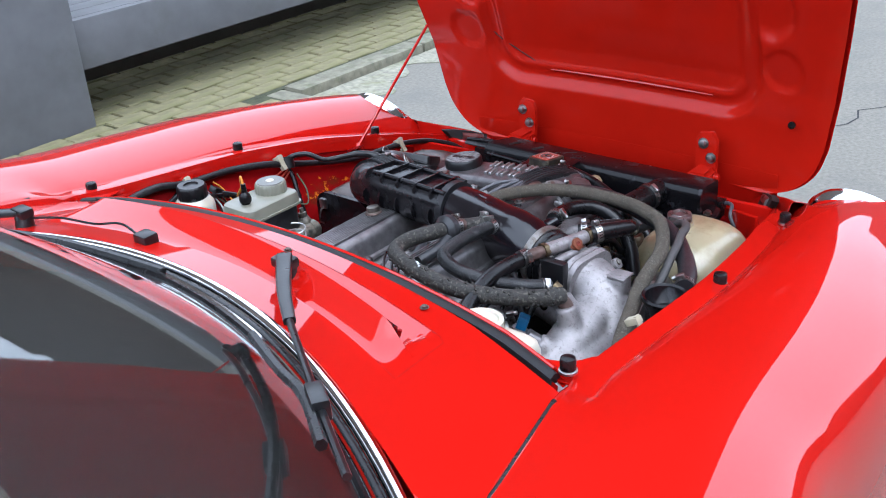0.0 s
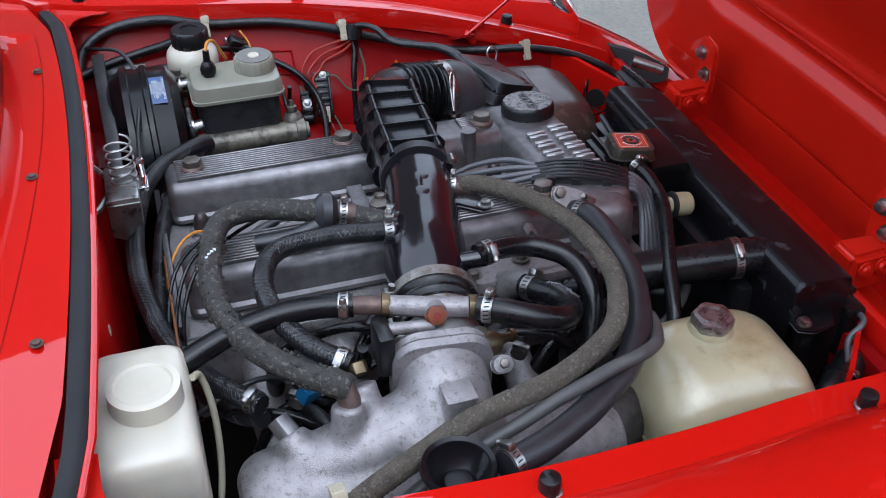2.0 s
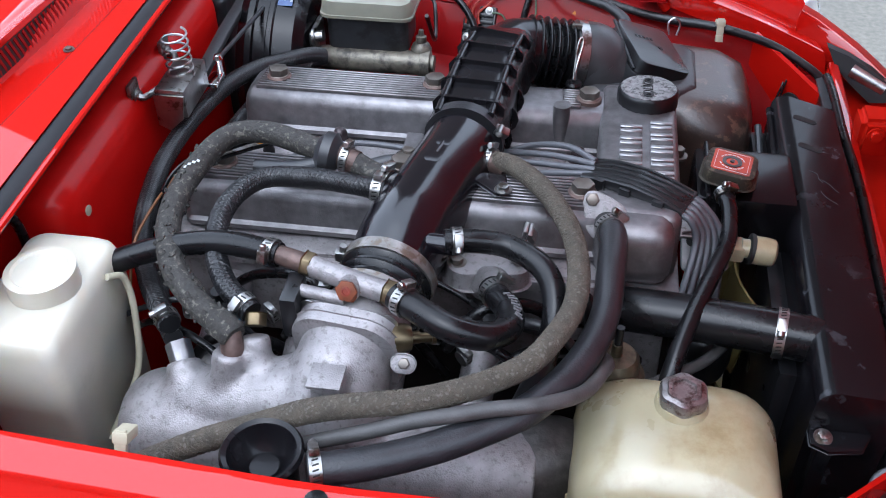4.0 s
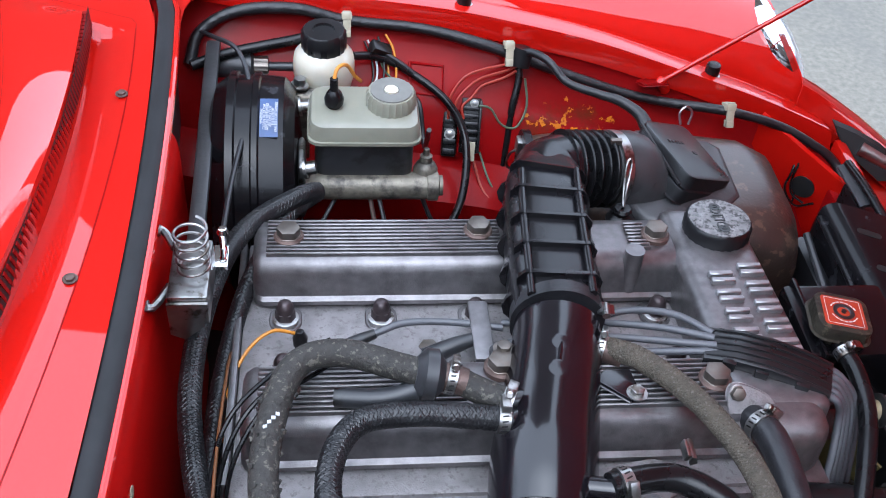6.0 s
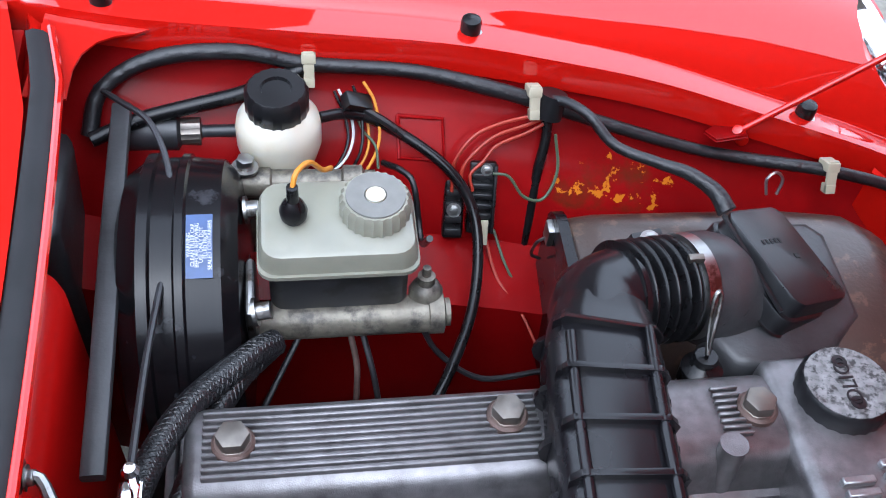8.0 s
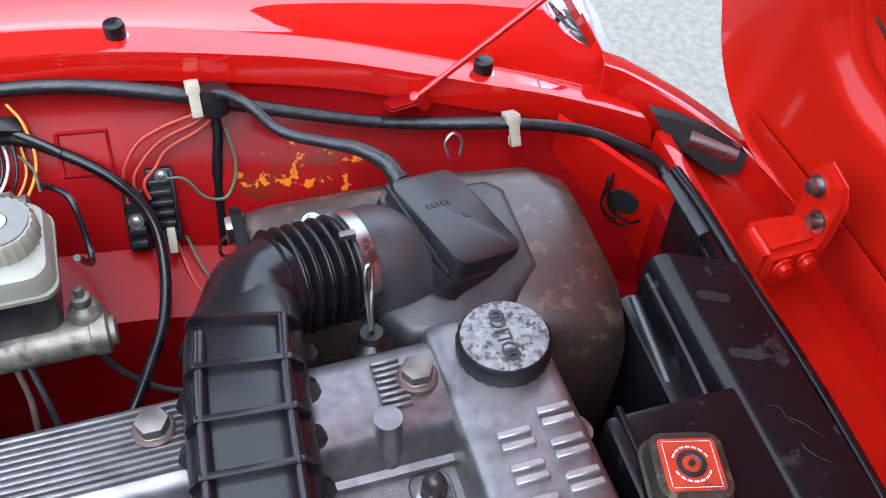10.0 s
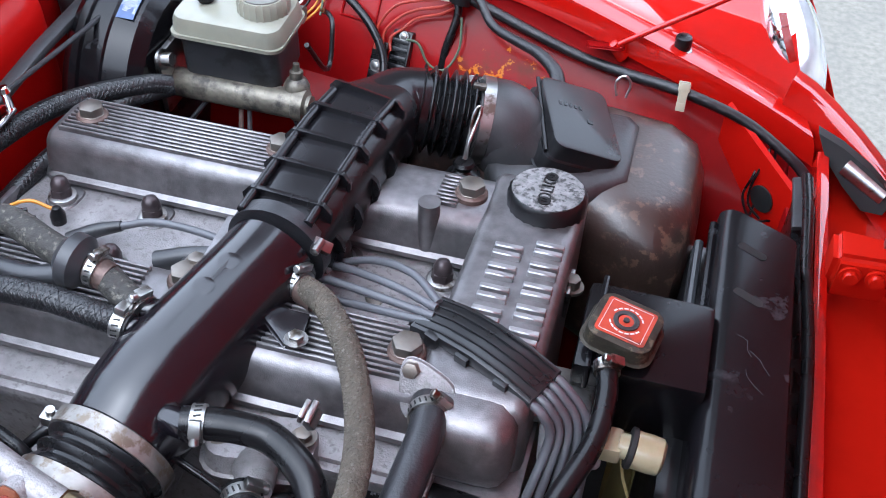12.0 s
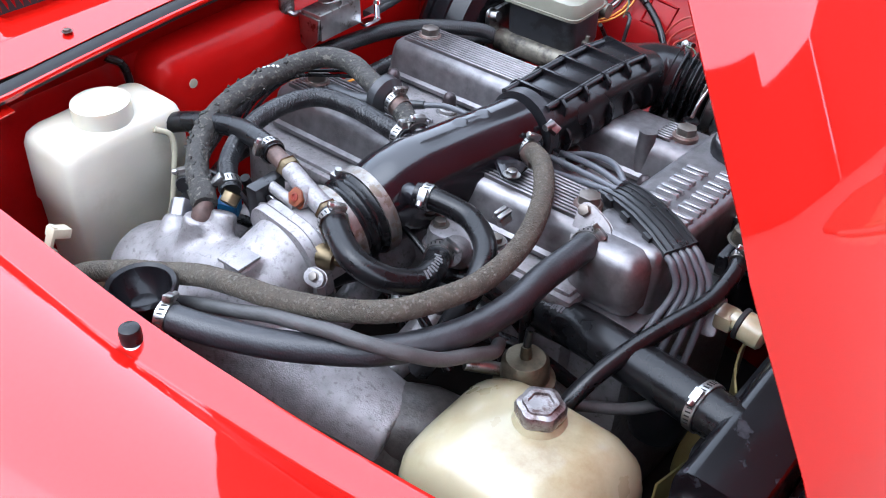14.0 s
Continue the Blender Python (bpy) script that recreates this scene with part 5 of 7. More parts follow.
for p in ((-0.044, -0.267, 0.795), (0.037, -0.2925, 0.793)):
    m = axis_pose(p, (0.95, -0.26, -0.02))
    part("hex_nut", prism([(0.0125 * math.cos(radians(60 * k)), 0.0125 * math.sin(radians(60 * k))) for k in range(6)], -0.004, 0.005, m, 0.001), BRASS, tee, "brass hexagon nut")
part("tee_boss", tube([(0.002, -0.28, 0.792), (-0.001, -0.296, 0.795)], 0.0115, 18, 1, False), ALU_DULL, tee)
PLUG = material("orange_rust", (0.15, 0.04, 0.014), 0.6, metal=0.2, vary=0.35, scale=120, bump=0.3)
pg = part("plug", prism([(0.0105 * math.cos(radians(60 * k)), 0.0105 * math.sin(radians(60 * k))) for k in range(6)], 0.0, 0.0065, axis_pose((-0.001, -0.295, 0.7945), (-0.05, -0.75, 0.45)), 0.0016), PLUG, tee, "orange rusted hexagon plug")
part("plug_dimple", lathe([(0.0045, 0.0), (0.0045, 0.0075), (0.003, 0.0078), (0.0025, 0.0068), (0, 0.0068)], (-0.001, -0.295, 0.7945), (-0.05, -0.75, 0.45), 16), material("red_rust", (0.17, 0.022, 0.01), 0.55, vary=0.3, scale=150), pg, "red centre")
part("adjuster_tube", tube([(-0.048, -0.289, 0.783), (-0.003, -0.297, 0.784)], 0.0062, 14, 1, False), ALU_DULL, tee)
part("adjuster_base", box(-0.062, -0.046, -0.312, -0.272, 0.742, 0.79, 0.004, None), PLASTIC, tee, "black idle valve base")
br = thing("throttle_switch", (0.05, -0.305, 0.74), "brass bodied throttle stop with steel ear", "throttle stop")
part("brass_body", lathe([(0.013, -0.012), (0.0135, 0.006), (0.0115, 0.012), (0.006, 0.013), (0.006, 0.020)], (0.046, -0.312, 0.757), (0.9, 0.3, -0.1), 22), BRASS, br)
part("screw", lathe([(0.005, 0), (0.005, 0.018), (0.007, 0.018), (0.007, 0.022)], (0.058, -0.308, 0.755), (0.9, 0.3, -0.1), 12), BRASS, br)
ear = prism(rrect(0.022, 0.017, 0.008), -0.003, 0.003, pose(0.055, -0.334, 0.748, 50, 10, 5), 0.001)
e = part("ear", ear, ALU_DULL, br)
hexbolt("ear_bolt", (0.056, -0.336, 0.751), (0, -0.7, 0.7), e, 0.005, 0.003, BOLT, False)


# ---- hoses ----
def hose(pts, r, mat, label, clamps=(), category="hose", name="hose", n=16, group="hoses"):
    t = thing(name, pts[0], label, category, group)
    part("tube", tube(pts, r, n, 8), mat, t, angle=80)
    path = smooth_path(pts, 8)
    rad = r if not isinstance(r, (list, tuple)) else r[0]
    for f, sw in clamps:
        i = min(len(path) - 2, max(1, round(f * (len(path) - 1))))
        clamp(path[i], path[i + 1] - path[i - 1], rad + 0.0003, t, 0.010, STEEL, sw)
    if mat.name in ("braided_rubber", "worn_cloth_hose"):
        tagged(part("braid", braid_over(pts, rad), mat, t), kind="stuff")
    return t


old = hose([(-0.072, -0.099, 0.800), (-0.095, -0.093, 0.803), (-0.140, -0.078, 0.803), (-0.178, -0.090, 0.802), (-0.197, -0.145, 0.797), (-0.200, -0.21, 0.79), (-0.178, -0.270, 0.782), (-0.140, -0.310, 0.773), (-0.103, -0.333, 0.764)], 0.0122, HOSE_OLD, "old grey cloth-covered breather hose arching over the engine")
m = axis_pose((-0.1965, -0.149, 0.797), (0.05, 1, -0.05))
for k in range(4):
    part("mark", box(-0.0016, 0.0016, -0.002 + 0.004 * k - 0.006, 0.0008 + 0.004 * k - 0.006, 0.0118, 0.0128, 0, Matrix.Translation((-0.1965, -0.149, 0.797)) @ Matrix.Rotation(radians(-20 + 15 * k), 4, "Y")), LABEL_WHITE, old)


def crust_spot(rng):
    k = rng.randrange(26, 62)
    p, t, a, b = OLD_LINE[k]
    q = rng.uniform(0, 6.28)
    n = math.cos(q) * a + math.sin(q) * b
    return axis_pose(p + n * 0.0118, n + 0.5 * t) @ Matrix.Scale(4.0, 4, (0, 0, 1)), rng.uniform(0.0015, 0.0042)


OLD_LINE = frames_along(smooth_path([(-0.072, -0.099, 0.800), (-0.095, -0.093, 0.803), (-0.140, -0.078, 0.803), (-0.178, -0.090, 0.802), (-0.197, -0.145, 0.797), (-0.200, -0.21, 0.79), (-0.178, -0.270, 0.782), (-0.140, -0.310, 0.773), (-0.103, -0.333, 0.764)], 8))
tagged(part("flaking_cover", joined(*flakes([], 3, 90, crust_spot)), HOSE_OLD, old, "crumbling outer cover"), kind="stuff")
part("crust", lathe([(0.0130, -0.014), (0.0148, -0.006), (0.0140, 0.004), (0.0146, 0.009), (0.0122, 0.013)], (-0.108, -0.330, 0.766), (0.75, -0.5, -0.2), 14, 5, 0.08), HOSE_OLD, old, "perished hose end")
part("rusty_end", tube([(-0.104, -0.332, 0.764), (-0.100, -0.341, 0.752), (-0.101, -0.345, 0.744)], 0.0108, 16, 3), RUSTY, old, "rusty pipe end")
hose([(-0.048, -0.098, 0.794), (-0.022, -0.113, 0.791), (0.002, -0.124, 0.788)], 0.0118, HOSE_OLD, "short old cloth-covered hose beside the valve", [(0.93, (0, 0.3, 1))])
valve = thing("pinch_valve", (-0.065, -0.1, 0.78), "grey plastic inline valve with bent bracket", "valve")
part("valve_disc", lathe([(0.014, -0.012), (0.0225, -0.005), (0.0225, 0.005), (0.014, 0.012)], (-0.066, -0.100, 0.799), (1, -0.1, -0.15), 26), PLASTIC_GREY, valve)
part("rust_sleeve", tube([(-0.056, -0.100, 0.797), (-0.035, -0.105, 0.793)], 0.0125, 16, 1, False), RUSTY, valve, "rust brown sleeve")
part("valve_outlet", tube([(-0.075, -0.108, 0.790), (-0.105, -0.112, 0.783), (-0.145, -0.105, 0.777)], 0.009, 12, 4), PLASTIC_GREY, valve)
clamp((-0.047, -0.102, 0.796), (1, -0.2, -0.15), 0.0128, valve, 0.008, STEEL, (0, 0.4, 1))
braid = material("braided_rubber", (0.0075, 0.0075, 0.0085), 0.36, vary=0.2, scale=60, bump=0.1, bump_scale=900)
BROWN_WIRE = material("brown_wire", (0.12, 0.045, 0.012), 0.5)


def cord_rows(ob, pts, r, mat, rows=18, pitch=0.0034):
    """The woven cover of a hose: rows of small slanting cords along it."""
    fr = frames_along(smooth_path(pts, 24))
    verts, faces, run, last = [], [], 0.0, None
    for p, t, a, b in fr:
        run += (p - last).length if last is not None else 0.0
        last = p
        if run < pitch:
            continue
        run -= pitch
        for k in range(rows):
            w = 2 * math.pi * k / rows
            n = math.cos(w) * a + math.sin(w) * b
            c = t.cross(n) * (r * math.pi / rows * 0.92)
            slant = t * (0.0011 if k % 2 else -0.0011)
            q = p + n * (r - 0.0001)
            i = len(verts)
            verts += [q - c - slant, q + c + slant, q - t * 0.0014, q + t * 0.0014, q + n * 0.0006]
            faces += [(i, i + 2, i + 4), (i + 2, i + 1, i + 4), (i + 1, i + 3, i + 4), (i + 3, i, i + 4)]
    me = bpy.data.meshes.new("woven_cover")
    me.from_pydata([tuple(v) for v in verts], [], faces)
    bm = bmesh.new()
    bm.from_mesh(me)
    bpy.data.meshes.remove(me)
    tagged(part("woven_cover", bm, mat, ob), kind="stuff")


LOOP_LINE = [(0.0, -0.141, 0.788), (-0.03, -0.139, 0.791), (-0.08, -0.136, 0.793), (-0.128, -0.143, 0.791), (-0.150, -0.182, 0.788), (-0.147, -0.235, 0.783), (-0.122, -0.283, 0.776), (-0.090, -0.309, 0.768)]
loop_hose = hose(LOOP_LINE, 0.0105, braid, "black braided vacuum hose looping over the cam cover", [(0.03, (0, 0.3, 1)), (0.97, (-0.3, -0.5, 0.6))])
part("union", prism([(0.0105 * math.cos(radians(60 * k)), 0.0105 * math.sin(radians(60 * k))) for k in range(6)], -0.006, 0.006, axis_pose((-0.085, -0.314, 0.764), (0.1, -0.8, -0.6)), 0.001), BRASS, plen, "brass union nut")
hose([(-0.1606, 0.2277, 0.712), (-0.1926, 0.1896, 0.714), (-0.217, 0.1377, 0.708), (-0.237, 0.078, 0.70), (-0.249, 0.015, 0.69), (-0.257, -0.06, 0.68), (-0.256, -0.13, 0.675), (-0.2368, -0.20, 0.685), (-0.2055, -0.26, 0.691), (-0.178, -0.302, 0.713)], 0.0092, braid, "black braided hose running low along the bulkhead")
SERVO_LINE = [(-0.160, 0.226, 0.716), (-0.178, 0.210, 0.724), (-0.222, 0.165, 0.732), (-0.250, 0.11, 0.738), (-0.268, 0.03, 0.74), (-0.273, -0.05, 0.74), (-0.268, -0.115, 0.737), (-0.252, -0.185, 0.73), (-0.218, -0.25, 0.728), (-0.178, -0.302, 0.732)]
servo_hose = hose(SERVO_LINE, 0.0105, braid, "black braided vacuum hose rising to the brake servo", [(0.98, (-0.4, 0.2, 0.8))])
cord_rows(servo_hose, SERVO_LINE, 0.0105, braid)
cord_rows(loop_hose, LOOP_LINE, 0.0105, braid)
hose([(-0.245, 0.02, 0.69), (-0.243, -0.035, 0.728), (-0.243, -0.115, 0.752), (-0.243, -0.178, 0.758), (-0.243, -0.222, 0.75), (-0.24, -0.26, 0.71)], 0.0016, BROWN_WIRE, "thin brown wire beside the braided hose", name="wire", category="wire", group="", n=8)
HOSE_SWEEP = material("worn_cloth_hose", (0.062, 0.051, 0.037), 0.8, vary=0.3, scale=90, stain=(0.115, 0.104, 0.085), stain_amount=0.22, stain_scale=320, bump=0.8, bump_scale=600, stain_edge=0.1)
SWEEP = [(0.104, -0.053, 0.772), (0.13, -0.072, 0.778), (0.165, -0.118, 0.783), (0.192, -0.175, 0.783), (0.202, -0.226, 0.78), (0.2, -0.273, 0.779), (0.186, -0.312, 0.779), (0.167, -0.344, 0.778), (0.139, -0.366, 0.776), (0.106, -0.384, 0.775), (0.072, -0.398, 0.775), (0.03, -0.406, 0.772), (-0.012, -0.413, 0.765), (-0.055, -0.424, 0.752), (-0.109, -0.438, 0.735), (-0.165, -0.458, 0.71), (-0.20, -0.47, 0.66)]
sweep = hose(SWEEP, 0.0105, HOSE_SWEEP, "long worn grey-brown cloth hose sweeping round the engine")
SWEEP_LINE = frames_along(smooth_path(SWEEP[:15], 14))


def flaked_spot(rng):
    p, t, a, b = SWEEP_LINE[min(len(SWEEP_LINE) - 1, int(abs(rng.gauss(0.62, 0.22)) * len(SWEEP_LINE)))]
    up = Vector((0.1, -0.55, 1))
    up = (up - t * up.dot(t)).normalized()
    n = (up + t.cross(up) * rng.gauss(0, 0.35)).normalized()
    return axis_pose(p + n * 0.0106, n), rng.uniform(0.0007, 0.0017)


cord_rows(sweep, SWEEP[:15], 0.0105, HOSE_SWEEP, 16, 0.0042)
FLAKE = material("pale_flaked_cloth", (0.105, 0.096, 0.078), 0.8, vary=0.35, scale=160)
tagged(part("flaked_cover", joined(*flakes([], 21, 110, flaked_spot)), FLAKE, sweep, "pale flaking patches of the cover"), kind="stuff")
rn = thing("rusty_nipple", (0.1, -0.05, 0.75), "rust-brown hose nipple with small clamp", "hose nipple")
part("sleeve", tube([(0.095, -0.050, 0.770), (0.117, -0.059, 0.769)], 0.0122, 16, 1, False), RUSTY, rn)
clamp((0.098, -0.050, 0.770), (1, -0.4, 0), 0.0124, rn, 0.007, STEEL, (0.3, 0.5, 1))
hose([(0.226, -0.118, 0.752), (0.2335, -0.152, 0.762), (0.232, -0.208, 0.765), (0.23, -0.254, 0.76), (0.221, -0.29, 0.756), (0.207, -0.322, 0.754), (0.188, -0.352, 0.753), (0.166, -0.378, 0.753), (0.132, -0.404, 0.754), (0.098, -0.428, 0.757), (0.05, -0.455, 0.763), (0.005, -0.473, 0.768)], 0.0138, RUBBER_GREY, "thick smooth black coolant hose along the wing", [(0.05, (0.6, 0, 0.8)), (0.985, (0, 0.5, 1))], n=20)
fp = thing("hose_flange", (0.23, -0.12, 0.75), "zinc plated oval hose flange bolted to the cover", "flange")
FPM = axis_pose((0.226, -0.119, 0.756), (0.0, -0.8, 0.6))
fo = part("flange_plate", prism([(0.020 * math.cos(a) * (1 + 0.75 * abs(math.cos(a)) ** 3), 0.022 * math.sin(a)) for a in [2 * math.pi * k / 32 for k in range(32)]], -0.002, 0.003, FPM @ Matrix.Rotation(radians(128), 4, "Z"), 0.0008), ALU_DULL, fp)
for s in (-1, 1):
    hexbolt("flange_bolt", FPM @ Matrix.Rotation(radians(128), 4, "Z") @ Vector((s * 0.0265, 0, 0.003)), (0, -0.8, 0.6), fo, 0.0065, 0.006, BOLT, False)
hose([(0.222, -0.262, 0.712), (0.235, -0.29, 0.73), (0.229, -0.316, 0.742), (0.217, -0.345, 0.751), (0.199, -0.371, 0.767), (0.173, -0.389, 0.776), (0.141, -0.396, 0.7745), (0.112, -0.405, 0.773), (0.079, -0.412, 0.768), (0.04, -0.42, 0.757), (-0.01, -0.428, 0.742), (-0.07, -0.437, 0.715), (-0.15, -0.465, 0.67), (-0.2, -0.47, 0.62)], 0.0068, GREY_HOSE, "thin grey rubber fuel hose under the cloth hose")
hose([(0.072, -0.206, 0.785), (0.095, -0.2, 0.783), (0.114, -0.196, 0.78), (0.133, -0.196, 0.777), (0.154, -0.206, 0.775), (0.171, -0.22, 0.771), (0.181, -0.24, 0.763), (0.183, -0.265, 0.745), (0.175, -0.29, 0.71), (0.16, -0.305, 0.67)], 0.0118, RUBBER, "glossy black breather hose from the intake pipe", [(0.06, (0, -0.6, 0.5))])
u_hose = hose([(0.042, -0.2945, 0.793), (0.062, -0.308, 0.794), (0.088, -0.322, 0.791), (0.106, -0.325, 0.786), (0.124, -0.319, 0.778), (0.138, -0.304, 0.769), (0.145, -0.285, 0.762), (0.141, -0.262, 0.757), (0.13, -0.243, 0.752), (0.12, -0.225, 0.748)], 0.0128, RUBBER, "glossy black U-shaped coolant hose", [(0.05, (0.2, 0.4, 1)), (0.95, (0.6, 0, 0.8))])
hose([(-0.074, -0.259, 0.796), (-0.11, -0.250, 0.795), (-0.150, -0.245, 0.790), (-0.20, -0.250, 0.780), (-0.25, -0.265, 0.765), (-0.29, -0.28, 0.74)], 0.0118, RUBBER, "plain black rubber hose to the bypass tee", [(0.05, (0, -0.7, 0.3))])
fat_hose = hose([(0.18, -0.150, 0.66), (0.215, -0.162, 0.675), (0.26, -0.172, 0.686), (0.32, -0.182, 0.692), (0.38, -0.193, 0.697), (0.440, -0.204, 0.700)], 0.0235, RUBBER, "fat black upper radiator hose with worm clamp", [(0.88, (0.1, -0.5, 0.8))], n=22)
hose([(0.349, -0.036, 0.742), (0.354, -0.065, 0.738), (0.351, -0.105, 0.73), (0.335, -0.15, 0.722), (0.315, -0.20, 0.706), (0.298, -0.25, 0.68), (0.285, -0.29, 0.63)], 0.0088, RUBBER, "black overflow hose from the radiator filler", [(0.03, (0.5, 0, 1))])
hose([(-0.117, 0.438, 0.752), (-0.09, 0.452, 0.742), (-0.055, 0.450, 0.728), (0.0, 0.418, 0.702), (0.026, 0.385, 0.665), (0.02, 0.32, 0.63), (-0.01, 0.25, 0.62), (-0.05, 0.19, 0.60)], 0.0052, RUBBER, "slim black clutch fluid hose", n=12)
hose([(0.385, -0.14, 0.66), (0.34, -0.20, 0.655), (0.30, -0.235, 0.66), (0.26, -0.26, 0.655)], 0.006, GREY_HOSE, "thin grey hose near the coolant tank", n=10)
hose([(-0.24, -0.36, 0.62), (-0.225, -0.305, 0.66), (-0.222, -0.285, 0.72), (-0.228, -0.275, 0.76), (-0.236, -0.29, 0.775)], 0.0035, CREAM, "thin cream washer tube curling beside the bottle", n=10)

# worn print on the hoses, as plain bars
PRINT = material("faded_hose_print", (0.11, 0.11, 0.115), 0.6, vary=0.4, scale=200)


def hose_print(ob, pts, r, f0, f1, n, up=(0, -0.35, 1)):
    fr = frames_along(smooth_path(pts, 8))
    for k in range(n):
        f = f0 + (f1 - f0) * k / n
        p, t, a, b = fr[int(f * (len(fr) - 1))]
        q = fr[min(len(fr) - 1, int(f * (len(fr) - 1)) + 1)][0]
        p = p.lerp(q, f * (len(fr) - 1) % 1)
        u = Vector(up)
        u = (u - t * u.dot(t)).normalized()
        m = Matrix.Translation(p + u * r) @ Matrix(((*t, 0), (*u.cross(t), 0), (*u, 0), (0, 0, 0, 1))).transposed()
        part("print_bar", box(-0.0011, 0.0011, -0.0045 + 0.001 * (k % 3), 0.0045 - 0.001 * (k % 2), -0.0006, 0.0004, 0, m), PRINT, ob)


fat = [(0.18, -0.150, 0.66), (0.215, -0.162, 0.675), (0.26, -0.172, 0.686), (0.32, -0.182, 0.692), (0.38, -0.193, 0.697), (0.440, -0.204, 0.700)]
hose_print(fat_hose, fat, 0.0235, 0.16, 0.34, 14, (-0.1, -0.4, 1))
U_LINE = [(0.042, -0.2945, 0.793), (0.062, -0.308, 0.794), (0.088, -0.322, 0.791), (0.106, -0.325, 0.786), (0.124, -0.319, 0.778), (0.138, -0.304, 0.769), (0.145, -0.285, 0.762), (0.141, -0.262, 0.757), (0.13, -0.243, 0.752), (0.12, -0.225, 0.748)]
hose_print(u_hose, U_LINE, 0.0128, 0.66, 0.84, 9, (0.5, -0.4, 1))
plate = thing("lead_bracket", (0.33, -0.085, 0.69), "drilled aluminium bracket plate behind the leads", "bracket")
pb = part("plate", prism(rrect(0.05, 0.042, 0.005), -0.0015, 0.0015, pose(0.334, -0.084, 0.698, 48, 0, 8), 0.0006), ALU, plate)
part("hole", lathe([(0.006, 0), (0.006, 0.0004), (0, 0.0004)], Vector((0.319, -0.0795, 0.7065)) + Vector((0, -0.0005, 0.0006)), pose(0, 0, 0, 48, 0, 8).to_3x3() @ Vector((0, 0, 1)), 16), DARK, pb)

# thermostat housing under the breather hose
th = thing("thermostat_housing", (0.10, -0.19, 0.70), "dull cast thermostat housing with two bolts", "thermostat housing")
part("housing", joined(prism(rrect(0.085, 0.045, 0.018), 0, 0.020, pose(0.110, -0.172, 0.712, -6, 4, 12), 0.004), tube([(0.11, -0.185, 0.715), (0.122, -0.205, 0.737), (0.129, -0.222, 0.745)], [0.018, 0.015, 0.012], 18, 4)), ALU_DULL, th)
for x, y in ((0.08, -0.178), (0.142, -0.163)):
    hexbolt("housing_bolt", (x, y, 0.733), EZ, th, 0.007, 0.007, BOLT)
mc = thing("metal_strap_clip", (0.15, -0.165, 0.74), "bright folded steel strap clip", "clip")
part("strap", joined(box(-0.010, 0.010, -0.0045, 0.0005, -0.004, 0.003, 0.0012, pose(0.150, -0.166, 0.774, 15, 0, 88)), box(-0.0095, 0.0075, 0.0012, 0.0052, -0.004, 0.0045, 0.0012, pose(0.150, -0.166, 0.774, 15, 0, 88))), STEEL, mc)
part("tab", box(-0.008, 0.008, -0.003, 0.003, -0.007, 0.0, 0.001, pose(0.1565, -0.167, 0.769, 55, 0, 88)), STEEL, mc)

# ignition leads and comb
comb = thing("lead_comb", (0.255, -0.066, 0.75), "black ridged plastic holder for the ignition leads", "lead holder")
cu = (Vector((0.3065, -0.0885, 0.769)) - Vector((0.205, -0.043, 0.771))).normalized()
cv = Vector((0, 0, 1)).cross(cu).normalized()
CM = Matrix.Translation((0.2555, -0.066, 0.765)) @ Matrix(((*cu, 0), (*cv, 0), (*cu.cross(cv), 0), (0, 0, 0, 1))).transposed()
rings = []
for s, dz in ((-0.058, -0.006), (-0.03, 0.002), (0, 0.005), (0.03, 0.003), (0.058, -0.003)):
    rings.append([CM @ Vector((s, y, z + dz)) for y, z in rrect(0.042, 0.012, 0.003, 3)])
cb = part("comb_body", loft(rings), PLASTIC, comb)
for k in range(5):
    y = -0.016 + 0.008 * k
    part("comb_ridge", tube([CM @ Vector((s, y, dz + 0.0062)) for s, dz in ((-0.056, -0.006), (-0.03, 0.002), (0, 0.005), (0.03, 0.003), (0.056, -0.003))], 0.0013, 6, 3), PLASTIC, cb)
for s in (-0.035, -0.005, 0.032):
    part("comb_clip", box(s - 0.006, s + 0.006, -0.0245, -0.018, -0.008, 0.007, 0.001, CM), PLASTIC, cb)
leads = [([(0.02, 0.02, 0.725), (0.07, 0.01, 0.735), (0.12, -0.002, 0.748), (0.17, -0.022, 0.762), (0.21, -0.040, 0.768)]),
         ([(0.04, -0.01, 0.735), (0.09, -0.015, 0.745), (0.14, -0.028, 0.755), (0.21, -0.048, 0.767)]),
         ([(0.08, -0.03, 0.735), (0.13, -0.036, 0.745), (0.17, -0.046, 0.757), (0.21, -0.054, 0.766)]),
         ([(0.10, 0.01, 0.735), (0.14, 0.012, 0.75), (0.18, -0.006, 0.764), (0.21, -0.034, 0.768)])]
for k, p in enumerate(leads):
    t = thing("ignition_lead", p[0], "grey silicone ignition lead along the plug valley", "ignition lead", "ignition leads")
    part("lead", tube(p, 0.0036, 10, 6), CABLE_GREY, t)
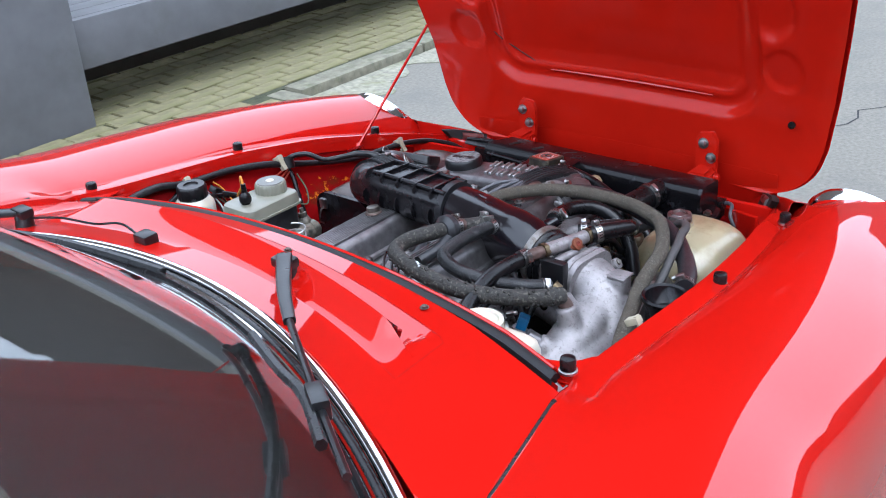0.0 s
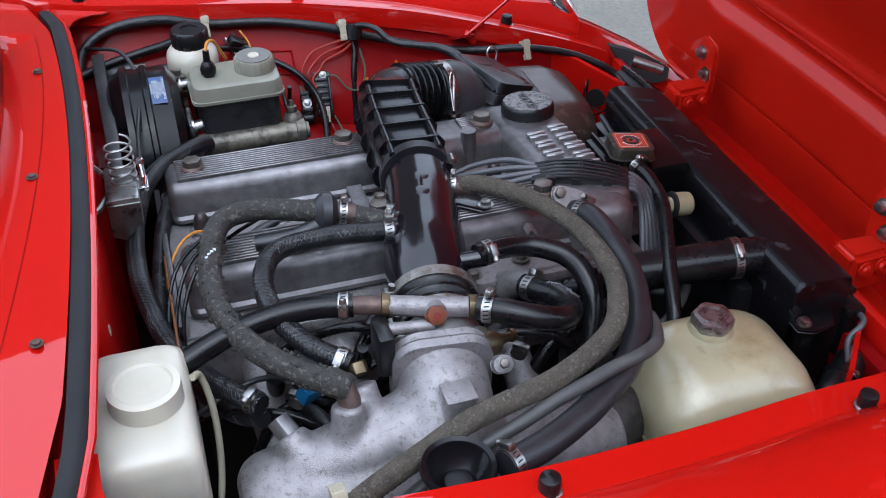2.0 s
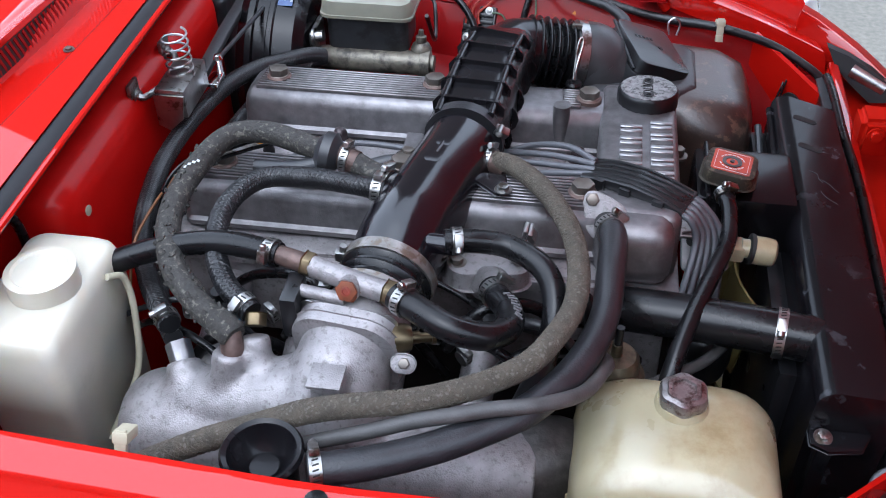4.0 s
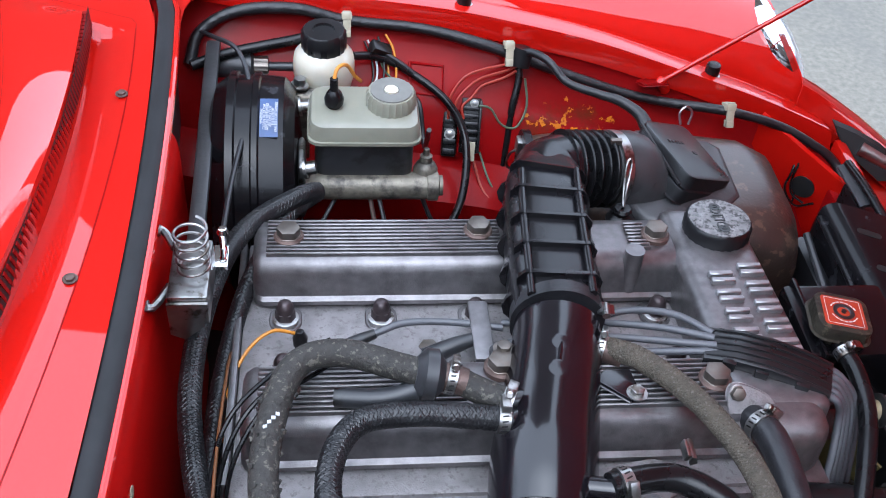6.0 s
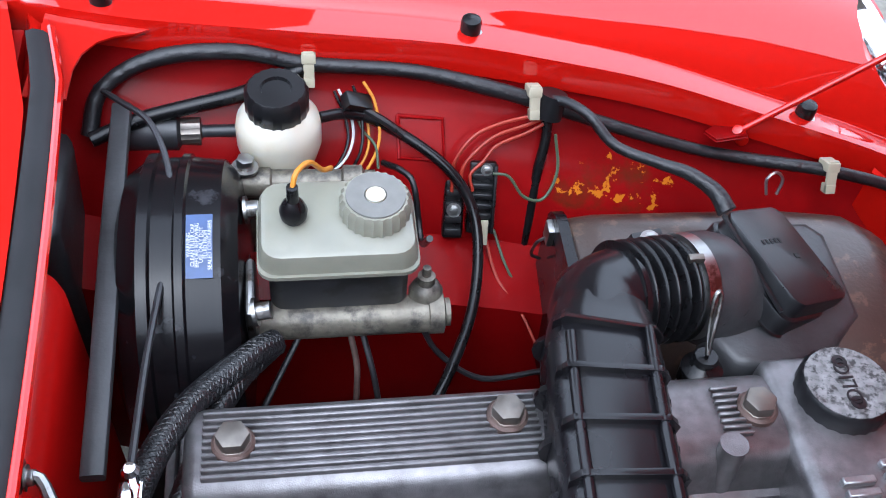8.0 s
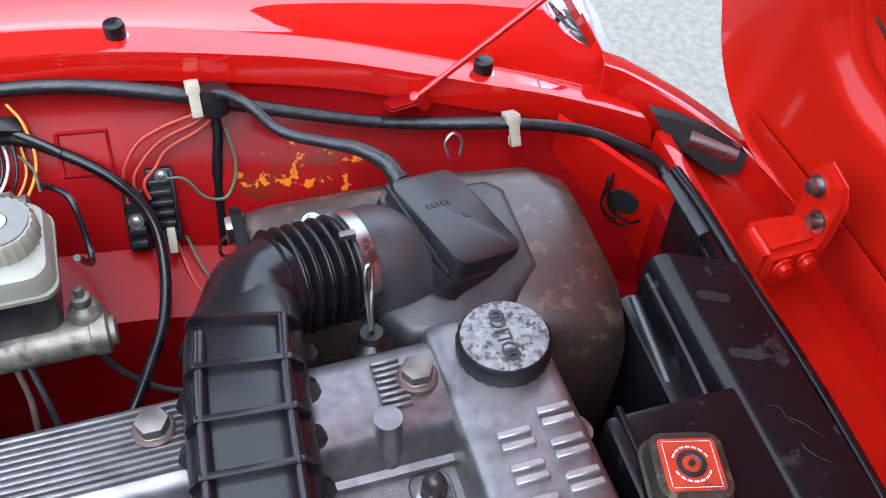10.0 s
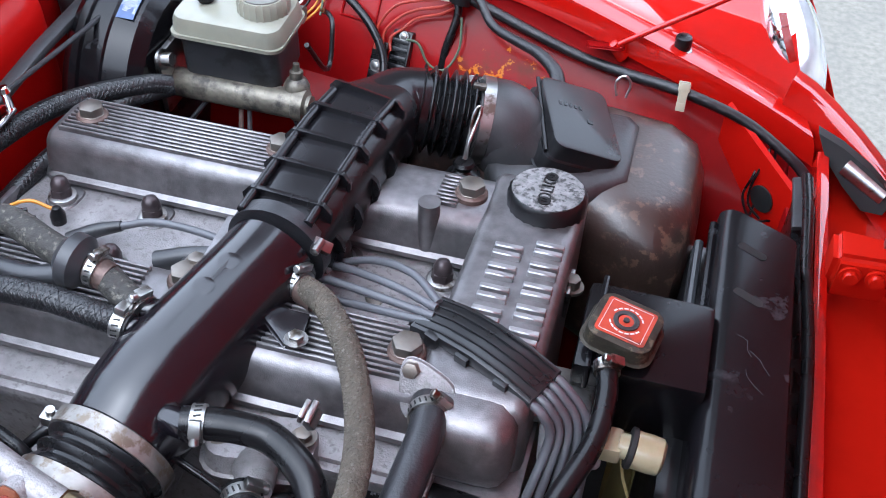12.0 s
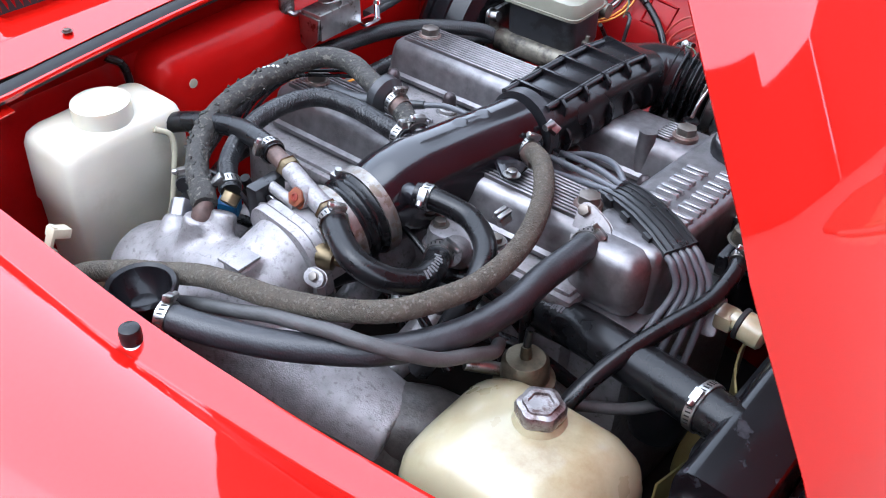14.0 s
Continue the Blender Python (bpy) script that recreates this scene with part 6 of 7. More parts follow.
for k in range(5):
    y = -0.016 + 0.008 * k
    a = CM @ Vector((0.056, y, -0.003))
    e = Vector((0.300 + 0.012 * k, -0.168 + 0.010 * k, 0.655))
    t = thing("ignition_lead", a, "grey silicone ignition lead hanging to the distributor", "ignition lead", "ignition leads")
    part("lead", tube([a, a + cu * 0.012 + Vector((0, 0, -0.005)), Vector((0.319 + 0.006 * k, -0.111 + 0.006 * k, 0.733)), Vector((0.312 + 0.009 * k, -0.138 + 0.008 * k, 0.70)), e], 0.0038, 10, 6), CABLE_GREY, t)
pl2 = thing("ignition_lead", (-0.14, 0.0, 0.70), "grey ignition lead with a long plug boot", "ignition lead", "ignition leads")
part("lead", tube([(-0.105, 0.014, 0.719), (-0.075, 0.023, 0.724), (-0.03, 0.022, 0.725), (0.02, 0.012, 0.727)], 0.0037, 10, 6), CABLE_GREY, pl2)
part("boot", tube([(-0.150, -0.006, 0.706), (-0.128, 0.006, 0.714), (-0.105, 0.014, 0.719)], [0.0085, 0.007, 0.005], 14, 4), PLASTIC_GREY, pl2, "dark grey rubber boot")
pl3 = thing("ignition_lead", (-0.04, -0.02, 0.70), "dark grey plug boot held by a steel strap", "ignition lead", "ignition leads")
part("boot", tube([(-0.058, -0.012, 0.712), (-0.03, -0.004, 0.72), (0.0, 0.004, 0.725)], [0.010, 0.0085, 0.006], 14, 4), PLASTIC_GREY, pl3)
part("strap", box(-0.012, 0.008, -0.030, 0.045, 0.722, 0.727, 0.002, pose(0, 0, 0.004)), ALU, pl3, "aluminium strap")
ow = thing("sensor_wire", (-0.155, 0.02, 0.70), "orange wire curling from a black sensor plug", "wire", "loose wires")
part("wire", tube([(-0.182, 0.022, 0.712), (-0.205, 0.018, 0.72), (-0.228, 0.0, 0.712), (-0.245, -0.03, 0.69), (-0.25, -0.06, 0.65)], 0.0018, 8, 6), WIRE_YELLOW, ow)
part("plug", lathe([(0.007, 0), (0.0075, 0.012), (0.004, 0.02), (0, 0.021)], (-0.178, 0.02, 0.695), EZ, 14), RUBBER, ow)
for k in range(3):
    t = thing("black_wire", (-0.2, -0.1, 0.78), "thin black wire draped over the cam cover", "wire", "loose wires")
    part("wire", tube([(-0.125 - 0.012 * k, -0.055 + 0.006 * k, 0.779), (-0.165 - 0.01 * k, -0.085 + 0.008 * k, 0.781), (-0.205 - 0.012 * k, -0.115, 0.775), (-0.232 - 0.008 * k, -0.15, 0.74), (-0.24 - 0.006 * k, -0.19, 0.69)], 0.0022, 8, 6), RUBBER, t)

# ---- brake booster, cylinders and reservoirs ----
boo = thing("brake_booster", (-0.23, 0.3, 0.53), "black round brake servo with a blue label", "brake servo")
bc = Vector((-0.19, 0.305, 0.662))
part("servo_shell", lathe([(0.04, -0.105), (0.09, -0.096), (0.116, -0.086), (0.125, -0.073), (0.131, -0.070), (0.131, -0.062), (0.127, -0.060), (0.127, -0.044), (0.130, -0.042), (0.130, -0.036), (0.127, -0.034), (0.124, -0.008), (0.11, 0.004), (0.06, 0.010), (0, 0.010)], bc, (1, 0, 0), 56), BLACK_PAINT, boo, angle=30)
lab = grid(lambda a, x: Vector((x, bc.y + 0.1272 * math.sin(radians(a)), bc.z + 0.1272 * math.cos(radians(a)))), [-27 + 3 * k for k in range(9)], [-0.2235, -0.219, -0.2115, -0.2035])
lb = part("label", lab, BLUE_LABEL, boo, "small blue printed label")
for k, words in enumerate(("WARNING", "CLEAN FILLER CAP", "BEFORE REMOVING", "USE ONLY DOT", "FLUID FROM", "SEALED CONTAINERS")):
    t = lettering(words, Matrix(), 0.0042, LABEL_WHITE, lb, 0.0001)
    for v in t.data.vertices:
        a = radians(-15) + v.co.x / 0.1272
        x = -0.2215 + 0.0032 * k - v.co.y
        v.co = Vector((x, bc.y + (0.1276 + v.co.z) * math.sin(a), bc.z + (0.1276 + v.co.z) * math.cos(a)))
hexbolt("servo_stud", (-0.182, 0.33, 0.755), (1, 0, 0.1), boo, 0.008, 0.012, STEEL)
GRIMY = material("grimy_zinc", (0.16, 0.145, 0.115), 0.45, metal=0.5, vary=0.4, scale=60, stain=(0.05, 0.045, 0.04), stain_amount=0.4, stain_scale=45, stain_edge=0.15, bump=0.3)
cyl = thing("master_cylinder", (-0.1, 0.262, 0.66), "dirty cast brake master cylinder", "master cylinder")
part("cylinder", lathe([(0.015, 0.0), (0.0165, 0.004), (0.0165, 0.145), (0.018, 0.146), (0.018, 0.158), (0.012, 0.160), (0.012, 0.164), (0, 0.164)], (-0.180, 0.262, 0.693), (1, 0, 0), 24), GRIMY, cyl)
part("flange", box(-0.183, -0.174, 0.235, 0.292, 0.665, 0.742, 0.006), STEEL, cyl, "zinc mounting flange")
part("outlet", joined(lathe([(0.014, -0.012), (0.0145, 0.010), (0.011, 0.017), (0.0075, 0.019), (0.0075, 0.027), (0.004, 0.028), (0.0035, 0.036), (0, 0.037)], (-0.036, 0.272, 0.700), (0.0, 0.15, 1), 18)), GRIMY, cyl)
hexbolt("banjo_bolt", (-0.176, 0.242, 0.735), (1, 0, 0.2), cyl, 0.008, 0.014, STEEL)
res = thing("brake_fluid_reservoir", (-0.11, 0.295, 0.69), "translucent grey brake fluid reservoir with round cap", "fluid reservoir")
cx, cy = -0.108, 0.298
part("lower_half", loft([[(cx + p * a, cy + q * a, z) for p, q in rrect(0.112, 0.074, 0.012)] for z, a in ((0.704, 0.96), (0.710, 1.0), (0.757, 1.0))]), PLASTIC_GREY, res, "dark fluid-filled lower half")
part("seam", loft([[(cx + p, cy + q, z) for p, q in rrect(0.128, 0.087, 0.014)] for z in (0.757, 0.761)]), RES_PLASTIC, res)
part("upper_half", loft([[(cx + p * a, cy + q * a, z) for p, q in rrect(0.126, 0.082, 0.016)] for z, a in ((0.761, 1.0), (0.773, 0.98), (0.779, 0.94), (0.781, 0.86))]), RES_PLASTIC, res)
CAP_DISC = material("frosted_cap_disc", (0.15, 0.148, 0.135), 0.4, vary=0.15, scale=60)
cp = part("cap", lathe([(0.025, 0.776), (0.0285, 0.780), (0.0285, 0.795), (0.026, 0.799), (0.024, 0.799)], (-0.078, 0.302, 0), (0, 0, 1), 48, 24, 0.05), RES_PLASTIC, res, "scalloped round cap")
part("cap_disc", lathe([(0.024, 0.797), (0.0235, 0.8005), (0.009, 0.8005), (0.0085, 0.799), (0, 0.799)], (-0.078, 0.302, 0), (0, 0, 1), 28), CAP_DISC, cp)
part("cap_centre", lathe([(0.0082, 0.797), (0.0078, 0.8012), (0.004, 0.8022), (0, 0.8024)], (-0.078, 0.302, 0), (0, 0, 1), 24), WHITE_PLASTIC, cp, "pale worn centre")
sn = part("level_sensor", lathe([(0.008, 0.778), (0.008, 0.784), (0.0105, 0.785), (0.0112, 0.792), (0.0085, 0.799), (0.005, 0.803), (0.0045, 0.818), (0, 0.819)], (-0.142, 0.297, 0), (0, 0, 1), 20), RUBBER, res, "black rubber level sensor")
part("sensor_lead", tube([(-0.142, 0.297, 0.817), (-0.138, 0.305, 0.826), (-0.128, 0.32, 0.82), (-0.118, 0.335, 0.795), (-0.11, 0.36, 0.77)], 0.0022, 8, 5), WIRE_YELLOW, sn)
clu = thing("clutch_fluid_pot", (-0.153, 0.435, 0.69), "round white plastic fluid pot with black cap", "fluid reservoir")
part("pot", lathe([(0.014, 0.696), (0.025, 0.703), (0.034, 0.715), (0.0380, 0.730), (0.0380, 0.748), (0.0365, 0.756), (0.031, 0.763), (0.027, 0.767)], (-0.153, 0.435, 0), (0, 0, 1), 36), WHITE_PLASTIC, clu)
part("cap", lathe([(0.0265, 0.765), (0.028, 0.768), (0.028, 0.788), (0.025, 0.792), (0.014, 0.792), (0.013, 0.789), (0, 0.789)], (-0.153, 0.435, 0), (0, 0, 1), 48, 20, 0.05), PLASTIC, clu, "black ribbed screw cap")
part("stem", lathe([(0.014, 0.60), (0.014, 0.70)], (-0.150, 0.42, 0), (0, 0, 1), 16), PLASTIC_GREY, clu)
cas = thing("clutch_pipe_union", (-0.19, 0.392, 0.70), "dirty cast union block behind the fluid reservoir", "pipe union")
part("barrel", lathe([(0.011, 0), (0.0135, 0.002), (0.0135, 0.030), (0.0115, 0.032), (0.0115, 0.092), (0.015, 0.094), (0.015, 0.110), (0.0105, 0.112), (0.0105, 0.122), (0, 0.123)], (-0.192, 0.390, 0.722), (1, -0.03, 0), 22), GRIMY, cas)
hexbolt("union_nut", (-0.183, 0.392, 0.738), (0.1, 0.1, 1), cas, 0.008, 0.012, STEEL)
part("support", box(-0.186, -0.172, 0.382, 0.400, 0.60, 0.722, 0.003), GRIMY, cas)
for mat_w, pts_w in ((LABEL_WHITE, [(-0.098, 0.474, 0.752), (-0.088, 0.460, 0.735), (-0.086, 0.444, 0.718), (-0.096, 0.426, 0.706), (-0.118, 0.412, 0.700)]), (RUBBER, [(-0.102, 0.472, 0.752), (-0.093, 0.458, 0.734), (-0.091, 0.442, 0.717), (-0.101, 0.424, 0.705), (-0.120, 0.408, 0.698)]), (WIRE_YELLOW, [(-0.079, 0.466, 0.748), (-0.072, 0.452, 0.728), (-0.074, 0.434, 0.708), (-0.092, 0.414, 0.694), (-0.112, 0.402, 0.690)]), (WIRE_GREEN, [(-0.088, 0.47, 0.75), (-0.078, 0.45, 0.726), (-0.066, 0.436, 0.716), (-0.064, 0.42, 0.702)])):
    t = thing("thin_wire", pts_w[0], "thin loose wire looping behind the fluid pot", "wire", "loose wires")
    part("wire", tube(pts_w, 0.0014, 8, 6), mat_w, t)
sol = thing("clutch_master_cylinder", (-0.25, 0.45, 0.7), "black cylinder with knurled steel end behind the servo", "master cylinder")
part("barrel", lathe([(0.015, 0), (0.017, 0.004), (0.017, 0.055), (0.012, 0.058)], (-0.298, 0.452, 0.725), (1, 0, 0), 20), PLASTIC_GREY, sol)
part("knurled_nut", lathe([(0.013, 0.058), (0.013, 0.075), (0.007, 0.076)], (-0.298, 0.452, 0.725), (1, 0, 0), 32, 16, 0.06), BOLT, sol)
part("outlet_rod", lathe([(0.006, 0.075), (0.006, 0.12)], (-0.298, 0.452, 0.725), (1, 0, 0), 12), PLASTIC_GREY, sol)
brk = thing("spring_bracket", (-0.28, 0.02, 0.74), "zinc throttle bracket with an upright coil spring", "bracket")
part("bracket_box", box(-0.293, -0.257, -0.010, 0.064, 0.764, 0.800, 0.003), STEEL, brk)
part("bracket_skirt", prism([(-0.293, 0.795), (-0.257, 0.795), (-0.262, 0.765), (-0.28, 0.748), (-0.293, 0.755)], -0.001, 0.002, Matrix.Translation((0, -0.012, 0)) @ Matrix.Rotation(radians(90), 4, "X")), STEEL, brk)
for y in (-0.012, 0.085):
    e = part("ear", joined(tube([(-0.293, y * 0.5 + 0.02, 0.79), (-0.305, y, 0.79), (-0.315, y, 0.795)], 0.004, 8, 3), box(-0.319, -0.314, y - 0.012, y + 0.012, 0.775, 0.81, 0.002)), STEEL, brk)
    hexbolt("ear_bolt", (-0.313, y, 0.792), (1, 0, 0), e, 0.006, 0.005, STEEL)
coil = [(-0.270 + 0.0145 * math.cos(a), 0.022 + 0.0145 * math.sin(a), 0.801 + 0.055 * a / (2 * math.pi * 5.2)) for a in [k * 2 * math.pi * 5.2 / 104 for k in range(105)]]
part("coil_spring", tube(coil, 0.0014, 8, 1, smooth=False), STEEL, brk, "bright coil spring")
part("ball_joint", joined(lathe([(0.004, -0.012), (0.004, 0.004), (0.006, 0.008), (0.004, 0.013), (0, 0.014)], (-0.251, 0.088, 0.778), (0, 0, 1), 14), box(-0.262, -0.246, 0.06, 0.09, 0.762, 0.767, 0.001)), CHROME, brk)
lk = thing("throttle_linkage", (-0.25, 0.2, 0.74), "thin steel linkage rod beside a flat black pedal arm", "linkage")
part("rod", tube([(-0.251, 0.09, 0.785), (-0.248, 0.18, 0.775), (-0.240, 0.27, 0.772), (-0.238, 0.34, 0.78), (-0.255, 0.40, 0.785), (-0.285, 0.44, 0.775), (-0.31, 0.47, 0.765)], 0.0028, 8, 6), RUBBER_GREY, lk)
part("flat_arm", loft([[(x + p, y, z + q) for p, q in rrect(0.017, 0.010, 0.003, 3)] for x, y, z in ((-0.288, 0.455, 0.755), (-0.287, 0.40, 0.756), (-0.284, 0.29, 0.760), (-0.281, 0.19, 0.762), (-0.281, 0.10, 0.755))]), AFM_GREY, lk)

# ---- harness along the wing ----
TAPE = material("loom_tape", (0.008, 0.008, 0.0095), 0.42, vary=0.3, scale=50, bump=0.8, bump_scale=110)
har = thing("wiring_harness", (-0.1, 0.48, 0.75), "taped black wiring harness clipped along the inner wing", "wiring harness")
part("main_loom", tube([(-0.318, 0.44, 0.735), (-0.305, 0.465, 0.765), (-0.26, 0.482, 0.785), (-0.19, 0.488, 0.787), (-0.124, 0.487, 0.772), (-0.03, 0.482, 0.765), (0.05, 0.468, 0.752), (0.10, 0.460, 0.738), (0.16, 0.448, 0.722), (0.24, 0.432, 0.704), (0.30, 0.420, 0.698), (0.37, 0.398, 0.702), (0.44, 0.383, 0.69), (0.49, 0.362, 0.672), (0.516, 0.350, 0.655), (0.522, 0.33, 0.645)], [0.0078, 0.0068, 0.008, 0.0072, 0.0066, 0.0078, 0.007, 0.0064, 0.0058, 0.0066, 0.006, 0.0055, 0.0062, 0.0056], 12, 6), TAPE, har)
part("branch_loom", tube([(-0.13, 0.484, 0.768), (-0.18, 0.468, 0.757), (-0.225, 0.458, 0.752), (-0.27, 0.45, 0.745), (-0.315, 0.43, 0.74)], 0.007, 10, 6), RUBBER, har)
part("meter_loom", tube([(0.088, 0.462, 0.742), (0.108, 0.448, 0.755), (0.128, 0.425, 0.757), (0.150, 0.402, 0.742), (0.185, 0.380, 0.741), (0.21, 0.366, 0.741), (0.232, 0.348, 0.735), (0.240, 0.33, 0.728)], [0.0055, 0.005, 0.005, 0.0055, 0.007, 0.009], 10, 6), TAPE, har, "black taped lead to the flow meter")
part("drop_loom", tube([(0.095, 0.458, 0.735), (0.098, 0.445, 0.715), (0.090, 0.425, 0.68), (0.085, 0.405, 0.63), (0.08, 0.39, 0.58)], 0.005, 10, 6), RUBBER, har)
part("tape_loop", lathe([(0.012, -0.012), (0.0135, -0.012), (0.0135, 0.012), (0.012, 0.012)], (0.100, 0.457, 0.742), (0.2, 0.3, 1), 22), PLASTIC, har, "glossy black tape loop")
for at, rx in (((-0.124, 0.489, 0.770), 12), ((0.083, 0.462, 0.748), 12), ((0.37, 0.396, 0.703), 14), ((-0.14, -0.476, 0.782), 12)):
    t = thing("cable_clip", at, "cream plastic cable clip on the bay edge", "cable clip", "cable clips")
    m = pose(*at, -28, 0, 0) @ Matrix.Scale(0.82, 4)
    part("clip_body", joined(box(-0.006, 0.006, -0.012, -0.007, -0.024, 0.016, 0.001, m), box(-0.008, 0.008, -0.013, 0.012, 0.002, 0.014, 0.002, m), box(-0.006, 0.006, -0.013, 0.0, -0.024, -0.013, 0.001, m)), CREAM, t)
rel = thing("relay_block", (0.03, 0.42, 0.65), "black relay socket screwed to the red inner wing", "relay")
RM = pose(0.036, 0.415, 0.662, -32, 0, -6)
sk = part("socket", joined(box(-0.013, 0.013, -0.005, 0.010, -0.036, 0.036, 0.003, RM), box(-0.036, -0.016, -0.004, 0.008, -0.042, 0.018, 0.003, RM)), RUBBER, rel)
for k in range(6):
    part("socket_rib", box(-0.010, 0.010, -0.0085, -0.004, -0.030 + 0.010 * k, -0.0245 + 0.010 * k, 0.001, RM), PLASTIC, sk)
for k in range(4):
    part("socket_rib", box(-0.034, -0.018, -0.0075, -0.003, -0.038 + 0.013 * k, -0.031 + 0.013 * k, 0.001, RM), PLASTIC, sk)
part("socket_rail", box(0.0105, 0.0135, -0.0105, 0.0, -0.034, 0.034, 0.0008, RM), PLASTIC, sk)
part("tag", box(0.0, 0.008, -0.012, -0.009, -0.045, -0.020, 0.001, RM), CREAM, rel)
hexbolt("socket_screw", RM @ Vector((-0.026, -0.007, -0.012)), RM.to_3x3() @ Vector((0, -1, 0)), rel, 0.005, 0.003, STEEL)
hexbolt("socket_screw", RM @ Vector((0.003, -0.009, 0.030)), RM.to_3x3() @ Vector((0, -1, 0)), rel, 0.004, 0.003, STEEL)
for k in range(3):
    t = thing("red_wire", (0.05, 0.45, 0.7), "orange-red wire looping to the relay", "wire", "loose wires")
    part("wire", tube([(0.094, 0.452 - 0.002 * k, 0.738 - 0.006 * k), (0.078, 0.452 - 0.003 * k, 0.732 - 0.008 * k), (0.05, 0.447 - 0.004 * k, 0.728 - 0.010 * k), (0.025 + 0.006 * k, 0.437 - 0.004 * k, 0.722 - 0.012 * k), (0.008 + 0.008 * k, 0.425 - 0.002 * k, 0.70 - 0.006 * k), (0.006 + 0.010 * k, 0.412, 0.675)], 0.0018, 8, 6), WIRE_RED, t)
for k, (m, p) in enumerate(((WIRE_GREEN, [(0.045, 0.418, 0.692), (0.06, 0.415, 0.69), (0.075, 0.405, 0.672), (0.095, 0.405, 0.668), (0.108, 0.42, 0.69), (0.105, 0.44, 0.72)]),
                            (WIRE_GREEN, [(0.05, 0.40, 0.63), (0.06, 0.37, 0.61), (0.075, 0.35, 0.59), (0.09, 0.33, 0.58)]),
                            (WIRE_RED, [(0.04, 0.40, 0.63), (0.05, 0.36, 0.605), (0.07, 0.33, 0.59), (0.085, 0.30, 0.57)]),
                            (WIRE_YELLOW, [(-0.075, 0.475, 0.76), (-0.065, 0.462, 0.745), (-0.062, 0.44, 0.72), (-0.075, 0.42, 0.70), (-0.10, 0.40, 0.69), (-0.13, 0.38, 0.70)]),
                            (RUBBER, [(-0.085, 0.47, 0.76), (-0.078, 0.455, 0.74), (-0.08, 0.43, 0.715), (-0.1, 0.41, 0.69)]),
                            (RUBBER, [(-0.06, 0.42, 0.71), (-0.045, 0.40, 0.72), (-0.035, 0.385, 0.715), (-0.03, 0.35, 0.68), (-0.032, 0.30, 0.745)]))):
    t = thing("thin_wire", p[0], "thin loose wire against the red inner wing", "wire", "loose wires")
    part("wire", tube(p, 0.0015 if k != 5 else 0.003, 8, 6), m, t)
cn = thing("wire_connector", (-0.075, 0.455, 0.74), "small black plug connector on the loom", "connector")
part("plug", joined(box(-0.014, 0.014, -0.008, 0.008, -0.006, 0.006, 0.002, pose(-0.082, 0.46, 0.748, 20, 30, 20)), tube([(-0.075, 0.457, 0.742), (-0.055, 0.448, 0.733), (-0.04, 0.44, 0.725)], 0.004, 8, 4)), PLASTIC, cn)
for k, (a, b, c, d) in enumerate((((-0.14, 0.262, 0.675), (-0.17, 0.22, 0.64), (-0.20, 0.17, 0.61), (-0.23, 0.10, 0.58)), ((-0.10, 0.262, 0.675), (-0.095, 0.235, 0.64), (-0.11, 0.21, 0.60), (-0.2, 0.17, 0.57)), ((-0.09, 0.262, 0.675), (-0.08, 0.23, 0.64), (-0.075, 0.205, 0.59), (-0.08, 0.19, 0.54)), ((-0.04, 0.265, 0.675), (-0.02, 0.26, 0.63), (0.02, 0.25, 0.60), (0.08, 0.26, 0.59)))):
    t = thing("brake_pipe", a, "bent bare metal brake pipe below the cylinder", "brake pipe", "brake pipes")
    part("pipe", tube([a, b, c, d], 0.0028, 8, 6), RUSTY if k == 1 else RUBBER_GREY, t)
# ---- radiator ----
SCRATCH = material("scuffed_black_paint", (0.03, 0.029, 0.034), 0.55, vary=0.4, scale=200)
rad = thing("radiator", (0.46, 0, 0.36), "black painted radiator with filler box and shroud", "radiator")
part("top_tank", loft([[(x, y - lean * (x - 0.424), z) for x, z in ((0.424, 0.40), (0.424, 0.702), (0.4252, 0.7115), (0.429, 0.718), (0.435, 0.7222), (0.442, 0.7235), (0.488, 0.7208), (0.4945, 0.7188), (0.497, 0.713), (0.498, 0.40))] for y, lean in ((-0.292, 0.0), (-0.288, 0.0), (0.194, 0.36), (0.203, 0.40))]), BLACK_PAINT, rad, "glossy black top rail")
for y in (0.146, 0.088):
    part("rail_slot", prism(rrect(0.028, 0.0085, 0.004), -0.0006, 0.0006, pose(0.456, y, 0.7228, 0, 3.4, -24)), DARK, rad, "dark pressed slot")
rng = random.Random(77)
for y in (0.03, 0.005, 0.045):
    x = 0.450 + rng.uniform(-0.002, 0.016)
    part("scratch", tube([(x + 0.005 * k + rng.uniform(-0.004, 0.004), y - 0.007 * k + rng.uniform(-0.003, 0.003), 0.7237 - 0.0587 * (x + 0.005 * k - 0.442)) for k in range(4)], 0.00025, 5, 2), SCRATCH, rad, "pale scratch")
part("shroud_flange", tube([(0.421, 0.192, 0.705), (0.4215, 0.10, 0.700), (0.422, 0.03, 0.69)], 0.004, 8, 3), BLACK_PAINT, rad)
part("shroud_rib", tube([(0.412, 0.190, 0.68), (0.414, 0.11, 0.66), (0.415, 0.05, 0.64)], 0.0045, 8, 3), PLASTIC_GREY, rad)
part("fan_shroud", box(0.405, 0.429, -0.22, 0.205, 0.38, 0.665, 0.01), PLASTIC, rad, "black fan shroud")
fb = part("filler_box", box(0.322, 0.43, -0.034, 0.062, 0.655, 0.731, 0.006), BLACK_PAINT, rad, "black filler box")
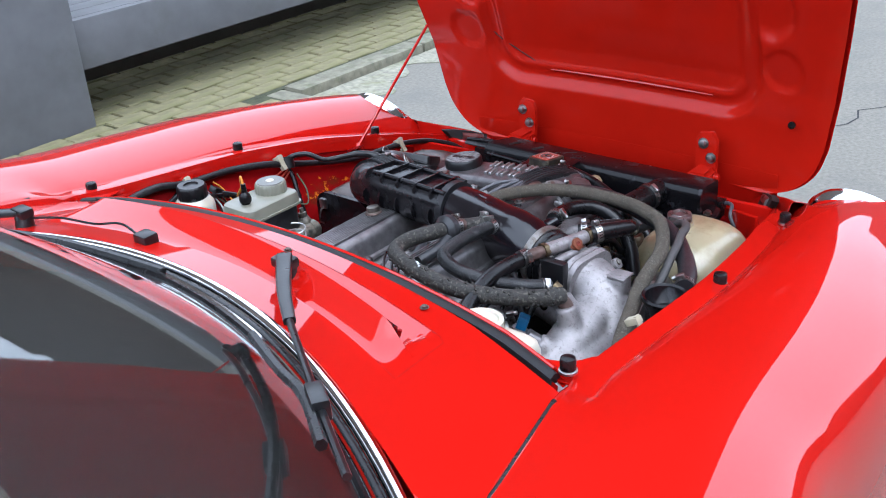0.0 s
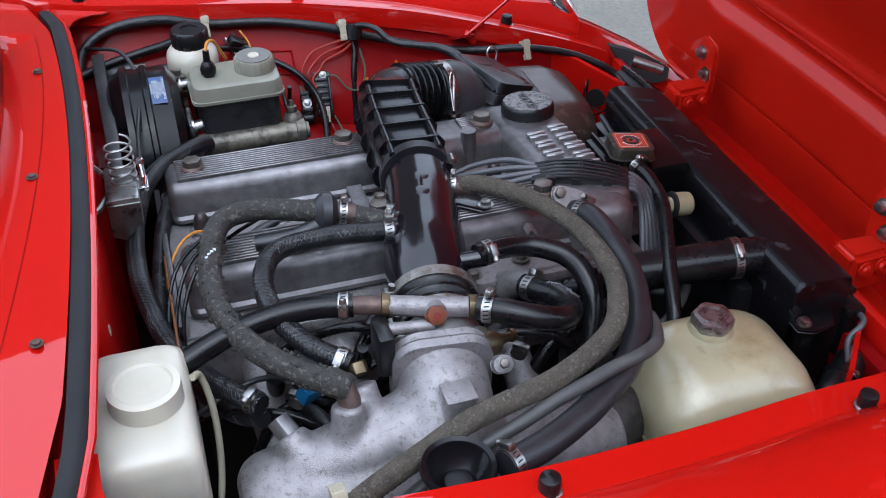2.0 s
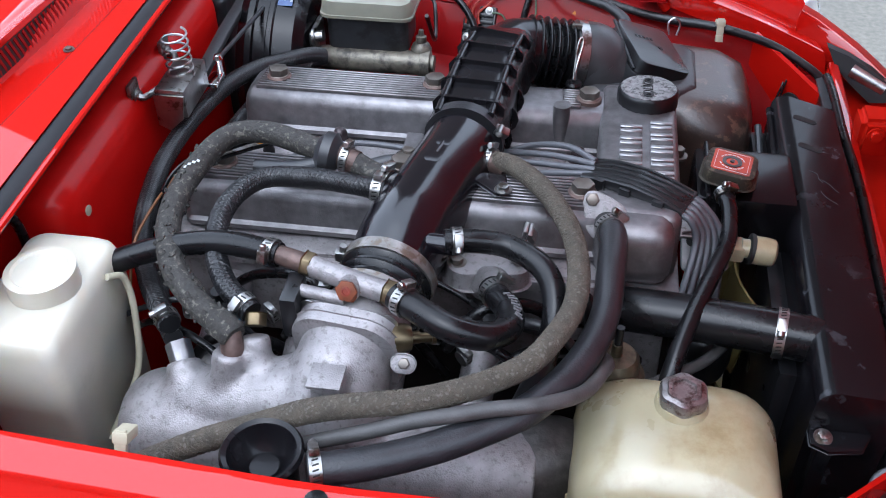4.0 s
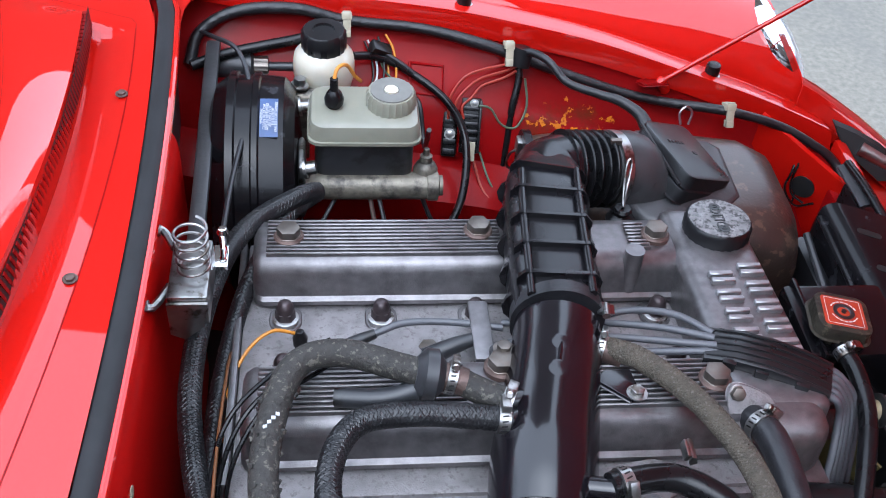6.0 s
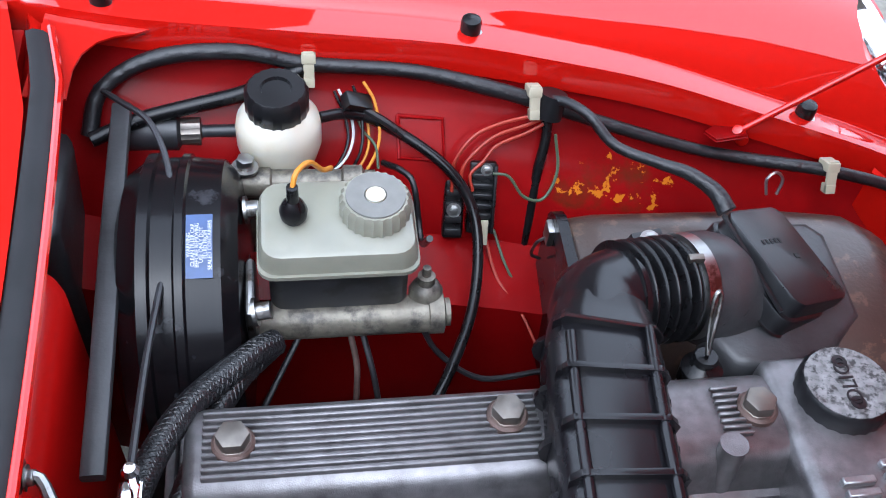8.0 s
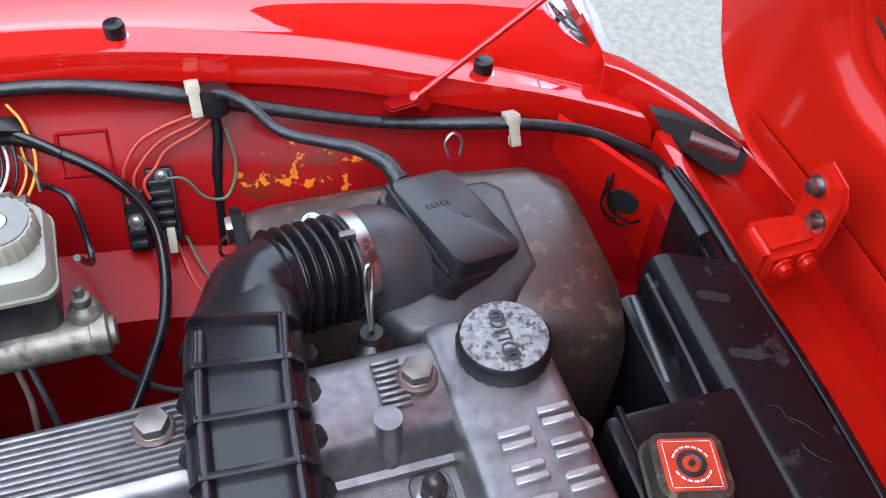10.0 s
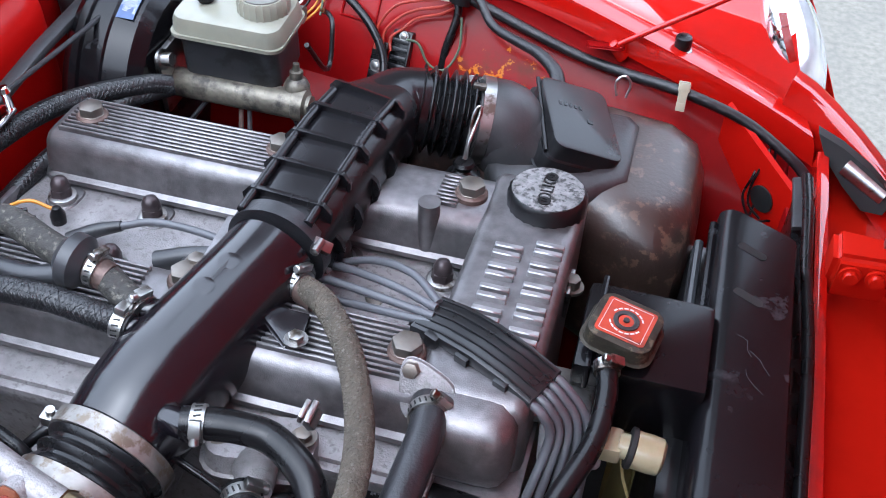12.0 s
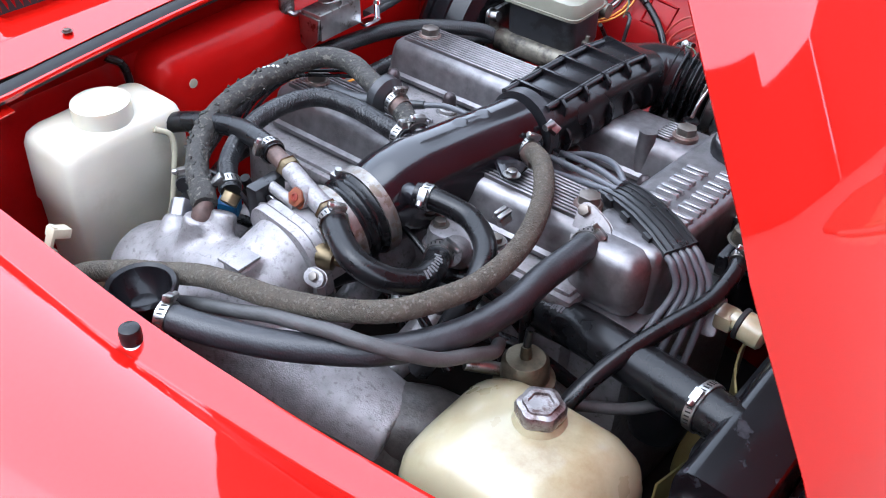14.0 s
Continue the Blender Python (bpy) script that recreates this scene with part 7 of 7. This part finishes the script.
part("filler_seam", box(0.332, 0.337, -0.038, 0.066, 0.655, 0.737, 0.002), BLACK_PAINT, fb)
part("filler_outlet", tube([(0.349, -0.025, 0.736), (0.349, -0.045, 0.742)], 0.0072, 14, 1, False), BLACK_PAINT, fb)
rc = thing("pressure_cap", (0.356, 0.0, 0.735), "worn steel pressure cap with orange warning label", "pressure cap")
RCM = pose(0.356, -0.001, 0.742, -3, 4, -12) @ Matrix.Scale(0.86, 4)
part("cap_shell", joined(lathe([(0.024, -0.010), (0.024, 0.002)], (0.356, -0.001, 0.742), (0, 0, 1), 24), prism(rrect(0.064, 0.062, 0.014, 6), 0.0, 0.017, RCM, 0.004)), material("grimy_cap_metal", (0.035, 0.03, 0.022), 0.5, metal=0.5, vary=0.4, scale=60, stain=(0.11, 0.09, 0.06), stain_amount=0.16, stain_scale=70, bump=0.8, bump_scale=120), rc)
lb = part("warning_label", prism(rrect(0.049, 0.047, 0.004), 0.017, 0.0178, RCM), ORANGE, rc, "orange warning label")
for s in (1, -1):
    for k in range(7):
        a = radians(90 * s - 60 + 20 * k)
        part("print_bar", box(-0.002, 0.002, 0.0150, 0.0165, 0.0179, 0.0182, 0, RCM @ Matrix.Rotation(a - radians(90), 4, "Z")), LABEL_WHITE, lb)
for q in (0, 90, 180, 270):
    part("print_bar", box(-0.020, 0.020, 0.0205, 0.0210, 0.0179, 0.0182, 0, RCM @ Matrix.Rotation(radians(q), 4, "Z")), LABEL_WHITE, lb)
part("cap_centre", lathe([(0.0108, 0.0151), (0.0108, 0.0163), (0.0073, 0.0163), (0.0052, 0.0142), (0.0026, 0.0142), (0.0024, 0.0172), (0, 0.0172)], RCM.translation, (0.07, 0.05, 1), 22), PLASTIC_GREY, rc, "sunken grey centre")

# ---- cooling fan ----
FAN_YELLOW = material("yellow_fan_plastic", (0.22, 0.18, 0.065), 0.42, vary=0.2, scale=20, stain=(0.14, 0.11, 0.05), stain_amount=0.25, stain_scale=14, stain_edge=0.25)
fan = thing("cooling_fan", (0.385, -0.05, 0.47), "dirty yellow plastic cooling fan behind the radiator", "fan")
part("hub", lathe([(0.0, -0.03), (0.038, -0.03), (0.042, -0.022), (0.042, 0.01), (0, 0.012)], (0.375, -0.05, 0.47), (1, 0, 0), 26), FAN_YELLOW, fan)
for k in range(6):
    m = pose(0.383, -0.05, 0.47) @ Matrix.Rotation(radians(7 + 60 * k), 4, "X")
    part("blade", solid(grid(lambda u, v: m @ Vector((-0.012 * v + 0.006 * v * v * u, v * (0.022 + 0.012 * u), 0.038 + 0.138 * u)), [0, 0.25, 0.5, 0.75, 1.0], [-1, -0.5, 0, 0.5, 1]), 0.0025), FAN_YELLOW, fan)

# ---- coolant tank, washer bottle ----
tank = thing("coolant_tank", (0.30, -0.35, 0.48), "yellowed translucent coolant tank with worn metal cap", "coolant tank")
rings = []
for z, a, b, r in ((0.48, 0.172, 0.146, 0.030), (0.58, 0.178, 0.152, 0.032), (0.592, 0.186, 0.158, 0.034), (0.648, 0.188, 0.160, 0.036), (0.668, 0.183, 0.156, 0.038), (0.684, 0.168, 0.142, 0.040), (0.697, 0.145, 0.120, 0.040), (0.706, 0.116, 0.092, 0.036), (0.710, 0.085, 0.06, 0.028)):
    rings.append([(0.304 + p, -0.335 + q, z) for p, q in rrect(a, b, r, 7)])
part("tank_body", loft(rings), YELLOW_PLASTIC, tank, angle=70)
CAPW = material("worn_tank_cap", (0.30, 0.28, 0.275), 0.3, metal=0.85, vary=0.3, scale=60, stain=(0.09, 0.06, 0.055), stain_amount=0.45, stain_scale=60, stain_edge=0.15)
tc = part("tank_cap", lathe([(0.018, 0.700), (0.018, 0.714), (0.0215, 0.715), (0.0230, 0.719), (0.0230, 0.7255), (0.0212, 0.729), (0.0165, 0.7302), (0.0155, 0.7318), (0.0115, 0.7318), (0.0105, 0.7295), (0, 0.7290)], (0.304, -0.312, 0), (0, 0, 1), 72, 6, 0.10), CAPW, tank, "worn purple-grey metal cap")
part("seam", tube([(0.304 + p, -0.335 + q, 0.624) for p, q in rrect(0.1885, 0.1605, 0.035, 7)] + [(0.304 + 0.0942, -0.335 + 0.045, 0.624)], 0.0016, 6, 1, smooth=False), YELLOW_PLASTIC, tank)
part("neck", lathe([(0.027, 0.700), (0.024, 0.712), (0.0215, 0.716)], (0.304, -0.312, 0), (0, 0, 1), 32), YELLOW_PLASTIC, tank)
wash = thing("washer_bottle", (-0.28, -0.33, 0.55), "cream-white plastic washer bottle with round cap", "washer bottle")
rings = []
for z, a, b, r in ((0.55, 0.084, 0.146, 0.012), (0.70, 0.089, 0.153, 0.012), (0.705, 0.094, 0.158, 0.013), (0.772, 0.092, 0.155, 0.014), (0.783, 0.088, 0.150, 0.016), (0.789, 0.078, 0.140, 0.018), (0.791, 0.06, 0.12, 0.02)):
    rings.append([(-0.284 + p, -0.322 + q, z) for p, q in rrect(a, b, r, 6)])
part("bottle_body", loft(rings), WHITE_PLASTIC, wash, angle=60)
part("bottle_cap", lathe([(0.030, 0.787), (0.0325, 0.789), (0.0325, 0.805), (0.032, 0.810), (0.026, 0.811), (0.024, 0.809), (0, 0.809)], (-0.277, -0.324, 0), (0, 0, 1), 44), WHITE_PLASTIC, wash, "round white cap")
for k in range(5):
    part("moulded_bar", box(-0.2405, -0.2392, -0.366 + 0.016 * k, -0.355 + 0.016 * k, 0.735, 0.752, 0.0005), WHITE_PLASTIC, wash)

# ---- small units on the near side ----
prv = thing("fuel_pressure_regulator", (0.245, -0.248, 0.64), "dull brass round fuel pressure regulator", "pressure regulator")
part("canister", lathe([(0.020, 0.640), (0.022, 0.645), (0.022, 0.665), (0.030, 0.667), (0.030, 0.674), (0.024, 0.677), (0.023, 0.695), (0.019, 0.700), (0.006, 0.701), (0.005, 0.715), (0, 0.716)], (0.245, -0.25, 0), (0, 0, 1), 32), material("dull_grimy_brass", (0.115, 0.098, 0.066), 0.42, metal=0.8, vary=0.35, scale=50, stain=(0.04, 0.034, 0.026), stain_amount=0.35, stain_scale=40, stain_edge=0.2, bump=0.2), prv)
part("vacuum_stem", tube([(0.245, -0.25, 0.712), (0.246, -0.248, 0.735)], 0.004, 10, 1, False), RUBBER, prv)
part("side_fitting", tube([(0.225, -0.262, 0.68), (0.20, -0.285, 0.69)], 0.007, 12, 1, False), STEEL, prv)
cupt = thing("oil_catch_cup", (-0.05, -0.43, 0.64), "black round plastic cup below the wing lip", "cup")
part("cup", lathe([(0.024, 0.600), (0.027, 0.680), (0.033, 0.690), (0.034, 0.694), (0.032, 0.697), (0.028, 0.695), (0.024, 0.682), (0.014, 0.672), (0.012, 0.676), (0, 0.677)], (-0.034, -0.463, 0.078), (0, 0, 1), 36), BLACK_PAINT, cupt)
yk = thing("fan_motor_plug", (0.39, -0.085, 0.70), "cream plastic round connector on the fan shroud", "connector")
part("barrel", lathe([(0.010, 0), (0.0105, 0.010), (0.0152, 0.012), (0.0155, 0.026), (0.0148, 0.034), (0.012, 0.0365), (0.006, 0.037), (0.005, 0.035), (0, 0.035)], (0.370, -0.082, 0.706), (1, -0.03, -0.1), 30), YELLOW_PLASTIC, yk)
part("tail", box(0.355, 0.374, -0.094, -0.070, 0.694, 0.712, 0.004), YELLOW_PLASTIC, yk)
part("cable_tie", lathe([(0.0156, 0.008), (0.017, 0.009), (0.017, 0.0125), (0.0156, 0.0135)], (0.370, -0.082, 0.706), (1, -0.03, -0.1), 26), DARK, yk, "dark retaining ring")
dist = thing("distributor", (0.335, -0.16, 0.6), "dark distributor cap under the leads", "distributor")
part("cap", lathe([(0.03, 0.58), (0.034, 0.60), (0.034, 0.635), (0.028, 0.645), (0.018, 0.65), (0, 0.65)], (0.34, -0.14, 0), (0, 0, 1), 28), PLASTIC, dist)
for k in range(4):
    part("tower", lathe([(0.007, 0.64), (0.006, 0.662), (0, 0.663)], (0.34 + 0.018 * math.cos(k * 1.57), -0.14 + 0.018 * math.sin(k * 1.57), 0), (0, 0, 1), 12), PLASTIC, dist)
gro = thing("rubber_grommet", (0.5, -0.264, 0.628), "round black rubber grommet in the red front panel", "grommet")
part("ring", lathe([(0.006, 0), (0.006, 0.006), (0.012, 0.010), (0.018, 0.008), (0.020, 0.003), (0.020, 0)], (0.5005, -0.264, 0.628), (-1, 0, 0.1), 28), RUBBER, gro)
part("core", lathe([(0.006, 0), (0.0055, 0.007), (0, 0.008)], (0.5005, -0.264, 0.628), (-1, 0, 0.1), 18), RUBBER_GREY, gro)
lr = thing("lamp_motor", (0.47, -0.345, 0.61), "black ribbed lamp motor lying in the front corner", "lamp motor")
LA, LW = Vector((0.438, -0.368, 0.612)), Vector((0.82, 0.56, 0.12)).normalized()
part("case", lathe([(0.010, 0), (0.017, 0.002), (0.019, 0.006), (0.019, 0.034), (0.0215, 0.035), (0.0215, 0.041), (0.019, 0.042), (0.0185, 0.072), (0.013, 0.078), (0.011, 0.092), (0.006, 0.095), (0, 0.095)], LA, LW, 26), PLASTIC, lr)
part("end_cap", lathe([(0.016, -0.012), (0.0185, -0.008), (0.0185, 0.0), (0.012, 0.001)], LA, LW, 26), BLACK_PAINT, lr)
for q in (40, 130, 220):
    hexbolt("case_screw", LA + LW * 0.038 + Matrix.Rotation(radians(q), 3, LW) @ Vector((0, 0, 0.021)), Matrix.Rotation(radians(q), 3, LW) @ Vector((0, 0, 1)), lr, 0.0035, 0.004, STEEL)
part("drive_link", tube([LA + LW * 0.09, (0.53, -0.30, 0.628), (0.522, -0.275, 0.636), (0.508, -0.262, 0.634)], 0.0045, 10, 5), PLASTIC, lr)
part("cable", tube([LA + LW * 0.05 + Vector((0, 0, 0.018)), (0.485, -0.325, 0.655), (0.505, -0.318, 0.668), (0.515, -0.30, 0.665), (0.516, -0.275, 0.655)], 0.0038, 10, 6), CABLE_GREY, lr, "grey cable")
for k in range(4):
    part("print_bar", box(-0.0012, 0.0012, -0.004, 0.004 - 0.002 * (k % 2), -0.0003, 0.0003, 0, Matrix.Translation(LA + LW * (0.010 + 0.005 * k) + Vector((0.004, -0.011, 0.0152))) @ Matrix.Rotation(radians(34), 4, "Z") @ Matrix.Rotation(radians(36), 4, "X")), LABEL_WHITE, lr)
bkt = thing("radiator_bracket", (0.43, -0.29, 0.66), "black folded radiator bracket with a bright bolt", "bracket")
part("tab", prism([(0.424, -0.292), (0.424, -0.310), (0.440, -0.318), (0.470, -0.312), (0.480, -0.292)], 0.670, 0.674, None, 0.001), BLACK_PAINT, bkt)
part("post", box(0.430, 0.446, -0.312, -0.296, 0.58, 0.670, 0.003), BLACK_PAINT, bkt)
hexbolt("bolt", (0.436, -0.302, 0.674), (0, -0.2, 1), bkt, 0.006, 0.007, STEEL)
ff = thing("blue_connector", (-0.15, -0.30, 0.70), "small blue injector connector among dark hoses", "connector")
part("plug", box(-0.012, 0.012, -0.008, 0.008, -0.010, 0.010, 0.003, pose(-0.128, -0.285, 0.720, 20, 10, 30)), BLUE, ff)

# intake runners and wiring below the hoses
for k in range(4):
    x = -0.165 + 0.092 * k
    t = thing("intake_runner", (x, -0.25, 0.6), "dark oily intake runner below the cam cover", "intake runner", "intake runners")
    part("runner", tube([(x, -0.15, 0.665), (x, -0.20, 0.66), (x, -0.26, 0.64), (x * 0.9, -0.32, 0.62), (x * 0.8, -0.37, 0.63)], 0.019, 16, 5), ALU_DULL, t)
    inj = part("injector", lathe([(0.008, 0), (0.010, 0.01), (0.010, 0.03), (0.006, 0.034), (0.006, 0.05)], (x + 0.01, -0.225, 0.672), (0, -0.3, 1), 14), PLASTIC, t, "black fuel injector")
rng = random.Random(5)
for k in range(15):
    x = -0.20 + 0.030 * k + rng.uniform(-0.01, 0.01)
    y = -0.20 - rng.uniform(0, 0.09)
    z = 0.675 + rng.uniform(-0.015, 0.05)
    t = thing("under_hose", (x, y, z), "dark oily rubber hose tangled under the intake", "hose", "tangled hoses")
    dx, dy = rng.uniform(-0.10, 0.10), rng.uniform(-0.05, 0.04)
    part("tube", tube([(x - dx, y - dy, z - 0.04), (x - dx * 0.4, y - dy * 0.3, z), (x + dx * 0.4, y + dy * 0.5, z + rng.uniform(-0.01, 0.015)), (x + dx, y + dy, z - 0.05)], rng.uniform(0.003, 0.0075), 10, 5), RUBBER if k % 3 else RUBBER_GREY, t)
for x, y in ((-0.14, -0.27), (-0.10, -0.24), (0.10, -0.27), (0.02, -0.34)):
    t = thing("under_clip", (x, y, 0.70), "small bright hose clip among dark hoses", "hose clip", "under clips")
    clamp((x, y, 0.695), (0.6, 0.7, 0.1), 0.007, t, 0.008, STEEL, (0, 0, 1))

bc2 = thing("bulkhead_cable", (-0.35, -0.25, 0.8), "black cable running down the red bulkhead", "cable", "loose wires")
part("cable", tube([(-0.352, -0.262, 0.812), (-0.346, -0.245, 0.795), (-0.344, -0.242, 0.75), (-0.345, -0.246, 0.68), (-0.348, -0.25, 0.58)], 0.005, 10, 6), RUBBER, bc2)

# ---- paving bricks ----
me = None
rng = random.Random(11)
shapes = []
for k in range(6):
    bm = box(-0.101, 0.101, -0.049, 0.049, -0.03, 0.0, 0.005, None, 1)
    for v in bm.verts:
        v.co += Vector((rng.uniform(-1, 1), rng.uniform(-1, 1), rng.uniform(-1, 1))) * 0.0022
    m = bpy.data.meshes.new("brick")
    bm.to_mesh(m)
    bm.free()
    m.materials.append(BRICK)
    shapes.append(m)
count = 0
rest = []
for j in range(31):
    for i in range(24):
        x = -0.1 + 0.212 * i + (0.106 if j % 2 else 0)
        y = 1.32 + 0.105 * j
        if y < 2.3 or x > 1.72 and y < 2.66:
            continue
        at = Vector((x, y, 0.058 + rng.uniform(-0.003, 0.003)))
        if x > 0.4 and 2.0 < y < 3.3 and x < 4.4 and count < 300:
            ob = new("brick", shapes[rng.randrange(6)])
            ob.location = at
            ob.rotation_euler = (rng.uniform(-0.015, 0.015), rng.uniform(-0.015, 0.015), rng.uniform(-0.02, 0.02))
            ob.parent = pave
            count += 1
        else:
            rest.append(at)
vs, fs = [], []
for at in rest:
    b = len(vs)
    for sx, sy, z in ((-0.096, -0.044, 0), (0.096, -0.044, 0), (0.096, 0.044, 0), (-0.096, 0.044, 0), (-0.101, -0.049, -0.01), (0.101, -0.049, -0.01), (0.101, 0.049, -0.01), (-0.101, 0.049, -0.01)):
        vs.append(at + Vector((sx, sy, z)))
    fs += [(b, b + 1, b + 2, b + 3)] + [(b + k, b + 4 + k, b + 4 + (k + 1) % 4, b + (k + 1) % 4) for k in range(4)]
m = bpy.data.meshes.new("far_bricks")
m.from_pydata(vs, [], fs)
m.materials.append(BRICK)
ob = new("far_bricks", m)
ob.parent = pave
tagged(ob, kind="stuff")
